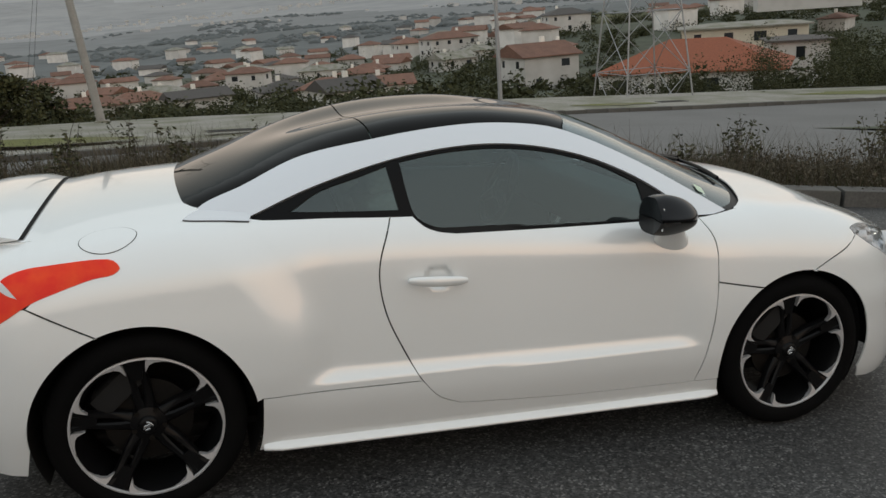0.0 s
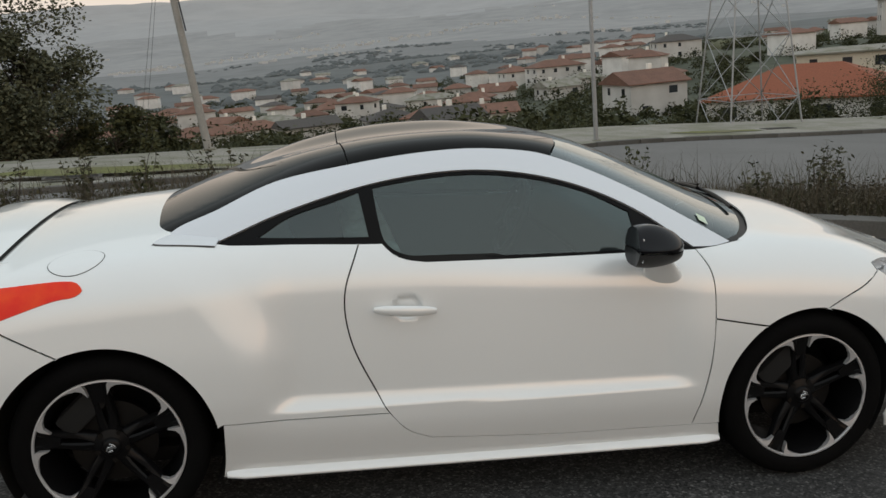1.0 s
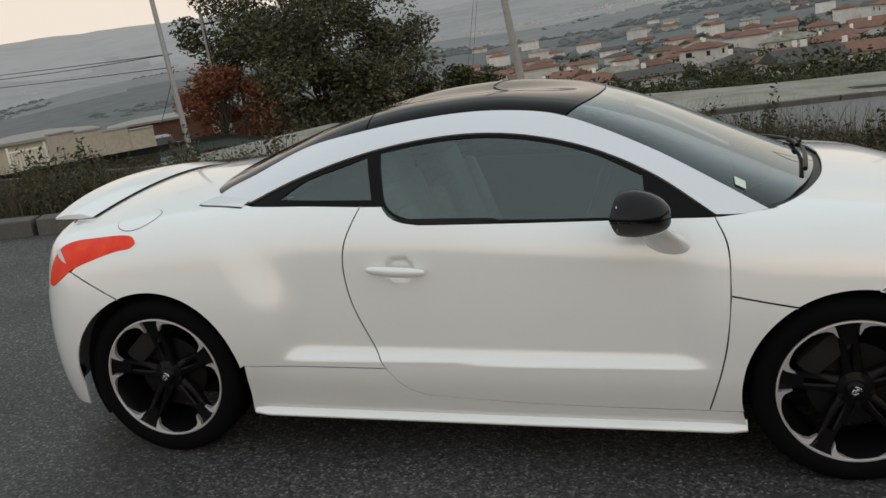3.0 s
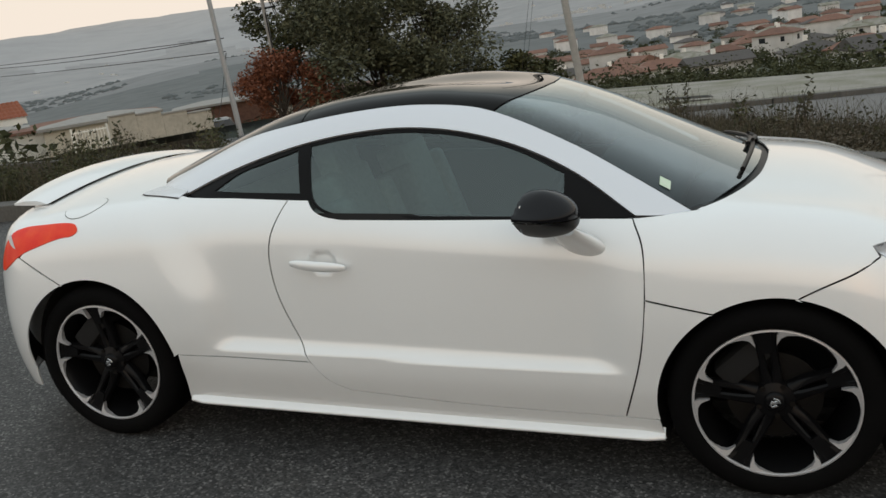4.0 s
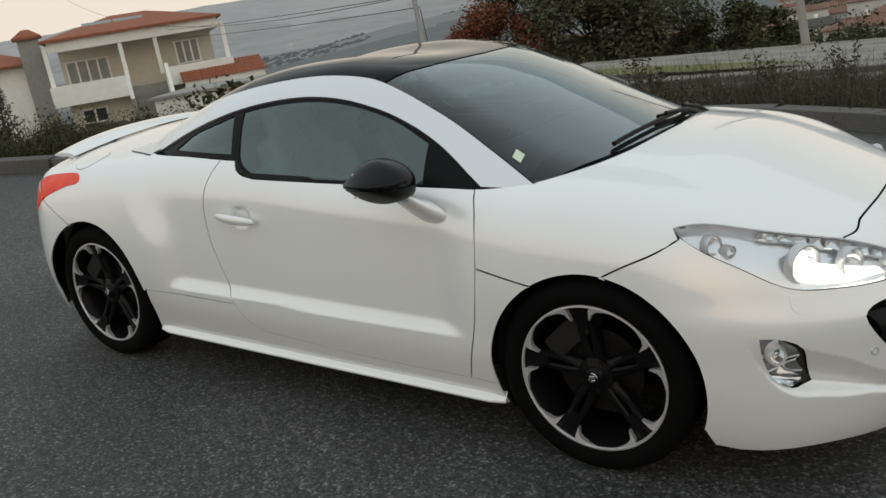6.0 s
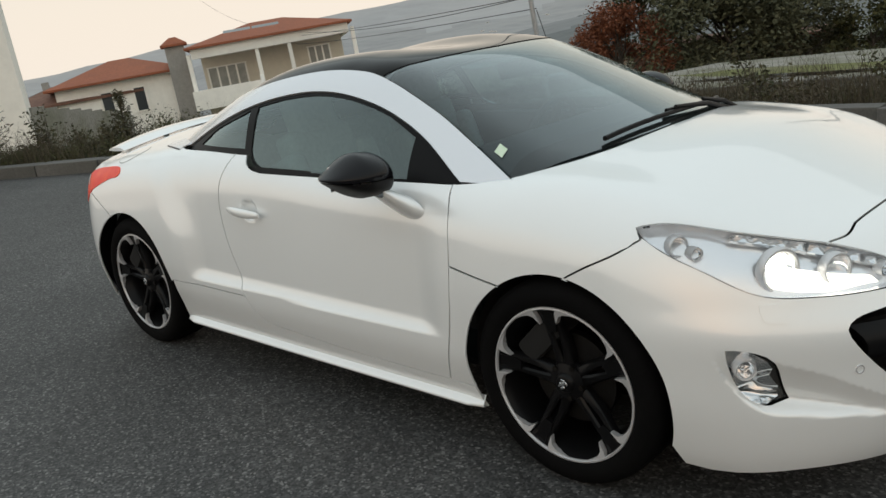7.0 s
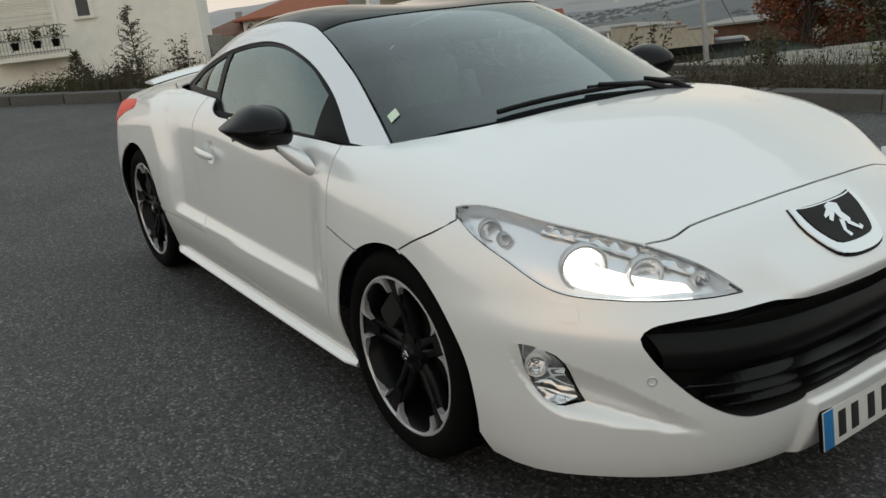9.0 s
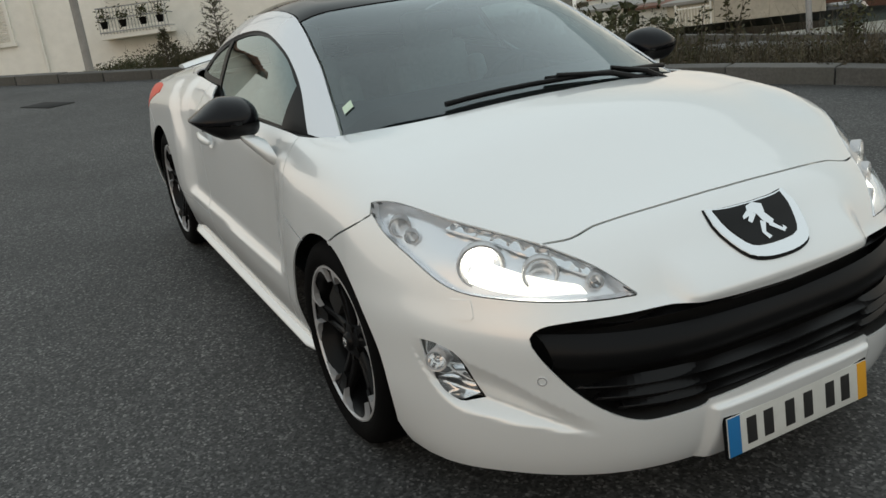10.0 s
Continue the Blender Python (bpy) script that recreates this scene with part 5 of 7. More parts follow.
def build_ground():
    xs = np.concatenate([np.linspace(-60, -14, 24), np.linspace(-13, 16, 59), np.linspace(18, 80, 20)])
    # the lot: one sheet up to the kerb
    verts, faces = [], []
    gx = np.concatenate([np.linspace(-16, -8, 41), np.linspace(-7.8, 16, 90), np.linspace(18, 80, 20)])
    for x in gx:
        y1 = float(rear_edge(x))
        for t in np.linspace(0, 1, 30):
            verts.append(world_of(x, -60 + (y1 + 60) * (1 - (1 - t) ** 2.2), 0))
    for i in range(len(gx) - 1):
        for k in range(29):
            a = i * 30 + k
            faces.append((a, a + 30, a + 31, a + 1))
    thing("lot", verts, faces, ASPHALT, "dark coarse asphalt of the parking lot", "asphalt", "structure", smooth=True)
    low = lambda x: float(kerb_line(x)) + .28
    near_xs = [x for x in xs if x > -12]
    band("yard", lambda x: rear_edge(x) + .24 if x > -16 else -25, lambda x: float(kerb_line(x)) + .3, lambda x: .10 - .12 * max(0, -10.5 - x), lambda x: .13 - .12 * max(0, -10.5 - x), np.linspace(-30, -6.7, 30), SOIL, "rough ground behind the rear kerb", 5)
    band("bank", low, road_near, lambda x: .13 - .12 * max(0, -10.5 - x), lambda x: -1.05 - .08 * max(0, -10.5 - x), near_xs, SOIL, "dry grassy bank behind the kerb", 8)
    band("road", lambda x: float(road_near(x)) - .1, road_far, -1.06, -1.55, near_xs, ROADWAY, "worn grey road", 6, "road")
    band("pavement", road_far, lambda x: float(road_far(x)) + depth(x), -1.40, lambda x: -1.36 - .66 * wide(x), near_xs, CONCRETE, "worn concrete pavement with moss", 4, "pavement")
    band("verge", lambda x: float(road_far(x)) + depth(x) - .1, lambda x: float(road_far(x)) + 16 + 8 * wide(x), lambda x: -1.38 - .66 * wide(x), -4.6, near_xs, SOIL, "rough ground beyond the pavement", 6)
    band("waste_ground", lambda x: float(kerb_line(x)) + .2, lambda x: 27.0, lambda x: .08 - .10 * max(0, -10.5 - x), lambda x: -3.5 - .04 * max(0, -10.5 - x), np.linspace(-32, -11.2, 22), SOIL, "rough waste ground with rubble and scrub", 12)
    # moss patches on the pavement
    for mx, my, sx, sy in ((33, 31.5, 5.5, 1.1), (-5.0, 21.4, 3.6, 1.0), (17, 28.3, 2.2, .5)):
        v = [world_of(mx, my, -1.375)] + [world_of(mx + sx * math.cos(a) * rng.uniform(.75, 1.1), my + sy * math.sin(a) * rng.uniform(.7, 1.1) + .10 * sx * math.cos(a), -1.372) for a in np.linspace(0, math.tau, 28, endpoint=False)]
        thing("moss_patch", v, [(0, i, i % 28 + 1) for i in range(1, 29)], MOSS, "yellow-green moss on the pavement", "moss", "structure")
    # far land: one sheet to the horizon, falling into the valley and rising to hills
    rows, cols = 150, 420
    verts, faces = [], []
    for i in range(rows):
        r = 26 * (4500 / 26) ** (i / (rows - 1))
        for j in range(cols):
            a = -math.pi + math.tau * j / cols
            x, y = r * math.cos(a), r * math.sin(a)
            verts.append((x, y, land(x, y)))
    for i in range(rows - 1):
        for j in range(cols):
            k = (j + 1) % cols
            faces.append((i * cols + j, (i + 1) * cols + j, (i + 1) * cols + k, i * cols + k))
    ob = thing("ground", verts, faces, VALLEY, "valley floor and slopes, coloured paler with distance for haze", "ground", "structure", smooth=True)
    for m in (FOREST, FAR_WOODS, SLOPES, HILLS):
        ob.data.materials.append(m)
    # distance picks the paler colour that stands for thicker haze
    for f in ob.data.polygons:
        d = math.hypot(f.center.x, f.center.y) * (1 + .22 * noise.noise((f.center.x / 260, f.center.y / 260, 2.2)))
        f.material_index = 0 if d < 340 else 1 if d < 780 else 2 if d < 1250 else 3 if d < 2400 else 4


def build_haze():
    """An added glowing shell for the pale warm haze of the evening sky low over the hills, all round the horizon,
    thinning out upwards.
    """
    m = bpy.data.materials.new("evening_haze_glow")
    m.use_nodes = True
    nt = m.node_tree
    nt.nodes.remove(nt.nodes["Principled BSDF"])
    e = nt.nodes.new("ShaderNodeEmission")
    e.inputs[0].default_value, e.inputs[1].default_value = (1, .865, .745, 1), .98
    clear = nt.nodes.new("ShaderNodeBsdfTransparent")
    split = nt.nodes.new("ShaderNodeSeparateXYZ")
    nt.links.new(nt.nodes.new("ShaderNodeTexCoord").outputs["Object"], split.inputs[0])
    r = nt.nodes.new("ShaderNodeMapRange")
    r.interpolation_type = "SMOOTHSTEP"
    # the glow reaches high enough for windscreen and roof to mirror its warmth
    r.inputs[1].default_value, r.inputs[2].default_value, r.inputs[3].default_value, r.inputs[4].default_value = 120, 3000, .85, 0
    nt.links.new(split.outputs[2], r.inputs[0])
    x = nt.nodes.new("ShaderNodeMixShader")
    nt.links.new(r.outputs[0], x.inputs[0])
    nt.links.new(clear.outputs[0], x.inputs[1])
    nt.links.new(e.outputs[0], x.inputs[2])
    nt.links.new(x.outputs[0], nt.nodes["Material Output"].inputs[0])
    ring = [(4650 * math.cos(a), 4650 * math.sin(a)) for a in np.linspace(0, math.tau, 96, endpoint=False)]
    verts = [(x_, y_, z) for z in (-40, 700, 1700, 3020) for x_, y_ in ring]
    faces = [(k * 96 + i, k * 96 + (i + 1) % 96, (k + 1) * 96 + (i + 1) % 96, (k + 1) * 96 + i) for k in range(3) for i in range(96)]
    thing("backdrop", verts, faces, m, "glowing backdrop shell for the pale warm evening haze over the hills", "sky", "structure", smooth=True)


def rear_edge(x):
    """The lot's edge behind the car: the kerb, closing in towards the rear corner."""
    return float(kerb_line(x)) if x > -6.8 else 2.1 - (-6.8 - x) * .5 if x > -8.6 else 1.2 - (-8.6 - x) * .8


fall = profile((26, -2.7), (40, -4.2), (60, -6.3), (80, -7.7), (102, -9.3), (136, -11.2), (187, -13.4), (255, -15.0), (425, -15.2), (680, -10.5), (1100, -1), (1800, 22), (2600, 75), (3600, 170), (5200, 270))


def land(x, y):
    """The land with the yards' shelf beyond the road."""
    r, a = math.hypot(x, y), math.degrees(math.atan2(y, x))
    return far_land(x, y) + 2.3 * float(ease(104, 120, a)) * float(1 - ease(60, 110, r)) * float(1 - ease(165, 175, a))


def far_land(x, y):
    """The height of the far land: it falls below the road, crosses the valley and climbs to the hills."""
    r, a = math.hypot(x, y), math.degrees(math.atan2(y, x))
    z = float(fall(max(r, 26)))
    if r > 400:
        z += 9 * float(1 - ease(62, 84, a)) * float(1 - ease(500, 900, r)) if 28 < a < 84 else 0
        n = noise.fractal((x / 900, y / 900, 3.1), 1.0, 2.0, 4)
        low = float((1.26 - .6 * ease(145, 172, a)) * (1.12 - .12 * ease(98, 125, a))) if a > 0 else .5
        far = float(ease(900, 2600, r))
        z = z * (1 - far) + z * low * far + far * 45 * n + float(ease(400, 900, r) * (1 - ease(1100, 2000, r))) * 12 * n
        z += 27 * math.exp(-((a - 121) / 12) ** 2 - ((r - 1000) / 320) ** 2)
    elif 28 < a < 84 and r > 120:
        z += 9 * float(ease(120, 270, r)) * float(1 - ease(62, 84, a))
    if y < 8 and r < 500:
        z = z - 2.2 * (1 - ease(26, 60, r))
    return z



def build_kerbs():
    """Granite kerb stones along the lot and along the far pavement."""
    bm = bmesh.new()
    box(bm, .994, .26, .32, pose(0, 0, .01), .010, 2)
    proto = bpy.data.meshes.new("kerb_stone")
    bm.to_mesh(proto)
    bm.free()
    proto.materials.append(KERB)
    root = tagged(new("kerb"), "low granite kerb round the lot", "kerb", kind="structure")
    line = [(x, rear_edge(x) + .13) for x in np.arange(-15.5, -6.8, .05)] + [(x, float(kerb_line(x)) + .13) for x in np.arange(-6.8, 16, .05)]
    stones(line, proto, root, .005)
    root = tagged(new("kerb"), "concrete kerb of the far pavement", "kerb", kind="structure")
    line = [(x, float(road_far(x)) + .10) for x in np.arange(-22, 40, .05)]
    stones(line, proto, root, -1.545)


def stones(line, proto, root, z):
    """Stones of a metre laid end to end along a line of the plan."""
    run, last = 0.0, 0.0
    for p, q in zip(line, line[1:]):
        run += math.hypot(q[0] - p[0], q[1] - p[1])
        if run - last >= 1.0:
            last = run
            ob = new("kerb_stone", proto)
            ob.parent = root
            ob.matrix_world = SLOPE @ pose(q[0], q[1], z - .02 + rng.uniform(-.006, .006), 0, 0, math.degrees(math.atan2(q[1] - p[1], q[0] - p[0])) + rng.uniform(-.8, .8))


def spiky_weed(at, h, seed):
    """A tall dead weed: one stem with rising side stalks that shorten towards the tip."""
    r = random.Random(seed)
    root = tagged(new("weed"), "tall dry conical weed with spiky side stalks", "weed", "tall weeds by the wall")
    root.location = at
    bm = bmesh.new()
    rod(bm, (0, 0, -.1), (r.uniform(-.05, .05), 0, h), .014, .003, 6)
    part("stem", bm, BARK, root)
    bm, tips = bmesh.new(), []
    for k in range(64):
        t = .18 + .80 * k / 64
        a, reach = r.uniform(0, math.tau), .36 * h * (1 - t) ** .8 * r.uniform(.5, 1.0) + .03
        foot = Vector((0, 0, h * t))
        tip = foot + Vector((math.cos(a) * reach, math.sin(a) * reach, reach * r.uniform(.35, .8)))
        rod(bm, foot, tip, .006, .002, 4)
        tips += [foot.lerp(tip, u) + Vector([r.gauss(0, .018) for _ in range(3)]) for u in np.linspace(.25, 1, 9)]
    part("side_stalk", bm, BARK, root, "thin dry spiky branching", 0)
    v, f = leaves(np.array([p[:] for p in tips]), .019, 1.8)
    mesh_object("leaves", v, f, WEED, root, "small olive leaves", smooth=False)


def build_weeds():
    """Dry grass, weeds and bare stalks on the bank and behind the rear kerb."""
    def spot(n, x0, x1, d0, d1):
        out = []
        while len(out) < n:
            x = rng.uniform(x0, x1)
            y = rear_edge(x) + .3 + d0 + (d1 - d0) * rng.uniform() ** 1.2
            if noise.noise((x * .5, y * .5, 1.7)) + rng.uniform(-.3, .5) > 0:
                t = (y - rear_edge(x)) / 9.0
                out.append(world_of(x, y, .12 - 1.15 * min(1, max(0, t))))
        return out

    def blades(name, spots, h, mat, label, lean=.35, w=.005):
        verts, faces = [], []
        for p in spots:
            hh = h * rng.uniform(.4, 1.2)
            a, b = rng.uniform(0, math.tau), rng.normal(size=2) * lean * hh
            u = Vector((math.cos(a), math.sin(a), 0)) * w
            m = p + Vector((b[0] * .35, b[1] * .35, hh * .6))
            t = p + Vector((b[0], b[1], hh))
            k = len(verts)
            verts += [p - u, p + u, m + u * .7, m - u * .7, t]
            faces += [(k, k + 1, k + 2, k + 3), (k + 3, k + 2, k + 4)]
        thing(name, verts, faces, mat, label, "grass", "stuff")
    blades("dry_grass", spot(30000, -10.5, 15, 0, 8), .34, STRAW, "dry straw-coloured grass on the bank")
    blades("dry_stalks", spot(9000, -10.5, 15, .1, 4), .62, DRY_LEAF, "tall thin dead stalks on the bank", .3, .0035)
    blades("green_grass", spot(20000, -10.5, 15, 0, 8), .27, WEED, "dull green grass on the bank", .5)

    def weed(p, h, twigs, label, mat):
        root = tagged(new("weed"), label, "weed", "weeds behind the kerb")
        root.location = p
        bm = bmesh.new()
        pts = []
        for _ in range(twigs):
            a = rng.uniform(0, math.tau)
            lean, hh = rng.uniform(.05, .45), h * rng.uniform(.5, 1.0)
            tip = Vector((math.cos(a) * lean * hh, math.sin(a) * lean * hh, hh))
            limb(bm, (rng.normal() * .04, rng.normal() * .04, -.05), tip, .008, .002, .25, 4)
            for t in np.linspace(.3, 1, 9):
                for _ in range(3):
                    pts.append(np.array(tip * t) + rng.normal(size=3) * .035)
        part("stalk", bm, BARK, root)
        v, f = leaves(np.array(pts), .030, 1.2)
        mesh_object("foliage", v, f, mat, root, smooth=False)
    # tall ones in clusters where the bank is seen past the car
    for x, d, h, n in ((8.3, 1.6, 1.25, 9), (7.6, 1.2, .9, 8), (9.4, 1.9, 1.0, 8), (10.6, 1.2, 1.1, 8), (11.8, 2.0, 1.2, 7), (6.5, 1.7, .75, 7), (5.5, 1.2, .6, 6), (4.2, 1.4, .6, 6), (2.6, 1.5, .6, 6), (1.2, 1.8, .7, 7), (0, 1.4, .8, 6), (-1.2, 1.6, .9, 8),
                       (-2.4, 1.3, .8, 7), (-3.4, 1.7, .95, 8), (-4.2, 1.2, .75, 7), (-5.0, 1.9, .8, 8), (-5.8, 1.2, .6, 8), (-6.6, 1.6, .7, 9), (-7.3, 1.1, .5, 8), (-7.7, 1.9, .65, 8), (-8.4, 1.2, .5, 8), (-9.0, .9, .6, 8), (-9.5, 1.4, .7, 7), (-10.3, .7, .45, 7), (13.0, 1.6, 1.0, 8), (3.3, 2.4, .9, 6), (-.6, 2.6, 1.1, 5), (-3.0, 2.9, 1.2, 5), (-8.0, 1.0, .6, 12), (-8.9, 1.8, .7, 12), (-7.0, 2.4, .6, 10), (-9.8, 1.9, .6, 12), (-6.2, 2.2, .55, 12), (-10.0, 1.0, .55, 14), (-9.4, 2.2, 1.0, 14), (-10.6, 1.6, .6, 14), (-8.9, 1.0, 1.5, 12), (-8.6, 1.7, 1.15, 16), (-9.6, .8, 1.0, 14), (-9.9, 1.3, 1.25, 12), (-8.0, 1.2, 1.0, 16), (-7.4, 1.5, .95, 16), (-10.3, 1.0, .8, 14), (-8.4, 2.4, .6, 14), (-7.5, 3.0, .9, 18), (-6.3, 3.4, .85, 18), (-5.4, 3.2, .9, 16), (-8.9, 3.4, .8, 18), (-7.0, 4.6, 1.1, 16), (-4.4, 3.6, .8, 14), (-2.2, 3.4, .9, 12), (1.8, 3.2, .8, 12), (4.8, 2.6, .8, 12), (7.0, 3.0, .9, 12), (9.0, 3.4, 1.0, 14), (11.0, 3.2, 1.1, 14)):
        y = rear_edge(x) + .3 + d
        weed(world_of(x, y, .12 - 1.15 * min(1, (d + .3) / 9)), h * (.6 if x < -6.5 else 1), n, "straggly weed with small dull leaves on the bank", WEED if rng.uniform() < .7 else LEAF_MIX)
    for x, y, h in ((-9.0, 1.6, 1.35), (-8.1, 3.2, .9), (-9.9, .9, .7)):
        spiky_weed(world_of(x, y, .02), h, int(h * 100))
    mounds = []
    for x in np.arange(-10.4, 15, .33):
        y = rear_edge(x) + rng.uniform(.6, 6.0)
        p = world_of(x, y, .12 - 1.15 * (y - rear_edge(x)) / 9 - .05)
        mounds.append((p.x, p.y, p.z, rng.uniform(.3, .7), rng.uniform(.25, .6)))
    brush = []
    for x in np.arange(-11.0, -2.6, .1):
        y = rear_edge(x) + rng.uniform(.5, 1.9)
        p = world_of(x, y, .06 - 1.0 * max(0, y - rear_edge(x) - .3) / 9)
        brush.append((p.x, p.y, p.z, rng.uniform(.22, .45), rng.uniform(.28, .68) * (.7 if x < -7 else 1)))
    bank = []
    for x in np.arange(-2.6, 15, .07):
        y = rear_edge(x) + .35 + 2.2 * rng.uniform() ** 1.4
        p = world_of(x, y, .06 - 1.0 * max(0, y - rear_edge(x) - .3) / 9)
        bank.append((p.x, p.y, p.z, rng.uniform(.2, .45), rng.uniform(.15, .36) + (.22 if x > 6 else 0)))
    hedge("bank_scrub", bank, 52000, .019, DRY_LEAF, "dry grey-brown scrub along the bank's kerb", "scrub")
    hedge("rear_scrub", brush, 60000, .019, LEAF_MIX, "dense dry olive-brown brush along the rear kerb", "scrub")
    for _ in range(150):
        x, y = rng.uniform(-30, -11.3), rng.uniform(3.5, 26)
        p = world_of(x, y, .08 - .10 * (-10.5 - x) - (3.6 - .06 * (-10.5 - x)) * (y - 2.6) / 24.4 - .1)
        mounds.append((p.x, p.y, p.z, rng.uniform(.4, 1.1), rng.uniform(.25, .7)))
    hedge("low_scrub", mounds, 75000, .028, WEED, "low brown-green scrub behind the kerb", "scrub")


def build_posts():
    def post(x, y, z, h, r0, r1, mat, name, label, cat, arm=0, lean=(0, 0)):
        root = tagged(new(name), label, cat)
        base = world_of(x, y, z)
        root.location = base
        bm = bmesh.new()
        rod(bm, (0, 0, -.3), (lean[0], lean[1], h), r0, r1, 14)
        part("shaft", bm, mat, root)
        if arm:
            bm = bmesh.new()
            rod(bm, (lean[0], lean[1], h), (lean[0] + arm * .3, lean[1] - abs(arm), h + .35), r1 * .8, r1 * .6, 10)
            part("arm", bm, mat, root)
            bm = bmesh.new()
            box(bm, .22, .62, .12, pose(lean[0] + arm * .3, lean[1] - abs(arm) - .25, h + .36), .04)
            part("lamp_head", bm, GALVANISED, root)
        elif h > 6:
            bm = bmesh.new()
            rod(bm, (lean[0] * .9 - .7, lean[1], h * .93), (lean[0] * .9 + .7, lean[1], h * .93), .05)
            part("crossarm", bm, IRON, root)
            bm = bmesh.new()
            box(bm, .22, .18, .5, pose(lean[0] * .55 + .16, lean[1] - .14, h * .62), .03)
            part("cable_box", bm, IRON, root, "black cable box")
            bm = bmesh.new()
            rod(bm, (lean[0] * .35 + .15, -.13, h * .40), (lean[0] * .9 + .10, -.10, h * .9), .03)
            part("cable_run", bm, CABLE, root)
        bm = bmesh.new()
        box(bm, r0 * 3.2, r0 * 3.2, .12, None, .02)
        part("foot", bm, CONCRETE, root)
        return base
    post(11.15, 26.2, -1.42, 9.0, .085, .055, GALVANISED, "street_lamp", "slim grey steel street lamp on the pavement", "street lamp", 1.2)
    post(-10.35, 16.9, -1.62, 8.5, .08, .05, GALVANISED, "street_lamp", "slim grey steel street lamp beside the russet tree", "street lamp", -1.2, (-.25, 0))
    post(-3.4, 32.3, -1.98, 12.0, .17, .11, POLE_CONCRETE, "utility_pole", "leaning concrete utility pole with cables", "utility pole", 0, (-1.0, 0))
    post(-10.9, -.25, .1, 8.0, .07, .06, POLE_CONCRETE, "utility_pole", "concrete utility pole beside the white wall", "utility pole", 0)
    post(-20.4, 37.6, -4.7, 8.0, .13, .10, POLE_CONCRETE, "utility_pole", "thin pole behind the russet tree", "utility pole", 0)
    # lattice pylon
    root = tagged(new("pylon"), "pale steel lattice pylon behind the pavement", "pylon")
    base = world_of(21.2, 33.5, -3.4)
    root.location = base
    corner = lambda k, t: Vector((((-1, 1, 1, -1)[k]) * 1.9 * (1 - .7 * t), ((-1, -1, 1, 1)[k]) * 1.9 * (1 - .7 * t), 14 * t))
    for k in range(4):
        bm = bmesh.new()
        rod(bm, corner(k, 0), corner(k, 1), .04, .035, 6)
        part("pylon_leg", bm, GALVANISED, root)
        for a, b in ((0, .22), (.22, .42), (.42, .6), (.6, .76), (.76, .9)):
            for p, q in ((corner(k, a), corner((k + 1) % 4, b)), (corner((k + 1) % 4, a), corner(k, b)), (corner(k, b), corner((k + 1) % 4, b))):
                bm = bmesh.new()
                rod(bm, p, q, .02, sides=5)
                part("brace", bm, GALVANISED, root)


def cable(a, b, sag, r=.012):
    bm = bmesh.new()
    a, b = Vector(a), Vector(b)
    flat = (b - a).to_2d().normalized()
    rows = []
    for t in np.linspace(0, 1, 25):
        p = a.lerp(b, t) - Vector((0, 0, sag * 4 * t * (1 - t)))
        rows.append([bm.verts.new(p + Vector((-flat.y * r * math.cos(q), flat.x * r * math.cos(q), r * math.sin(q)))) for q in np.linspace(0, math.tau, 5, endpoint=False)])
    for p, q in zip(rows, rows[1:]):
        for k in range(5):
            bm.faces.new((p[k], p[(k + 1) % 5], q[(k + 1) % 5], q[k]))
    tagged(part("pole_wire", bm, CABLE, None), "thin black wire strung from a pole", "cable", "overhead cables")


def wall_box(root, name, sx, sy, sz, at, mat, label="", bevel=.01):
    bm = bmesh.new()
    box(bm, sx, sy, sz, at, bevel, 1)
    return part(name, bm, mat, root, label, 0)


def roof_mesh(root, w, d, rise, z, hip, over, mat, label):
    """A hipped or gabled roof with eaves over a w by d plan."""
    bm = bmesh.new()
    a, b = w / 2 + over, d / 2 + over
    e = a - (b if hip else 0) * .9
    lo = [bm.verts.new(p) for p in ((-a, -b, z), (a, -b, z), (a, b, z), (-a, b, z))]
    un = [bm.verts.new((v.co.x, v.co.y, z - .14)) for v in lo]
    r0, r1 = bm.verts.new((-e, 0, z + rise)), bm.verts.new((e, 0, z + rise))
    bm.faces.new((lo[0], lo[1], r1, r0))
    bm.faces.new((lo[2], lo[3], r0, r1))
    bm.faces.new((lo[1], lo[2], r1))
    bm.faces.new((lo[3], lo[0], r0))
    for k in range(4):
        bm.faces.new((lo[k], un[k], un[(k + 1) % 4], lo[(k + 1) % 4]))
    bm.faces.new(un)
    bmesh.ops.recalc_face_normals(bm, faces=bm.faces)
    return part("roof", bm, mat, root, label, 0)


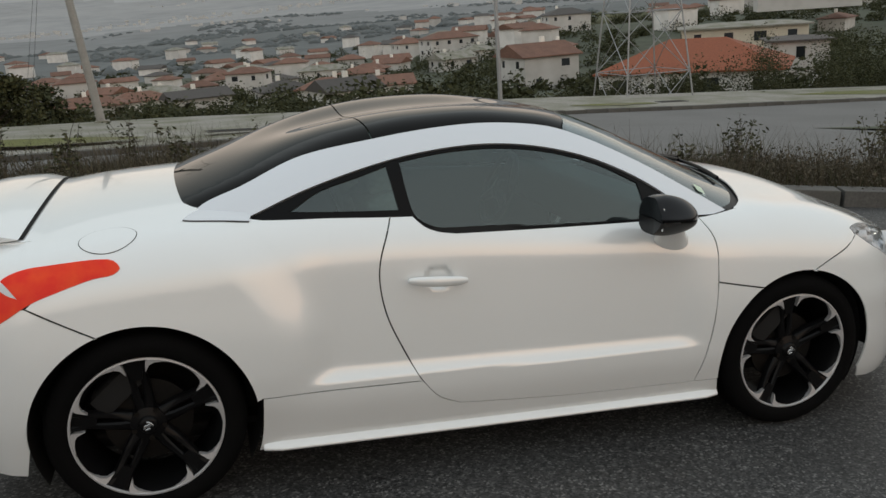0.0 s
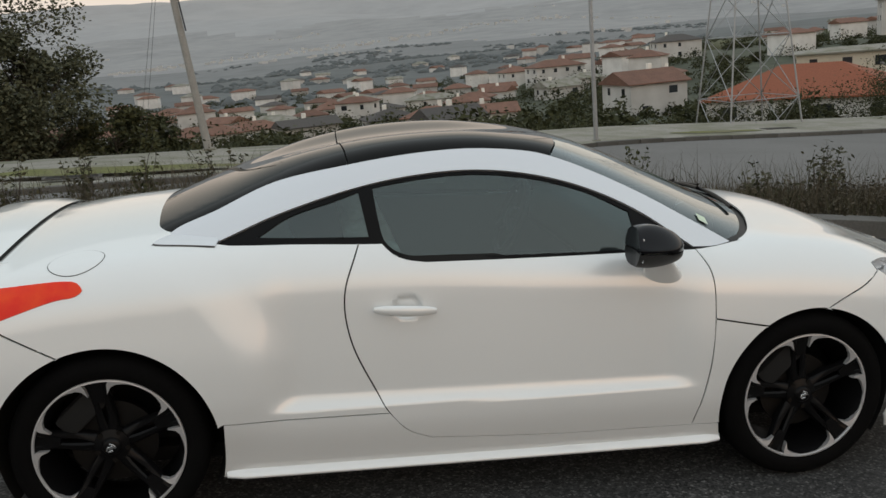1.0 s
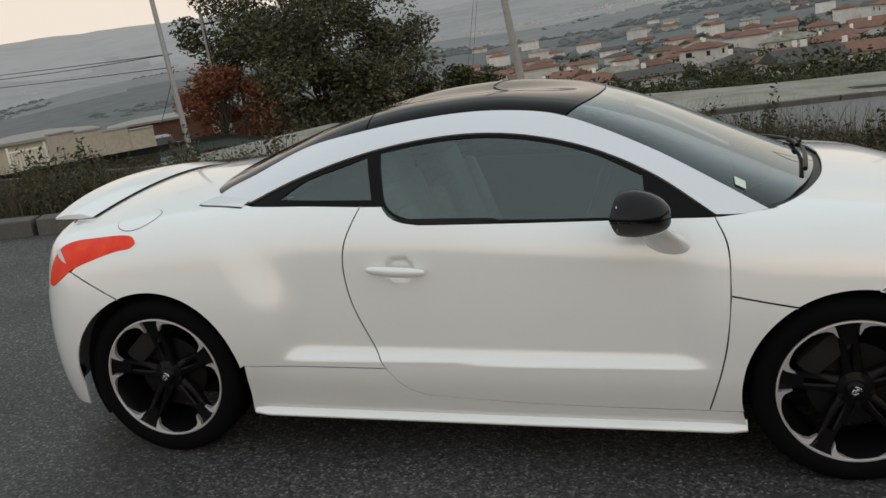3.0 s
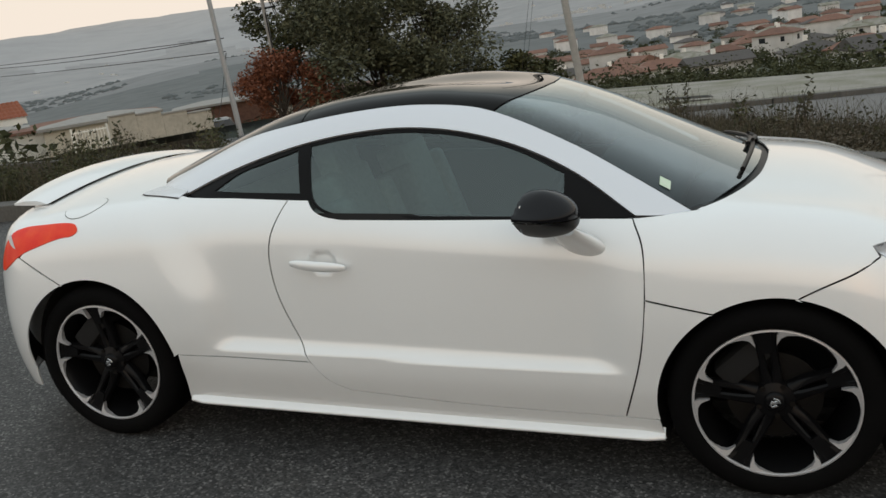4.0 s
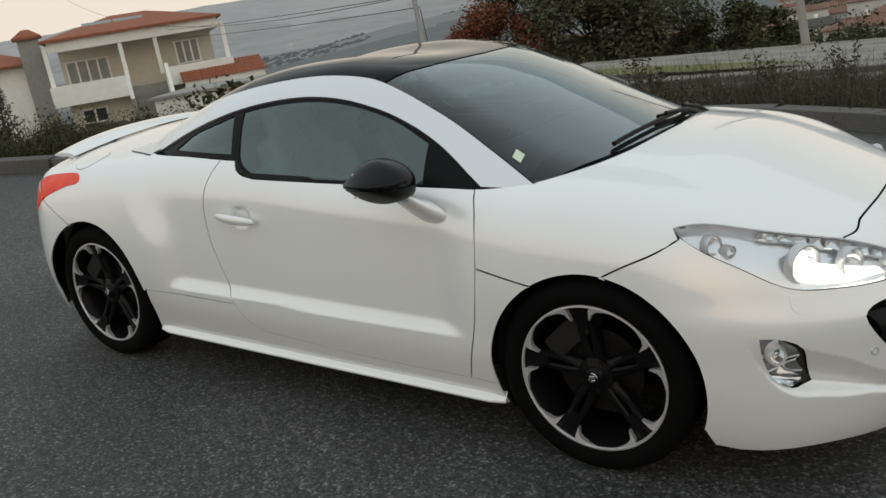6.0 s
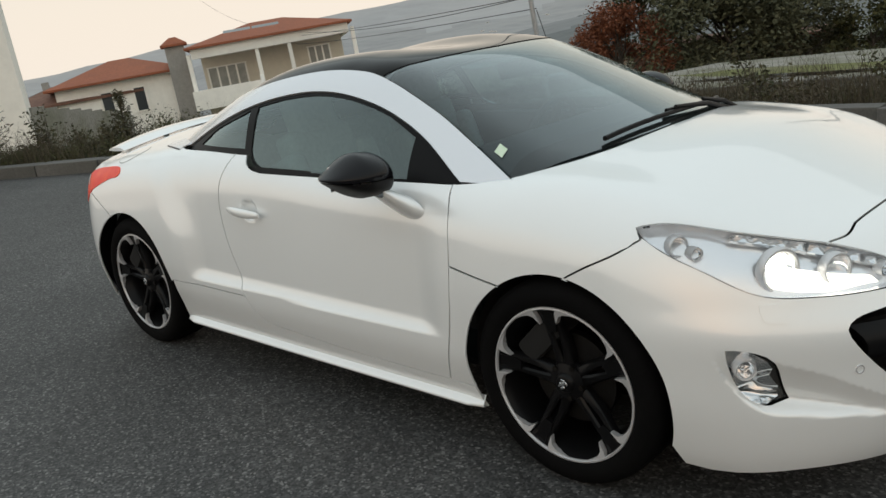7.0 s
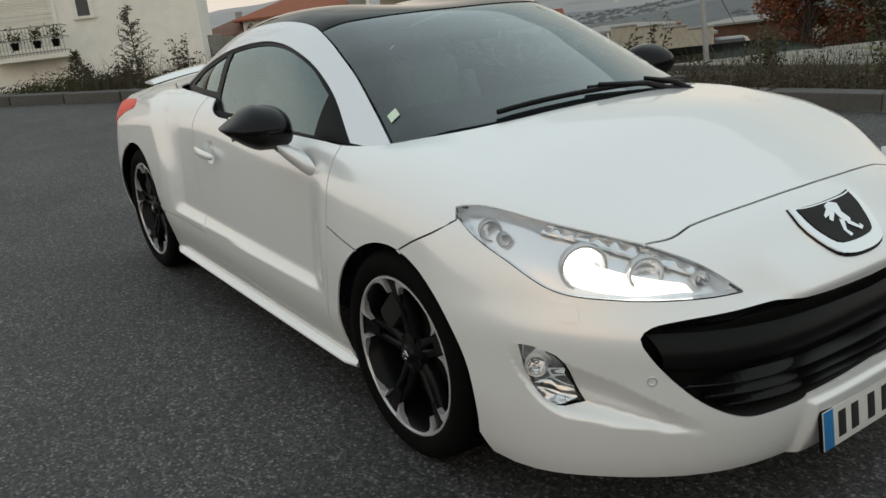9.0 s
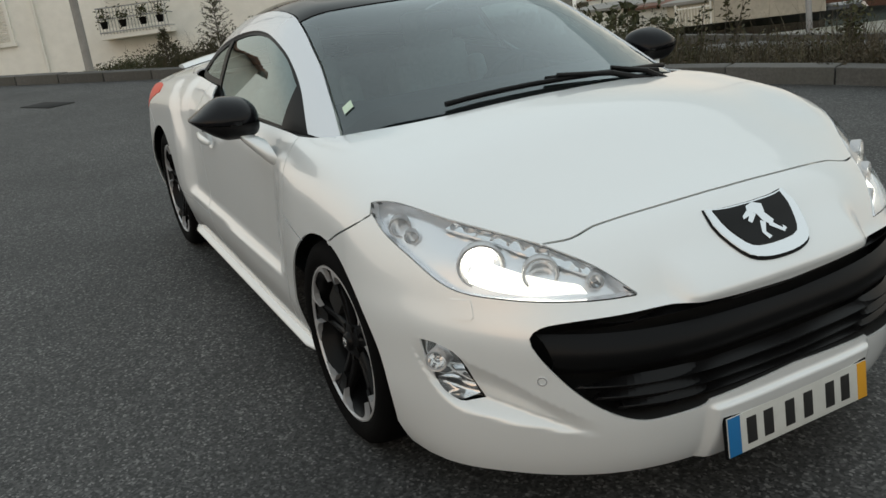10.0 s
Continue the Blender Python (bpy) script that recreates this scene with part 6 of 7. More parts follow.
def house(at, turn, w, d, storeys, roof, label, hip=True, wall=None, windows=True, rise=None, chimney=True, seed=0):
    """A plain house: walls, roof with chimney, windows and a door on the four sides."""
    r = random.Random(seed)
    root = tagged(new("house"), label, "house")
    root.matrix_world = Matrix.Translation(at) @ pose(0, 0, 0, 0, 0, turn)
    h = 2.45 * storeys
    wall_box(root, "wall", w, d, h + 2, pose(0, 0, h / 2 - 1), wall or TOWN_WALL)
    rf = roof_mesh(root, w, d, rise or d * .19, h, hip, .45, roof, "tiled roof")
    if chimney:
        wall_box(rf, "chimney", .6, .6, 1.3, pose(w * r.uniform(-.25, .25), d * .12, h + d * .2), wall or WHITEWASH)
    if not windows:
        return root
    for s in range(storeys):
        z = 1.35 + 2.45 * s
        for side, (nx, ny, length) in enumerate(((0, -1, w), (0, 1, w), (1, 0, d), (-1, 0, d))):
            n = max(1, int(length / 3.2))
            for k in range(n):
                if r.random() < .2:
                    continue
                u = (k + .5) / n * length - length / 2
                p = (u, ny * (d / 2 + .01), z) if ny else (nx * (w / 2 + .01), u, z)
                wid = r.choice((.9, 1.1, 1.5))
                bm = bmesh.new()
                box(bm, wid * .85 if ny else .06, .06 if ny else wid * .85, 1.0, pose(*p))
                part("window", bm, PANE, root, "", 0)
    return root


def build_town():
    """The houses below the road and in the valley."""
    def at_view_bearing(az, dist, lift=0.0):
        # bearings start from where the camera first stands
        x, y = .2 + dist * math.sin(radians(az)), -3.7 + dist * math.cos(radians(az))
        return Vector((x, y, land(x, y) + lift))
    # the nearer houses that can be told apart, placed to fit the camera's view; az: degrees from straight across the
    # car towards its nose
    near = ((22.2, 126, 28, 8.6, 9, 2, TERRACOTTA, 0), (24.1, 250, 15, 12, 9, 2, SLATE, 1), (16.4, 240, 24, 14, 9, 2, TERRACOTTA, 1), (13.8, 265, 20, 9, 8, 2, TERRACOTTA, 1), (8.1, 238, 0, 14, 7, 1, CONCRETE, 1),
            (9.4, 108, 22, 7, 7, 1, SLATE, 0), (8.2, 130, -8, 8, 7, 1, TERRACOTTA, 1), (5.4, 134, 12, 8, 7, 1, SLATE, 1), (12.1, 120, 6, 7, 6, 1, TERRACOTTA, 0), (-.2, 136, 16, 9, 6, 1, SLATE, 0), (-3.7, 150, 6, 10, 7, 1, TERRACOTTA, 1), (-6.8, 146, -6, 12, 7, 1, TERRACOTTA, 1))
    taken = []
    for i, (az, dist, turn, w, d, st, roof, hip) in enumerate(near):
        taken.append(at_view_bearing(az, dist))
        house(taken[-1], turn - az, w, d, st, roof, "white-walled house with a %s roof in the valley" % ("red-tiled" if roof is TERRACOTTA else "dark grey" if roof is SLATE else "flat grey"), bool(hip), seed=i)
    # long low red roof and the works behind the pylon
    house(at_view_bearing(32.4, 78, .35), -40, 14.5, 11, 1, ORANGE_TILE, "large low house under a wide orange-red roof", True, chimney=False, rise=2.3, seed=40)
    house(at_view_bearing(35.0, 104, 4.4), -30, 13, 8, 1, CONCRETE, "long flat-roofed ochre building", True, CREAM, rise=.4, chimney=False, seed=41)
    house(at_view_bearing(38.2, 88, 2.4), -30, 5, 6, 1, SLATE, "white flat block with red panels", True, rise=.3, chimney=False, seed=42)
    house(at_view_bearing(38.6, 200, 7.5), -30, 20, 9, 2, CONCRETE, "white apartment block on the slope", True, rise=.4, chimney=False, seed=43)
    # the scattered rest
    r = random.Random(5)
    i = 0
    while i < 300:
        i += 1
        az, dist = r.uniform(-12, 24), 1 / (1 / 640 + (1 / 185 - 1 / 640) * r.random() ** 1.15)
        if i % 9 == 0:
            az, dist = r.uniform(-48, -30), r.uniform(130, 330)
        if i % 14 == 0:
            az, dist = r.uniform(24, 46), r.uniform(190, 420)
        p = at_view_bearing(az, dist)
        if any((p - q).length < 9 + dist * .02 for q in taken):
            continue
        taken.append(p)
        roof = r.choice((TERRACOTTA, TERRACOTTA, TERRACOTTA, TERRACOTTA, SLATE, CONCRETE))
        house(p, r.uniform(-40, 40), r.uniform(6.5, 10.5), r.uniform(5.5, 7.5), r.choice((1, 1, 1, 2)), roof, "small white house with a %s roof far down the valley" % ("red" if roof is TERRACOTTA else "grey"), r.random() < .6, windows=dist < 200, chimney=dist < 220, seed=100 + i)
    # far town on the facing hillside, too small to tell apart
    verts, faces = [], []
    for _ in range(2600):
        az, dist = r.gauss(4, 18), r.uniform(800, 2300)
        p = at_view_bearing(az, dist)
        if noise.noise((p.x / 210, p.y / 210, .4)) < .16 + .3 * r.random():
            continue
        w, d, h = r.uniform(3, 8), r.uniform(3, 7), r.choice((2, 2.5, 3, 4))
        k = len(verts)
        for dz in (-4, h):
            for sx, sy in ((-1, -1), (1, -1), (1, 1), (-1, 1)):
                verts.append((p.x + sx * w / 2, p.y + sy * d / 2, p.z + dz))
        faces += [(k, k + 1, k + 5, k + 4), (k + 1, k + 2, k + 6, k + 5), (k + 2, k + 3, k + 7, k + 6), (k + 3, k, k + 4, k + 7), (k + 4, k + 5, k + 6, k + 7)]
    thing("far_town", verts, faces, FAR_WHITE, "pale far town, greyed in colour to blend into the hazy hillside", "town", "stuff")
    # woods in the valley and trees between the houses
    def crowns(name, pts, mat, label):
        """Far tree crowns as lumpy mounds of uneven outline."""
        bm = bmesh.new()
        bmesh.ops.create_icosphere(bm, subdivisions=1, radius=1)
        base = np.array([v.co[:] for v in bm.verts])
        tris = np.array([[v.index for v in f.verts] for f in bm.faces])
        bm.free()
        verts, faces = [], []
        for k, (x, y, z, rad, h) in enumerate(pts):
            lump = np.array([1 + .55 * noise.noise(Vector(b * 2.6) + Vector((k * 3.1, 0, 0))) + .25 * noise.noise(Vector(b * 7) + Vector((0, k * 2.3, 0))) for b in base])
            verts.append(base * lump[:, None] * [rad, rad, h * .62] + [x, y, z - h * .08])
            faces.append(tris + len(base) * k)
        return thing(name, np.vstack(verts), np.vstack(faces), mat, label, "woods", "stuff", smooth=True)

    def clumps(name, n, az0, az1, d0, d1, rad, mat, label, leaf):
        pts = []
        for _ in range(n):
            p = at_view_bearing(r.uniform(az0, az1), d0 + (d1 - d0) * r.random())
            if leaf > .5 and noise.noise((p.x / 130, p.y / 130, 2.7)) < .05:
                continue
            s = rad * r.uniform(.5, 1.7)
            pts.append((p.x, p.y, p.z - .3, s, s * r.uniform(.7, 1.3)))
        if leaf > .5:
            return crowns(name, pts, mat, label)
        hedge(name, pts, n * 300, leaf, mat, label, "woods")
    clumps("valley_trees", 900, -14, 46, 58, 420, 2.2, LEAF_DARK, "dull green trees between the houses", .30)
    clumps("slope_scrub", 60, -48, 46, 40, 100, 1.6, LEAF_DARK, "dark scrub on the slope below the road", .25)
    clumps("valley_wood", 9000, -60, 26, 370, 1250, 3.0, FAR_LEAF, "grey-green woods in the valley, greyed in colour for haze", 1.5)
    clumps("ridge_wood", 460, 12, 40, 210, 430, 2.8, LEAF_OAK, "dark hazy wood behind the houses", .8)


# White walls greyed to blend into the hillside's painted haze.
FAR_WHITE = material("haze_greyed_walls", (.50, .50, .49), .95, grain=.2, scale=.02)
# Distant leaves carry the valley's haze in their pale grey colour.
FAR_LEAF = leaf_material("haze_greyed_leaf", (.100, .113, .116), (.118, .131, .134))

def build_planting():
    """The hedges beyond the pavement and the near trees."""
    pts = []
    for x in np.arange(-14, 62, 1.1):
        y = float(road_far(x)) + depth(x) + rng.uniform(1.0, 4.8)
        p = world_of(x, y, -2.9 - .7 * wide(x))
        tall = 1.0 + 1.2 * max(0, noise.noise((x * .13, 4.0, 0))) + (.9 if 21 < x < 27 else 2.3 if x > 21 else 0) + (.5 if -2 < x < 9 else 0)
        pts.append((p.x, p.y, p.z, rng.uniform(.9, 1.7), tall * rng.uniform(.9, 1.5)))
    hedge("roadside_bushes", pts, 150000, .065, LEAF_DARK, "dark green bushes along the pavement's far side")
    pts = [(*world_of(x, float(road_far(x)) + depth(x) + rng.uniform(1.0, 3.0), -2.5 - .7 * wide(x)), .8, rng.uniform(.7, 1.5)) for x in np.arange(-12, 14, 1.9)]
    hedge("olive_bushes", pts, 5000, .06, LEAF_MIX, "olive-brown bushes beside the pavement")
    tree(world_of(-15.4, 39.4, -4.9), 13.6, 5.2, .12, LEAF_OAK, 44000, .115, "large dark evergreen oak behind the pavement", 54, .2, 11)
    tree(world_of(-12.3, 40.6, -5.0), 8.6, 3.4, .10, LEAF_OAK, 14000, .12, "dark evergreen tree beside the oak", 26, .15, 12)
    tree(world_of(-21.8, 42.5, -5.0), 11.2, 3.6, .26, LEAF_MIX, 8000, .13, "thin olive-green tree behind the russet one", 28, .12, 13)
    tree(world_of(-19.2, 35.8, -5.2), 5.4, 2.6, .26, LEAF_RED, 10000, .092, "low spreading tree with russet autumn leaves", 34, .12, 14)
    tree(world_of(-8.6, 41.0, -4.6), 4.0, 2.2, .05, LEAF_MIX, 4600, .13, "low olive bush-like tree by the pavement", 22, .08, 15)
    tree(world_of(47, 36, -4.0), 10.5, 5.2, .06, LEAF_DARK, 18000, .17, "tall dark tree by the road", 40, .2, 16)
    tree(world_of(-7.6, 44, -5.2), 3.6, 2.4, .05, LEAF_DARK, 4000, .17, "dark rounded bush beside the utility pole", 22, .08, 17)
    # palm
    root = tagged(new("palm"), "bushy palm tree below the road", "palm tree")
    root.location = world_of(4.2, 54, -6.3)
    bm = bmesh.new()
    rod(bm, (0, 0, -.5), (0, 0, 2.4), .3, .26)
    part("trunk", bm, BARK, root)
    for k in range(26):
        a, up = rng.uniform(0, math.tau), rng.uniform(.1, 1.2)
        verts, faces, last = [], [], None
        for t in np.linspace(0, 1, 9):
            r, z = 2.3 * t, 2.4 + up * 1.6 * t - 1.9 * t * t
            c, s, w = math.cos(a), math.sin(a), .30 * math.sin(math.pi * min(.98, t + .06))
            verts += [(r * c - s * w, r * s + c * w, z - .12), (r * c, r * s, z), (r * c + s * w, r * s - c * w, z - .12)]
        for i in range(8):
            q = 3 * i
            faces += [(q, q + 1, q + 4, q + 3), (q + 1, q + 2, q + 5, q + 4)]
        mesh_object("frond", verts, faces, LEAF_MIX, root)


def window_unit(root, at, w, h, parts=2, shutter=False, pane=None):
    """A white-framed window: panes in a proud frame on a wall that faces -y."""
    win = new("window")
    win.parent = root
    win.matrix_local = at
    for name, sx, sz, x, z, y in (("pane", w, h, 0, 0, .0),):
        bm = bmesh.new()
        box(bm, sx, .05, sz, pose(x, y, z))
        part(name, bm, pane or (PANE if not shutter else WHITEWASH), win, "", 0)
    bm = bmesh.new()
    for k in range(parts + 1):
        box(bm, .12, .10, h + .12, pose(-w / 2 + w * k / parts, -.02, 0))
    box(bm, w + .18, .10, .09, pose(0, -.02, h / 2 + .03))
    box(bm, w + .18, .12, .09, pose(0, -.02, -h / 2 - .03))
    part("window_frame", bm, WHITEWASH, win, "white window frame", 0)
    return win


def tiled_roof(root, w, slope_len, at, label, rows=9):
    """A pitched slope of roof tiles in rounded rows."""
    bm = bmesh.new()
    n = int(w / .24)
    verts = []
    for i in range(n * 4 + 1):
        x = -w / 2 + w * i / (n * 4)
        bump = .045 * abs(math.sin(math.pi * i / 4))
        verts.append([bm.verts.new((x, slope_len * k / rows, bump + .03 * (k % 2))) for k in range(rows + 1)])
    for a, b in zip(verts, verts[1:]):
        for k in range(rows):
            bm.faces.new((a[k], b[k], b[k + 1], a[k + 1]))
    bmesh.ops.transform(bm, matrix=at, verts=bm.verts)
    return part("roof_slope", bm, ORANGE_TILE if "orange" in label else TERRACOTTA, root, label, 0)


def build_villa():
    """The two-storey cream villa with terraces, outside stairs and an orange-roofed annexe. Its front looks to the camera's side."""
    root = tagged(new("villa"), "two-storey cream villa with red roof and outside stairs", "villa")
    root.matrix_world = Matrix.Translation((-44.3, 32.6, -1.9)) @ pose(0, 0, 0, 0, 0, 54)
    w, d = 9.8, 8.4
    wall_box(root, "wall", w, d, 3.0, pose(0, d / 2, 1.4), CREAM)
    wall_box(root, "wall", w, d - 1.8, 2.9, pose(0, d / 2 + .9, 4.35), CREAM)
    wall_box(root, "fascia", w + .8, .25, .75, pose(0, -.35, 6.1), WHITEWASH, "white fascia beam")
    wall_box(root, "fascia", .25, d + 1, .75, pose(w / 2 + .3, d / 2, 6.1), WHITEWASH, "white fascia beam")
    rf = roof_mesh(root, w, d, 1.25, 6.5, True, .75, VILLA_TILE, "red tiled hip roof")
    rf.location = (0, d / 2, 0)
    wall_box(rf, "solar_panel", 1.9, 1.0, .06, pose(-2.1, -1.9, 7.25, 16, 0, 0), PANE, "solar panel")
    wall_box(rf, "solar_panel", 1.9, 1.0, .06, pose(-.1, -1.9, 7.25, 16, 0, 0), PANE, "solar panel")
    wall_box(root, "terrace", 4.6, 1.7, 1.3, pose(-3.4, -.2, 3.0), WHITEWASH, "white terrace parapet")
    wall_box(root, "terrace", 4.4, 1.7, 1.2, pose(3.6, -.2, 3.1), WHITEWASH, "white terrace parapet")
    for x in (-5.5, -1.0, 1.2, 5.6):
        wall_box(root, "column", .26, .26, 2.7, pose(x, -.25, 4.7), WHITEWASH)
    window_unit(root, pose(-3.3, 1.75, 4.35), 2.6, 1.35, 4, pane=CURTAINED)
    window_unit(root, pose(3.2, 1.75, 4.55), 1.5, 1.4, 3, pane=CURTAINED)
    window_unit(root, pose(-3.5, -.05, 1.5), 1.5, .8, 2)
    wall_box(root, "stair_wall", .22, 4.4, 2.1, pose(-1.0, -2.1, 1.9, -32, 0, 0), WHITEWASH, "white stair parapet")
    wall_box(root, "stair_wall", .22, 4.4, 2.1, pose(1.4, -2.1, 1.9, -32, 0, 0), WHITEWASH, "white stair parapet")
    for k in range(12):
        wall_box(root, "step", 2.2, .36, .24, pose(.2, -.5 - .33 * k, 2.75 - .24 * k), CONCRETE)
    tiled_roof(root, 5.4, 2.3, pose(4.9, -2.5, 2.55, 24, 0, 0), "orange tiled annexe roof")
    wall_box(root, "annexe_beam", 5.2, .2, .45, pose(4.9, -2.3, 2.35), WHITEWASH)
    wall_box(root, "annexe_wall", 2.4, 2.1, 2.4, pose(3.6, -1.0, 1.1), CREAM)
    for x in (5.4, 6.2, 7.1):
        wall_box(root, "column", .24, .24, 2.3, pose(x, -2.1, 1.1), WHITEWASH)
    wall_box(root, "garden_wall", 16, .3, 1.0, pose(-1, -6.5, .0), CREAM)
    # its neighbour with a chimney on the gable
    root = tagged(new("house"), "white house with a tall stone chimney and red roof", "house")
    root.matrix_world = Matrix.Translation((-53.0, 25.6, -2.2)) @ pose(0, 0, 0, 0, 0, 58)
    wall_box(root, "wall", 8.5, 8, 7.8, pose(0, 4, 2.0), WHITEWASH)
    rf = roof_mesh(root, 8.5, 8, 1.5, 5.8, True, .6, VILLA_TILE, "red tiled roof")
    rf.location = (0, 4, 0)
    wall_box(root, "chimney", 1.3, 1.0, 8.4, pose(4.2, -.2, 3.2), POLE_CONCRETE, "broad stone chimney")
    roof_mesh(root, 1.3, 1.0, .5, 7.4, True, .25, VILLA_TILE, "chimney cap").location = (4.2, -.2, 0)
    window_unit(root, pose(-1.0, -.03, 4.2), .8, 1.6, 1)
    window_unit(root, pose(1.2, -.03, 4.2), .8, 1.6, 1)
    # far brown house and low red roofs between the two near houses
    root = house(Vector((-76, 30, -1.2)), 60, 4.5, 4.5, 2, SLATE, "dark brown house with deep eaves", True, POLE_CONCRETE, seed=61)
    house(Vector((-58, 24.5, .2)), 60, 9, 7, 1, TERRACOTTA, "low house under a red roof", True, CREAM, seed=62)


def build_white_house():
    """The big white house behind the rear kerb, with a balcony, a slim window and closed shutters."""
    root = tagged(new("house"), "large white rendered house with a flowered balcony", "house")
    root.matrix_world = Matrix.Translation(world_of(-23.7, 7.9, -2.6)) @ pose(0, 0, 0, 0, 0, 68)
    wall_box(root, "wall", 18, 9, 9.4, pose(-9, 4.5, 4.7), WHITEWASH, "", .02)
    wall_box(root, "eaves", 18.8, 10, .2, pose(-9, 4.5, 9.5), TERRACOTTA)
    balcony = new("balcony")
    balcony.parent = root
    wall_box(balcony, "slab", 2.3, .9, .14, pose(-5.3, -.45, 2.62), WHITEWASH)
    bm = bmesh.new()
    for x in np.arange(-6.4, -4.19, .105):
        rod(bm, (x, -.87, 2.7), (x, -.87, 3.55), .011, sides=6)
    for z in (2.78, 3.2, 3.55):
        rod(bm, (-6.42, -.87, z), (-4.18, -.87, z), .018, sides=6)
        for x in (-6.42, -4.18):
            rod(bm, (x, -.87, z), (x, 0, z), .018, sides=6)
    part("railing", bm, GALVANISED, balcony, "grey iron railing", 0)
    window_unit(root, pose(-3.55, -.03, 4.5), .5, 1.5, 1)
    for x, w in ((-5.4, 1.9), (-10.4, 1.8)):
        window_unit(root, pose(x, -.03, 3.95), w, 2.2, 1, True)
        shutter = new("shutter")
        shutter.parent = root
        shutter["label"] = "closed white roller shutter"
        slat = None
        for z in np.arange(2.9, 5.05, .075):
            if slat is None:
                bm = bmesh.new()
                box(bm, w - .06, .03, .05, pose(0, 0, 0, 20, 0, 0))
                slat = part("slat", bm, WHITEWASH, shutter, "", 0)
            else:
                slat = new("slat", slat.data)
                slat.parent = shutter
            slat.location = (x, -.07, z)
    wall_box(root, "downpipe", .09, .09, 7, pose(-8.6, -.08, 5.0), WHITEWASH)
    m = root.matrix_world.copy()
    for x in (-6.2, -5.6, -4.95, -4.4):
        pot = tagged(new("flower_pot"), "dark flower pot with a small green plant on the railing", "flower pot", "pots on the balcony")
        pot.matrix_world = m @ pose(x, -.98, 3.02)
        bm = bmesh.new()
        rod(bm, (0, 0, -.13), (0, 0, .1), .09, .13, 14)
        part("pot", bm, TRIM, pot)
        v, f = leaves(rng.normal(size=(90, 3)) * [.11, .09, .13] + [0, 0, .25], .05, 1.4)
        mesh_object("plant", v, f, LEAF_MIX, pot, smooth=False)
    wall = tagged(new("garden_wall"), "low rough grey wall with a stepped coping", "wall")
    wall.matrix_world = Matrix.Translation(world_of(-27.3, 9.4, -2.6)) @ pose(0, 0, 0, 0, 0, 132)
    for k in range(9):
        wall_box(wall, "wall", .98, .25, 2.55 - .09 * k, pose(.3 + .98 * k, 0, 1.27 - .045 * k), CONCRETE)


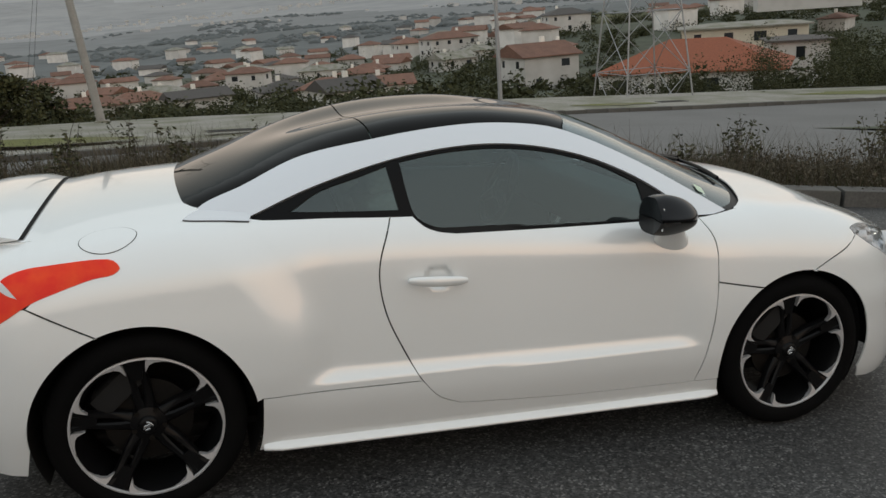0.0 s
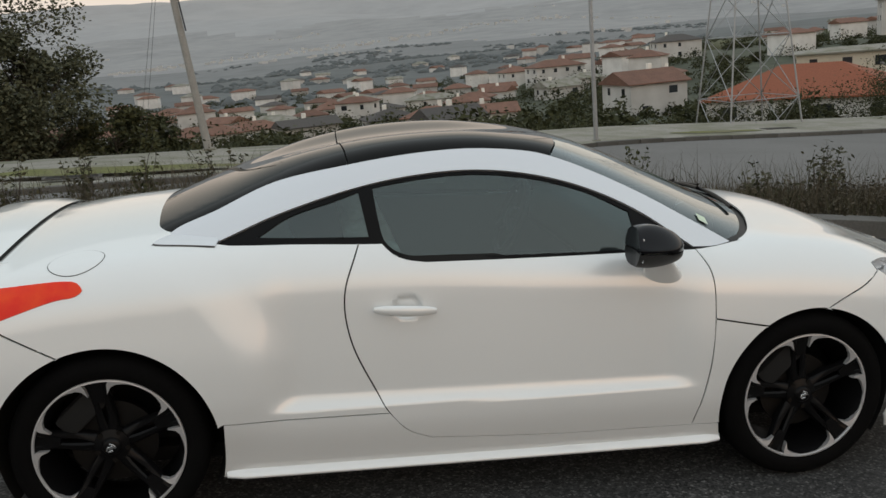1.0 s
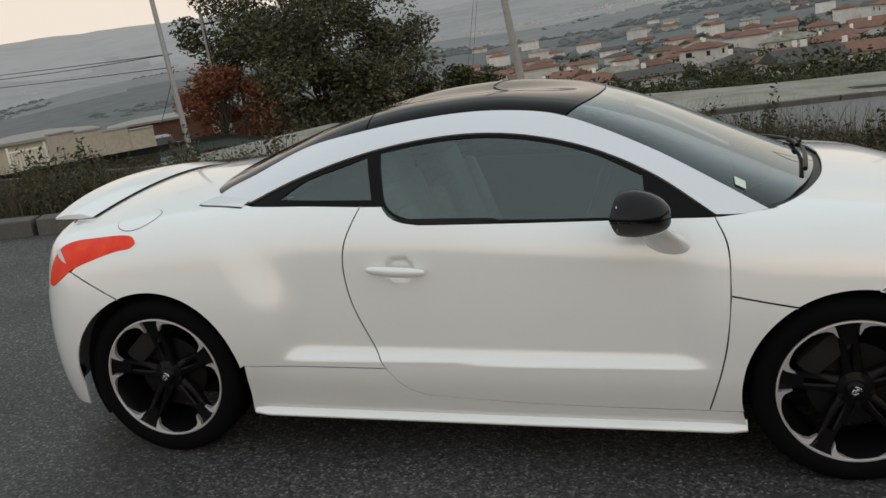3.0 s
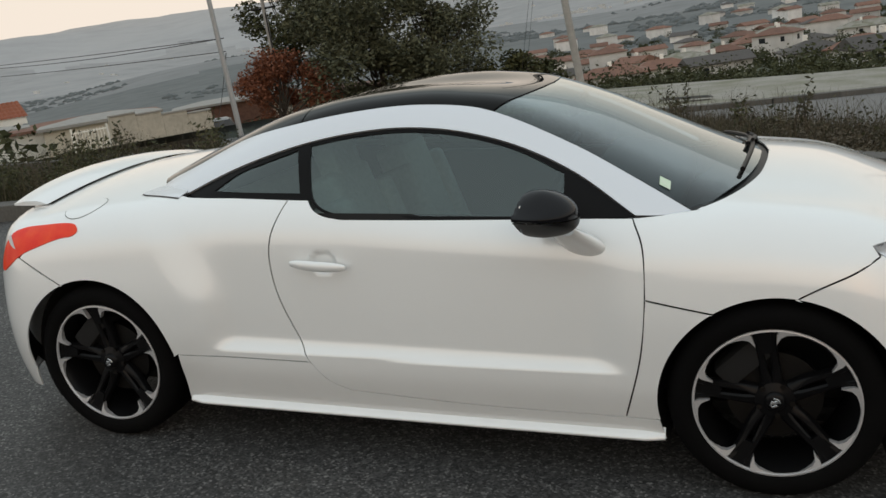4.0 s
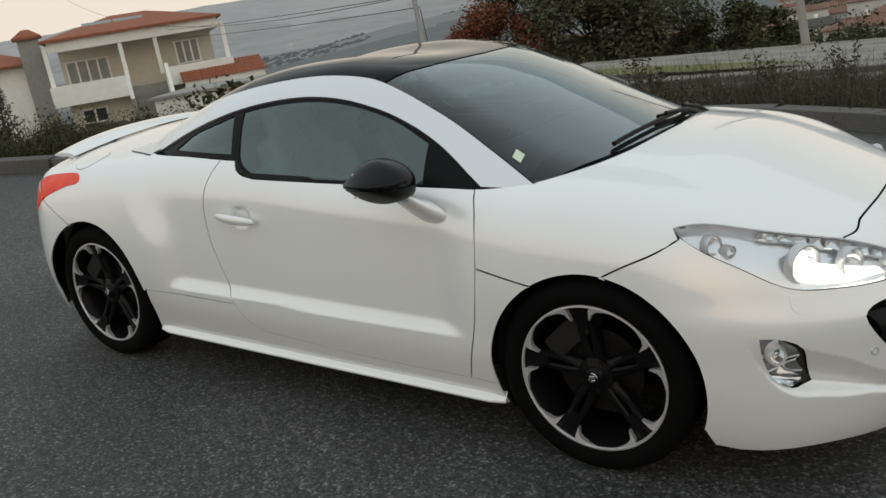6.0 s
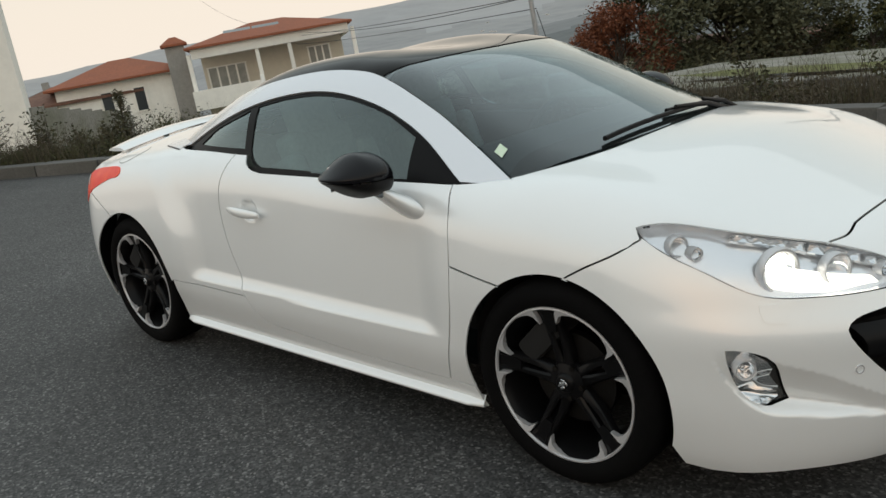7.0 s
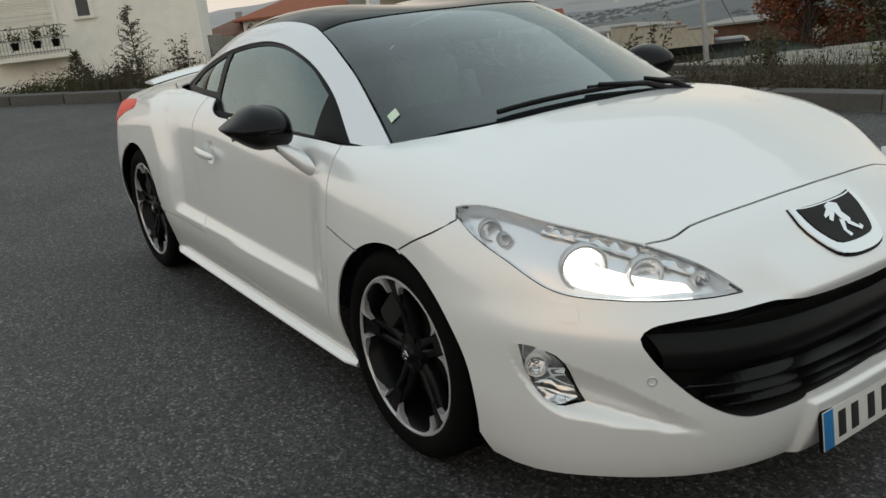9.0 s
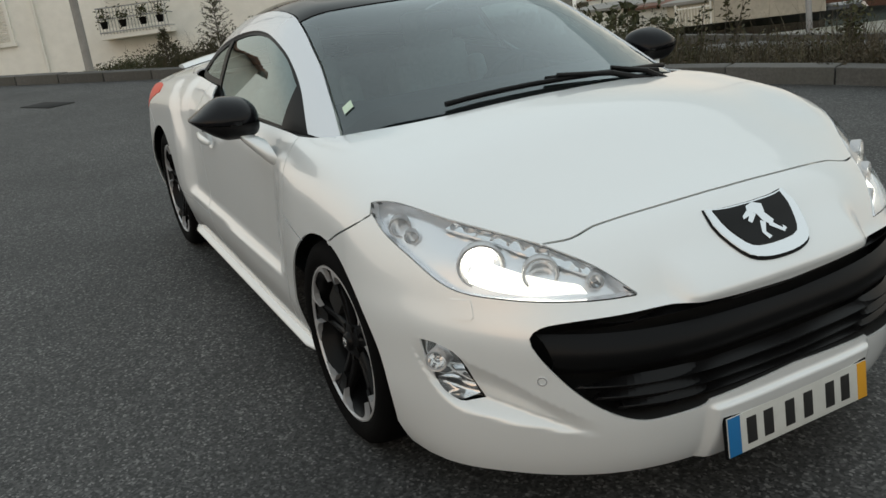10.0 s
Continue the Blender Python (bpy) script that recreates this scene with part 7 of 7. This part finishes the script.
def build_yards():
    """The sheds, walls and the parked car beyond the bank, seen over the bonnet late in the walk."""
    def shed(x, y, z, turn, w, d, h, mat, roof, label, rise=.25):
        root = tagged(new("shed"), label, "shed")
        root.matrix_world = Matrix.Translation(world_of(x, y, z)) @ pose(0, 0, 0, 0, 0, turn)
        wall_box(root, "wall", w, d, h + 1, pose(0, 0, h / 2 - .5), mat)
        roof_mesh(root, w, d, rise, h, True, .25, roof, "low roof")
        return root
    shed(-27, 31, -4.1, 42, 5.2, 4, 2.2, CREAM, POLE_CONCRETE, "low cream garage with a pale flat roof")
    shed(-24.6, 32.5, -4.3, 42, 3.4, 3, 2.0, WHITEWASH, POLE_CONCRETE, "small white shed with a grey roof")
    shed(-30.0, 47.0, -6.2, 35, 6.5, 4, 3.4, TERRACOTTA, POLE_CONCRETE, "low shed of bare red brick")
    shed(-25.0, 50.0, -6.0, 30, 5.4, 4, 3.2, CREAM, SLATE, "cream shed with a dark roof")
    shed(-31, 34, -4.7, 40, 8, 5, 2.4, WHITEWASH, TERRACOTTA, "white shed with a red roof")
    shed(-36, 31, -4.7, 45, 6, 5, 2.2, WHITEWASH, POLE_CONCRETE, "white shed with a grey roof")
    shed(-20.8, 45.5, -5.5, 25, 5.6, 4, 3.2, TERRACOTTA, TERRACOTTA, "brick-red shed behind the trees")
    shed(-14.8, 47.5, -5.6, 15, 5.6, 4, 3.2, TERRACOTTA, TERRACOTTA, "brick-red outhouse behind the trees")
    # pale stepped yard wall with a white iron gate
    wall = tagged(new("yard_wall"), "pale stone yard wall with a stepped top", "wall")
    wall.matrix_world = Matrix.Translation((-20.1, 23.2, -1.6)) @ pose(0, 0, 0, 0, 0, 54)
    for k, h in enumerate((2.0, 1.9, 1.75, 1.6)):
        wall_box(wall, "wall", 1.0, .22, h, pose(.5 + k * 1.002, 0, h / 2), YARD_STONE)
        wall_box(wall, "coping", 1.0, .30, .07, pose(.5 + k * 1.002, 0, h + .035), POLE_CONCRETE)
    gate = tagged(new("iron_gate"), "white iron gate with upright bars beside the yard wall", "gate")
    gate.matrix_world = Matrix.Translation((-20.9, 22.0, -1.5)) @ pose(0, 0, 0, 0, 0, 54)
    for z in (.15, 1.55):
        wall_box(gate, "rail", 1.3, .03, .05, pose(.65, 0, z), WHITEWASH)
    for x in (.0, 1.3):
        wall_box(gate, "gate_post", .07, .07, 1.75, pose(x, 0, .85), WHITEWASH)
    for x in np.arange(.12, 1.25, .115):
        wall_box(gate, "bar", .022, .022, 1.5, pose(float(x), 0, .88), WHITEWASH, "", .002)
    # parked car
    parked = tagged(new("parked_car"), "silver-grey hatchback parked beyond the lamp post", "car")
    parked.matrix_world = Matrix.Translation(world_of(-22.2, 33.6, -3.95)) @ pose(0, 0, 0, 0, 0, 30)
    sect = ((-1.95, .45, .80, .62), (-1.85, .30, .95, .74), (-1.2, .25, .98, .80), (-.5, .25, .98, .82), (.6, .25, .98, .82), (1.3, .28, .95, .80), (1.8, .32, .85, .72), (1.98, .42, .70, .58))
    bm = bmesh.new()
    rows = []
    for x, z0, z1, w in sect:
        rows.append([bm.verts.new((x, y * w, z)) for y, z in ((-1, z0), (-1.04, (z0 + z1) / 2), (-.92, z1), (0, z1 + .04), (.92, z1), (1.04, (z0 + z1) / 2), (1, z0))])
    for a, b in zip(rows, rows[1:]):
        for k in range(6):
            bm.faces.new((a[k], a[k + 1], b[k + 1], b[k]))
    bm.faces.new(rows[0])
    bm.faces.new(rows[-1])
    bmesh.ops.recalc_face_normals(bm, faces=bm.faces)
    part("body", bm, GALVANISED, parked)
    for name, mat, inset in (("cabin_glass", PANE, 0), ("roof", GALVANISED, 1)):
        bm = bmesh.new()
        base, top = ((-1.75, 1.0, .95, .76), (-1.35, .75, 1.38, .62)) if not inset else ((-1.37, .72, 1.36, .64), (-1.25, .55, 1.45, .56))
        lo = [bm.verts.new(p) for p in ((base[0], -base[3], base[2]), (base[1], -base[3], base[2]), (base[1], base[3], base[2]), (base[0], base[3], base[2]))]
        hi = [bm.verts.new(p) for p in ((top[0], -top[3], top[2]), (top[1], -top[3], top[2]), (top[1], top[3], top[2]), (top[0], top[3], top[2]))]
        for k in range(4):
            bm.faces.new((lo[k], lo[(k + 1) % 4], hi[(k + 1) % 4], hi[k]))
        bm.faces.new(hi)
        bmesh.ops.recalc_face_normals(bm, faces=bm.faces)
        part(name, bm, mat, parked, "", 0)
    for x in (-1.25, 1.25):
        for s in (-1, 1):
            bm = bmesh.new()
            lathe(bm, [(.01, s * .74), (.2, s * .75), (.3, s * .74), (.31, s * .6)], 24)
            bmesh.ops.translate(bm, vec=(x, 0, .31), verts=bm.verts)
            part("wheel", bm, RUBBER, parked)


def build_street_bits():
    """Manhole, gully mouths in the pavement, overhead cables and a pole's stay wires."""
    p = tagged(new("manhole_cover"), "dark iron manhole cover in the asphalt", "manhole")
    p.matrix_world = SLOPE @ pose(-8.1, -1.15, .004, 0, 0, 30)
    bm = bmesh.new()
    box(bm, .68, .40, .012, None, .004)
    part("lid", bm, IRON, p)
    for x, y in ((20.0, 29.0), (8.6, 25.6), (1.2, 22.9), (-5.6, 20.0)):
        g = tagged(new("gully"), "black block for the dark slot of a street gully in the pavement", "gully")
        g.matrix_world = SLOPE @ pose(x, y, -1.375, 0, 0, 12)
        # the slot's darkness is the block's black colour; no opening is cut
        for name, sx, sy, mat in (("mouth", 1.3, .35, VOID), ("gully_frame", 1.5, .5, KERB)):
            bm = bmesh.new()
            box(bm, sx, sy, .04 if name == "mouth" else .024, None, .004)
            part(name, bm, mat, g, "", 0)
    hub = world_of(-10.5, 16.9, 1.5)
    for a, b, sag in ((Vector((-84, 53, 12.4)), hub, 2.2), (Vector((-84, 56, 7.6)), hub, .5), (Vector((-84, 56, 7.0)), world_of(-10.5, 16.9, 1.15), .6), (world_of(-40, 60, -6), world_of(-10.5, 16.9, 1.1), .4),
                      (world_of(-4.3, 32.3, 8.6), world_of(-7, 70, 10), .6), (world_of(-4.3, 32.3, 9.0), world_of(-9, 70, 11), .6),
                      # the two that drop to z -2.4 are the leaning pole's stay wires
                      (world_of(-10.9, -.3, 7.2), world_of(-45, 14, 3.2), .6), (world_of(-4.2, 32.2, 9.6), world_of(-6.2, 33.4, -2.4), .02), (world_of(-4.25, 32.2, 9.4), world_of(-6.45, 33.4, -2.4), .02), (world_of(-10.9, -.3, 7.0), world_of(-45, 15, 2.4), .7), (world_of(-10.9, -.3, 6.6), world_of(-45, 16, 1.6), .8)):
        cable(a, b, sag)


build_ground()
build_haze()
build_town()
build_planting()
build_villa()
build_white_house()
build_yards()
build_posts()
build_weeds()
build_street_bits()
build_kerbs()
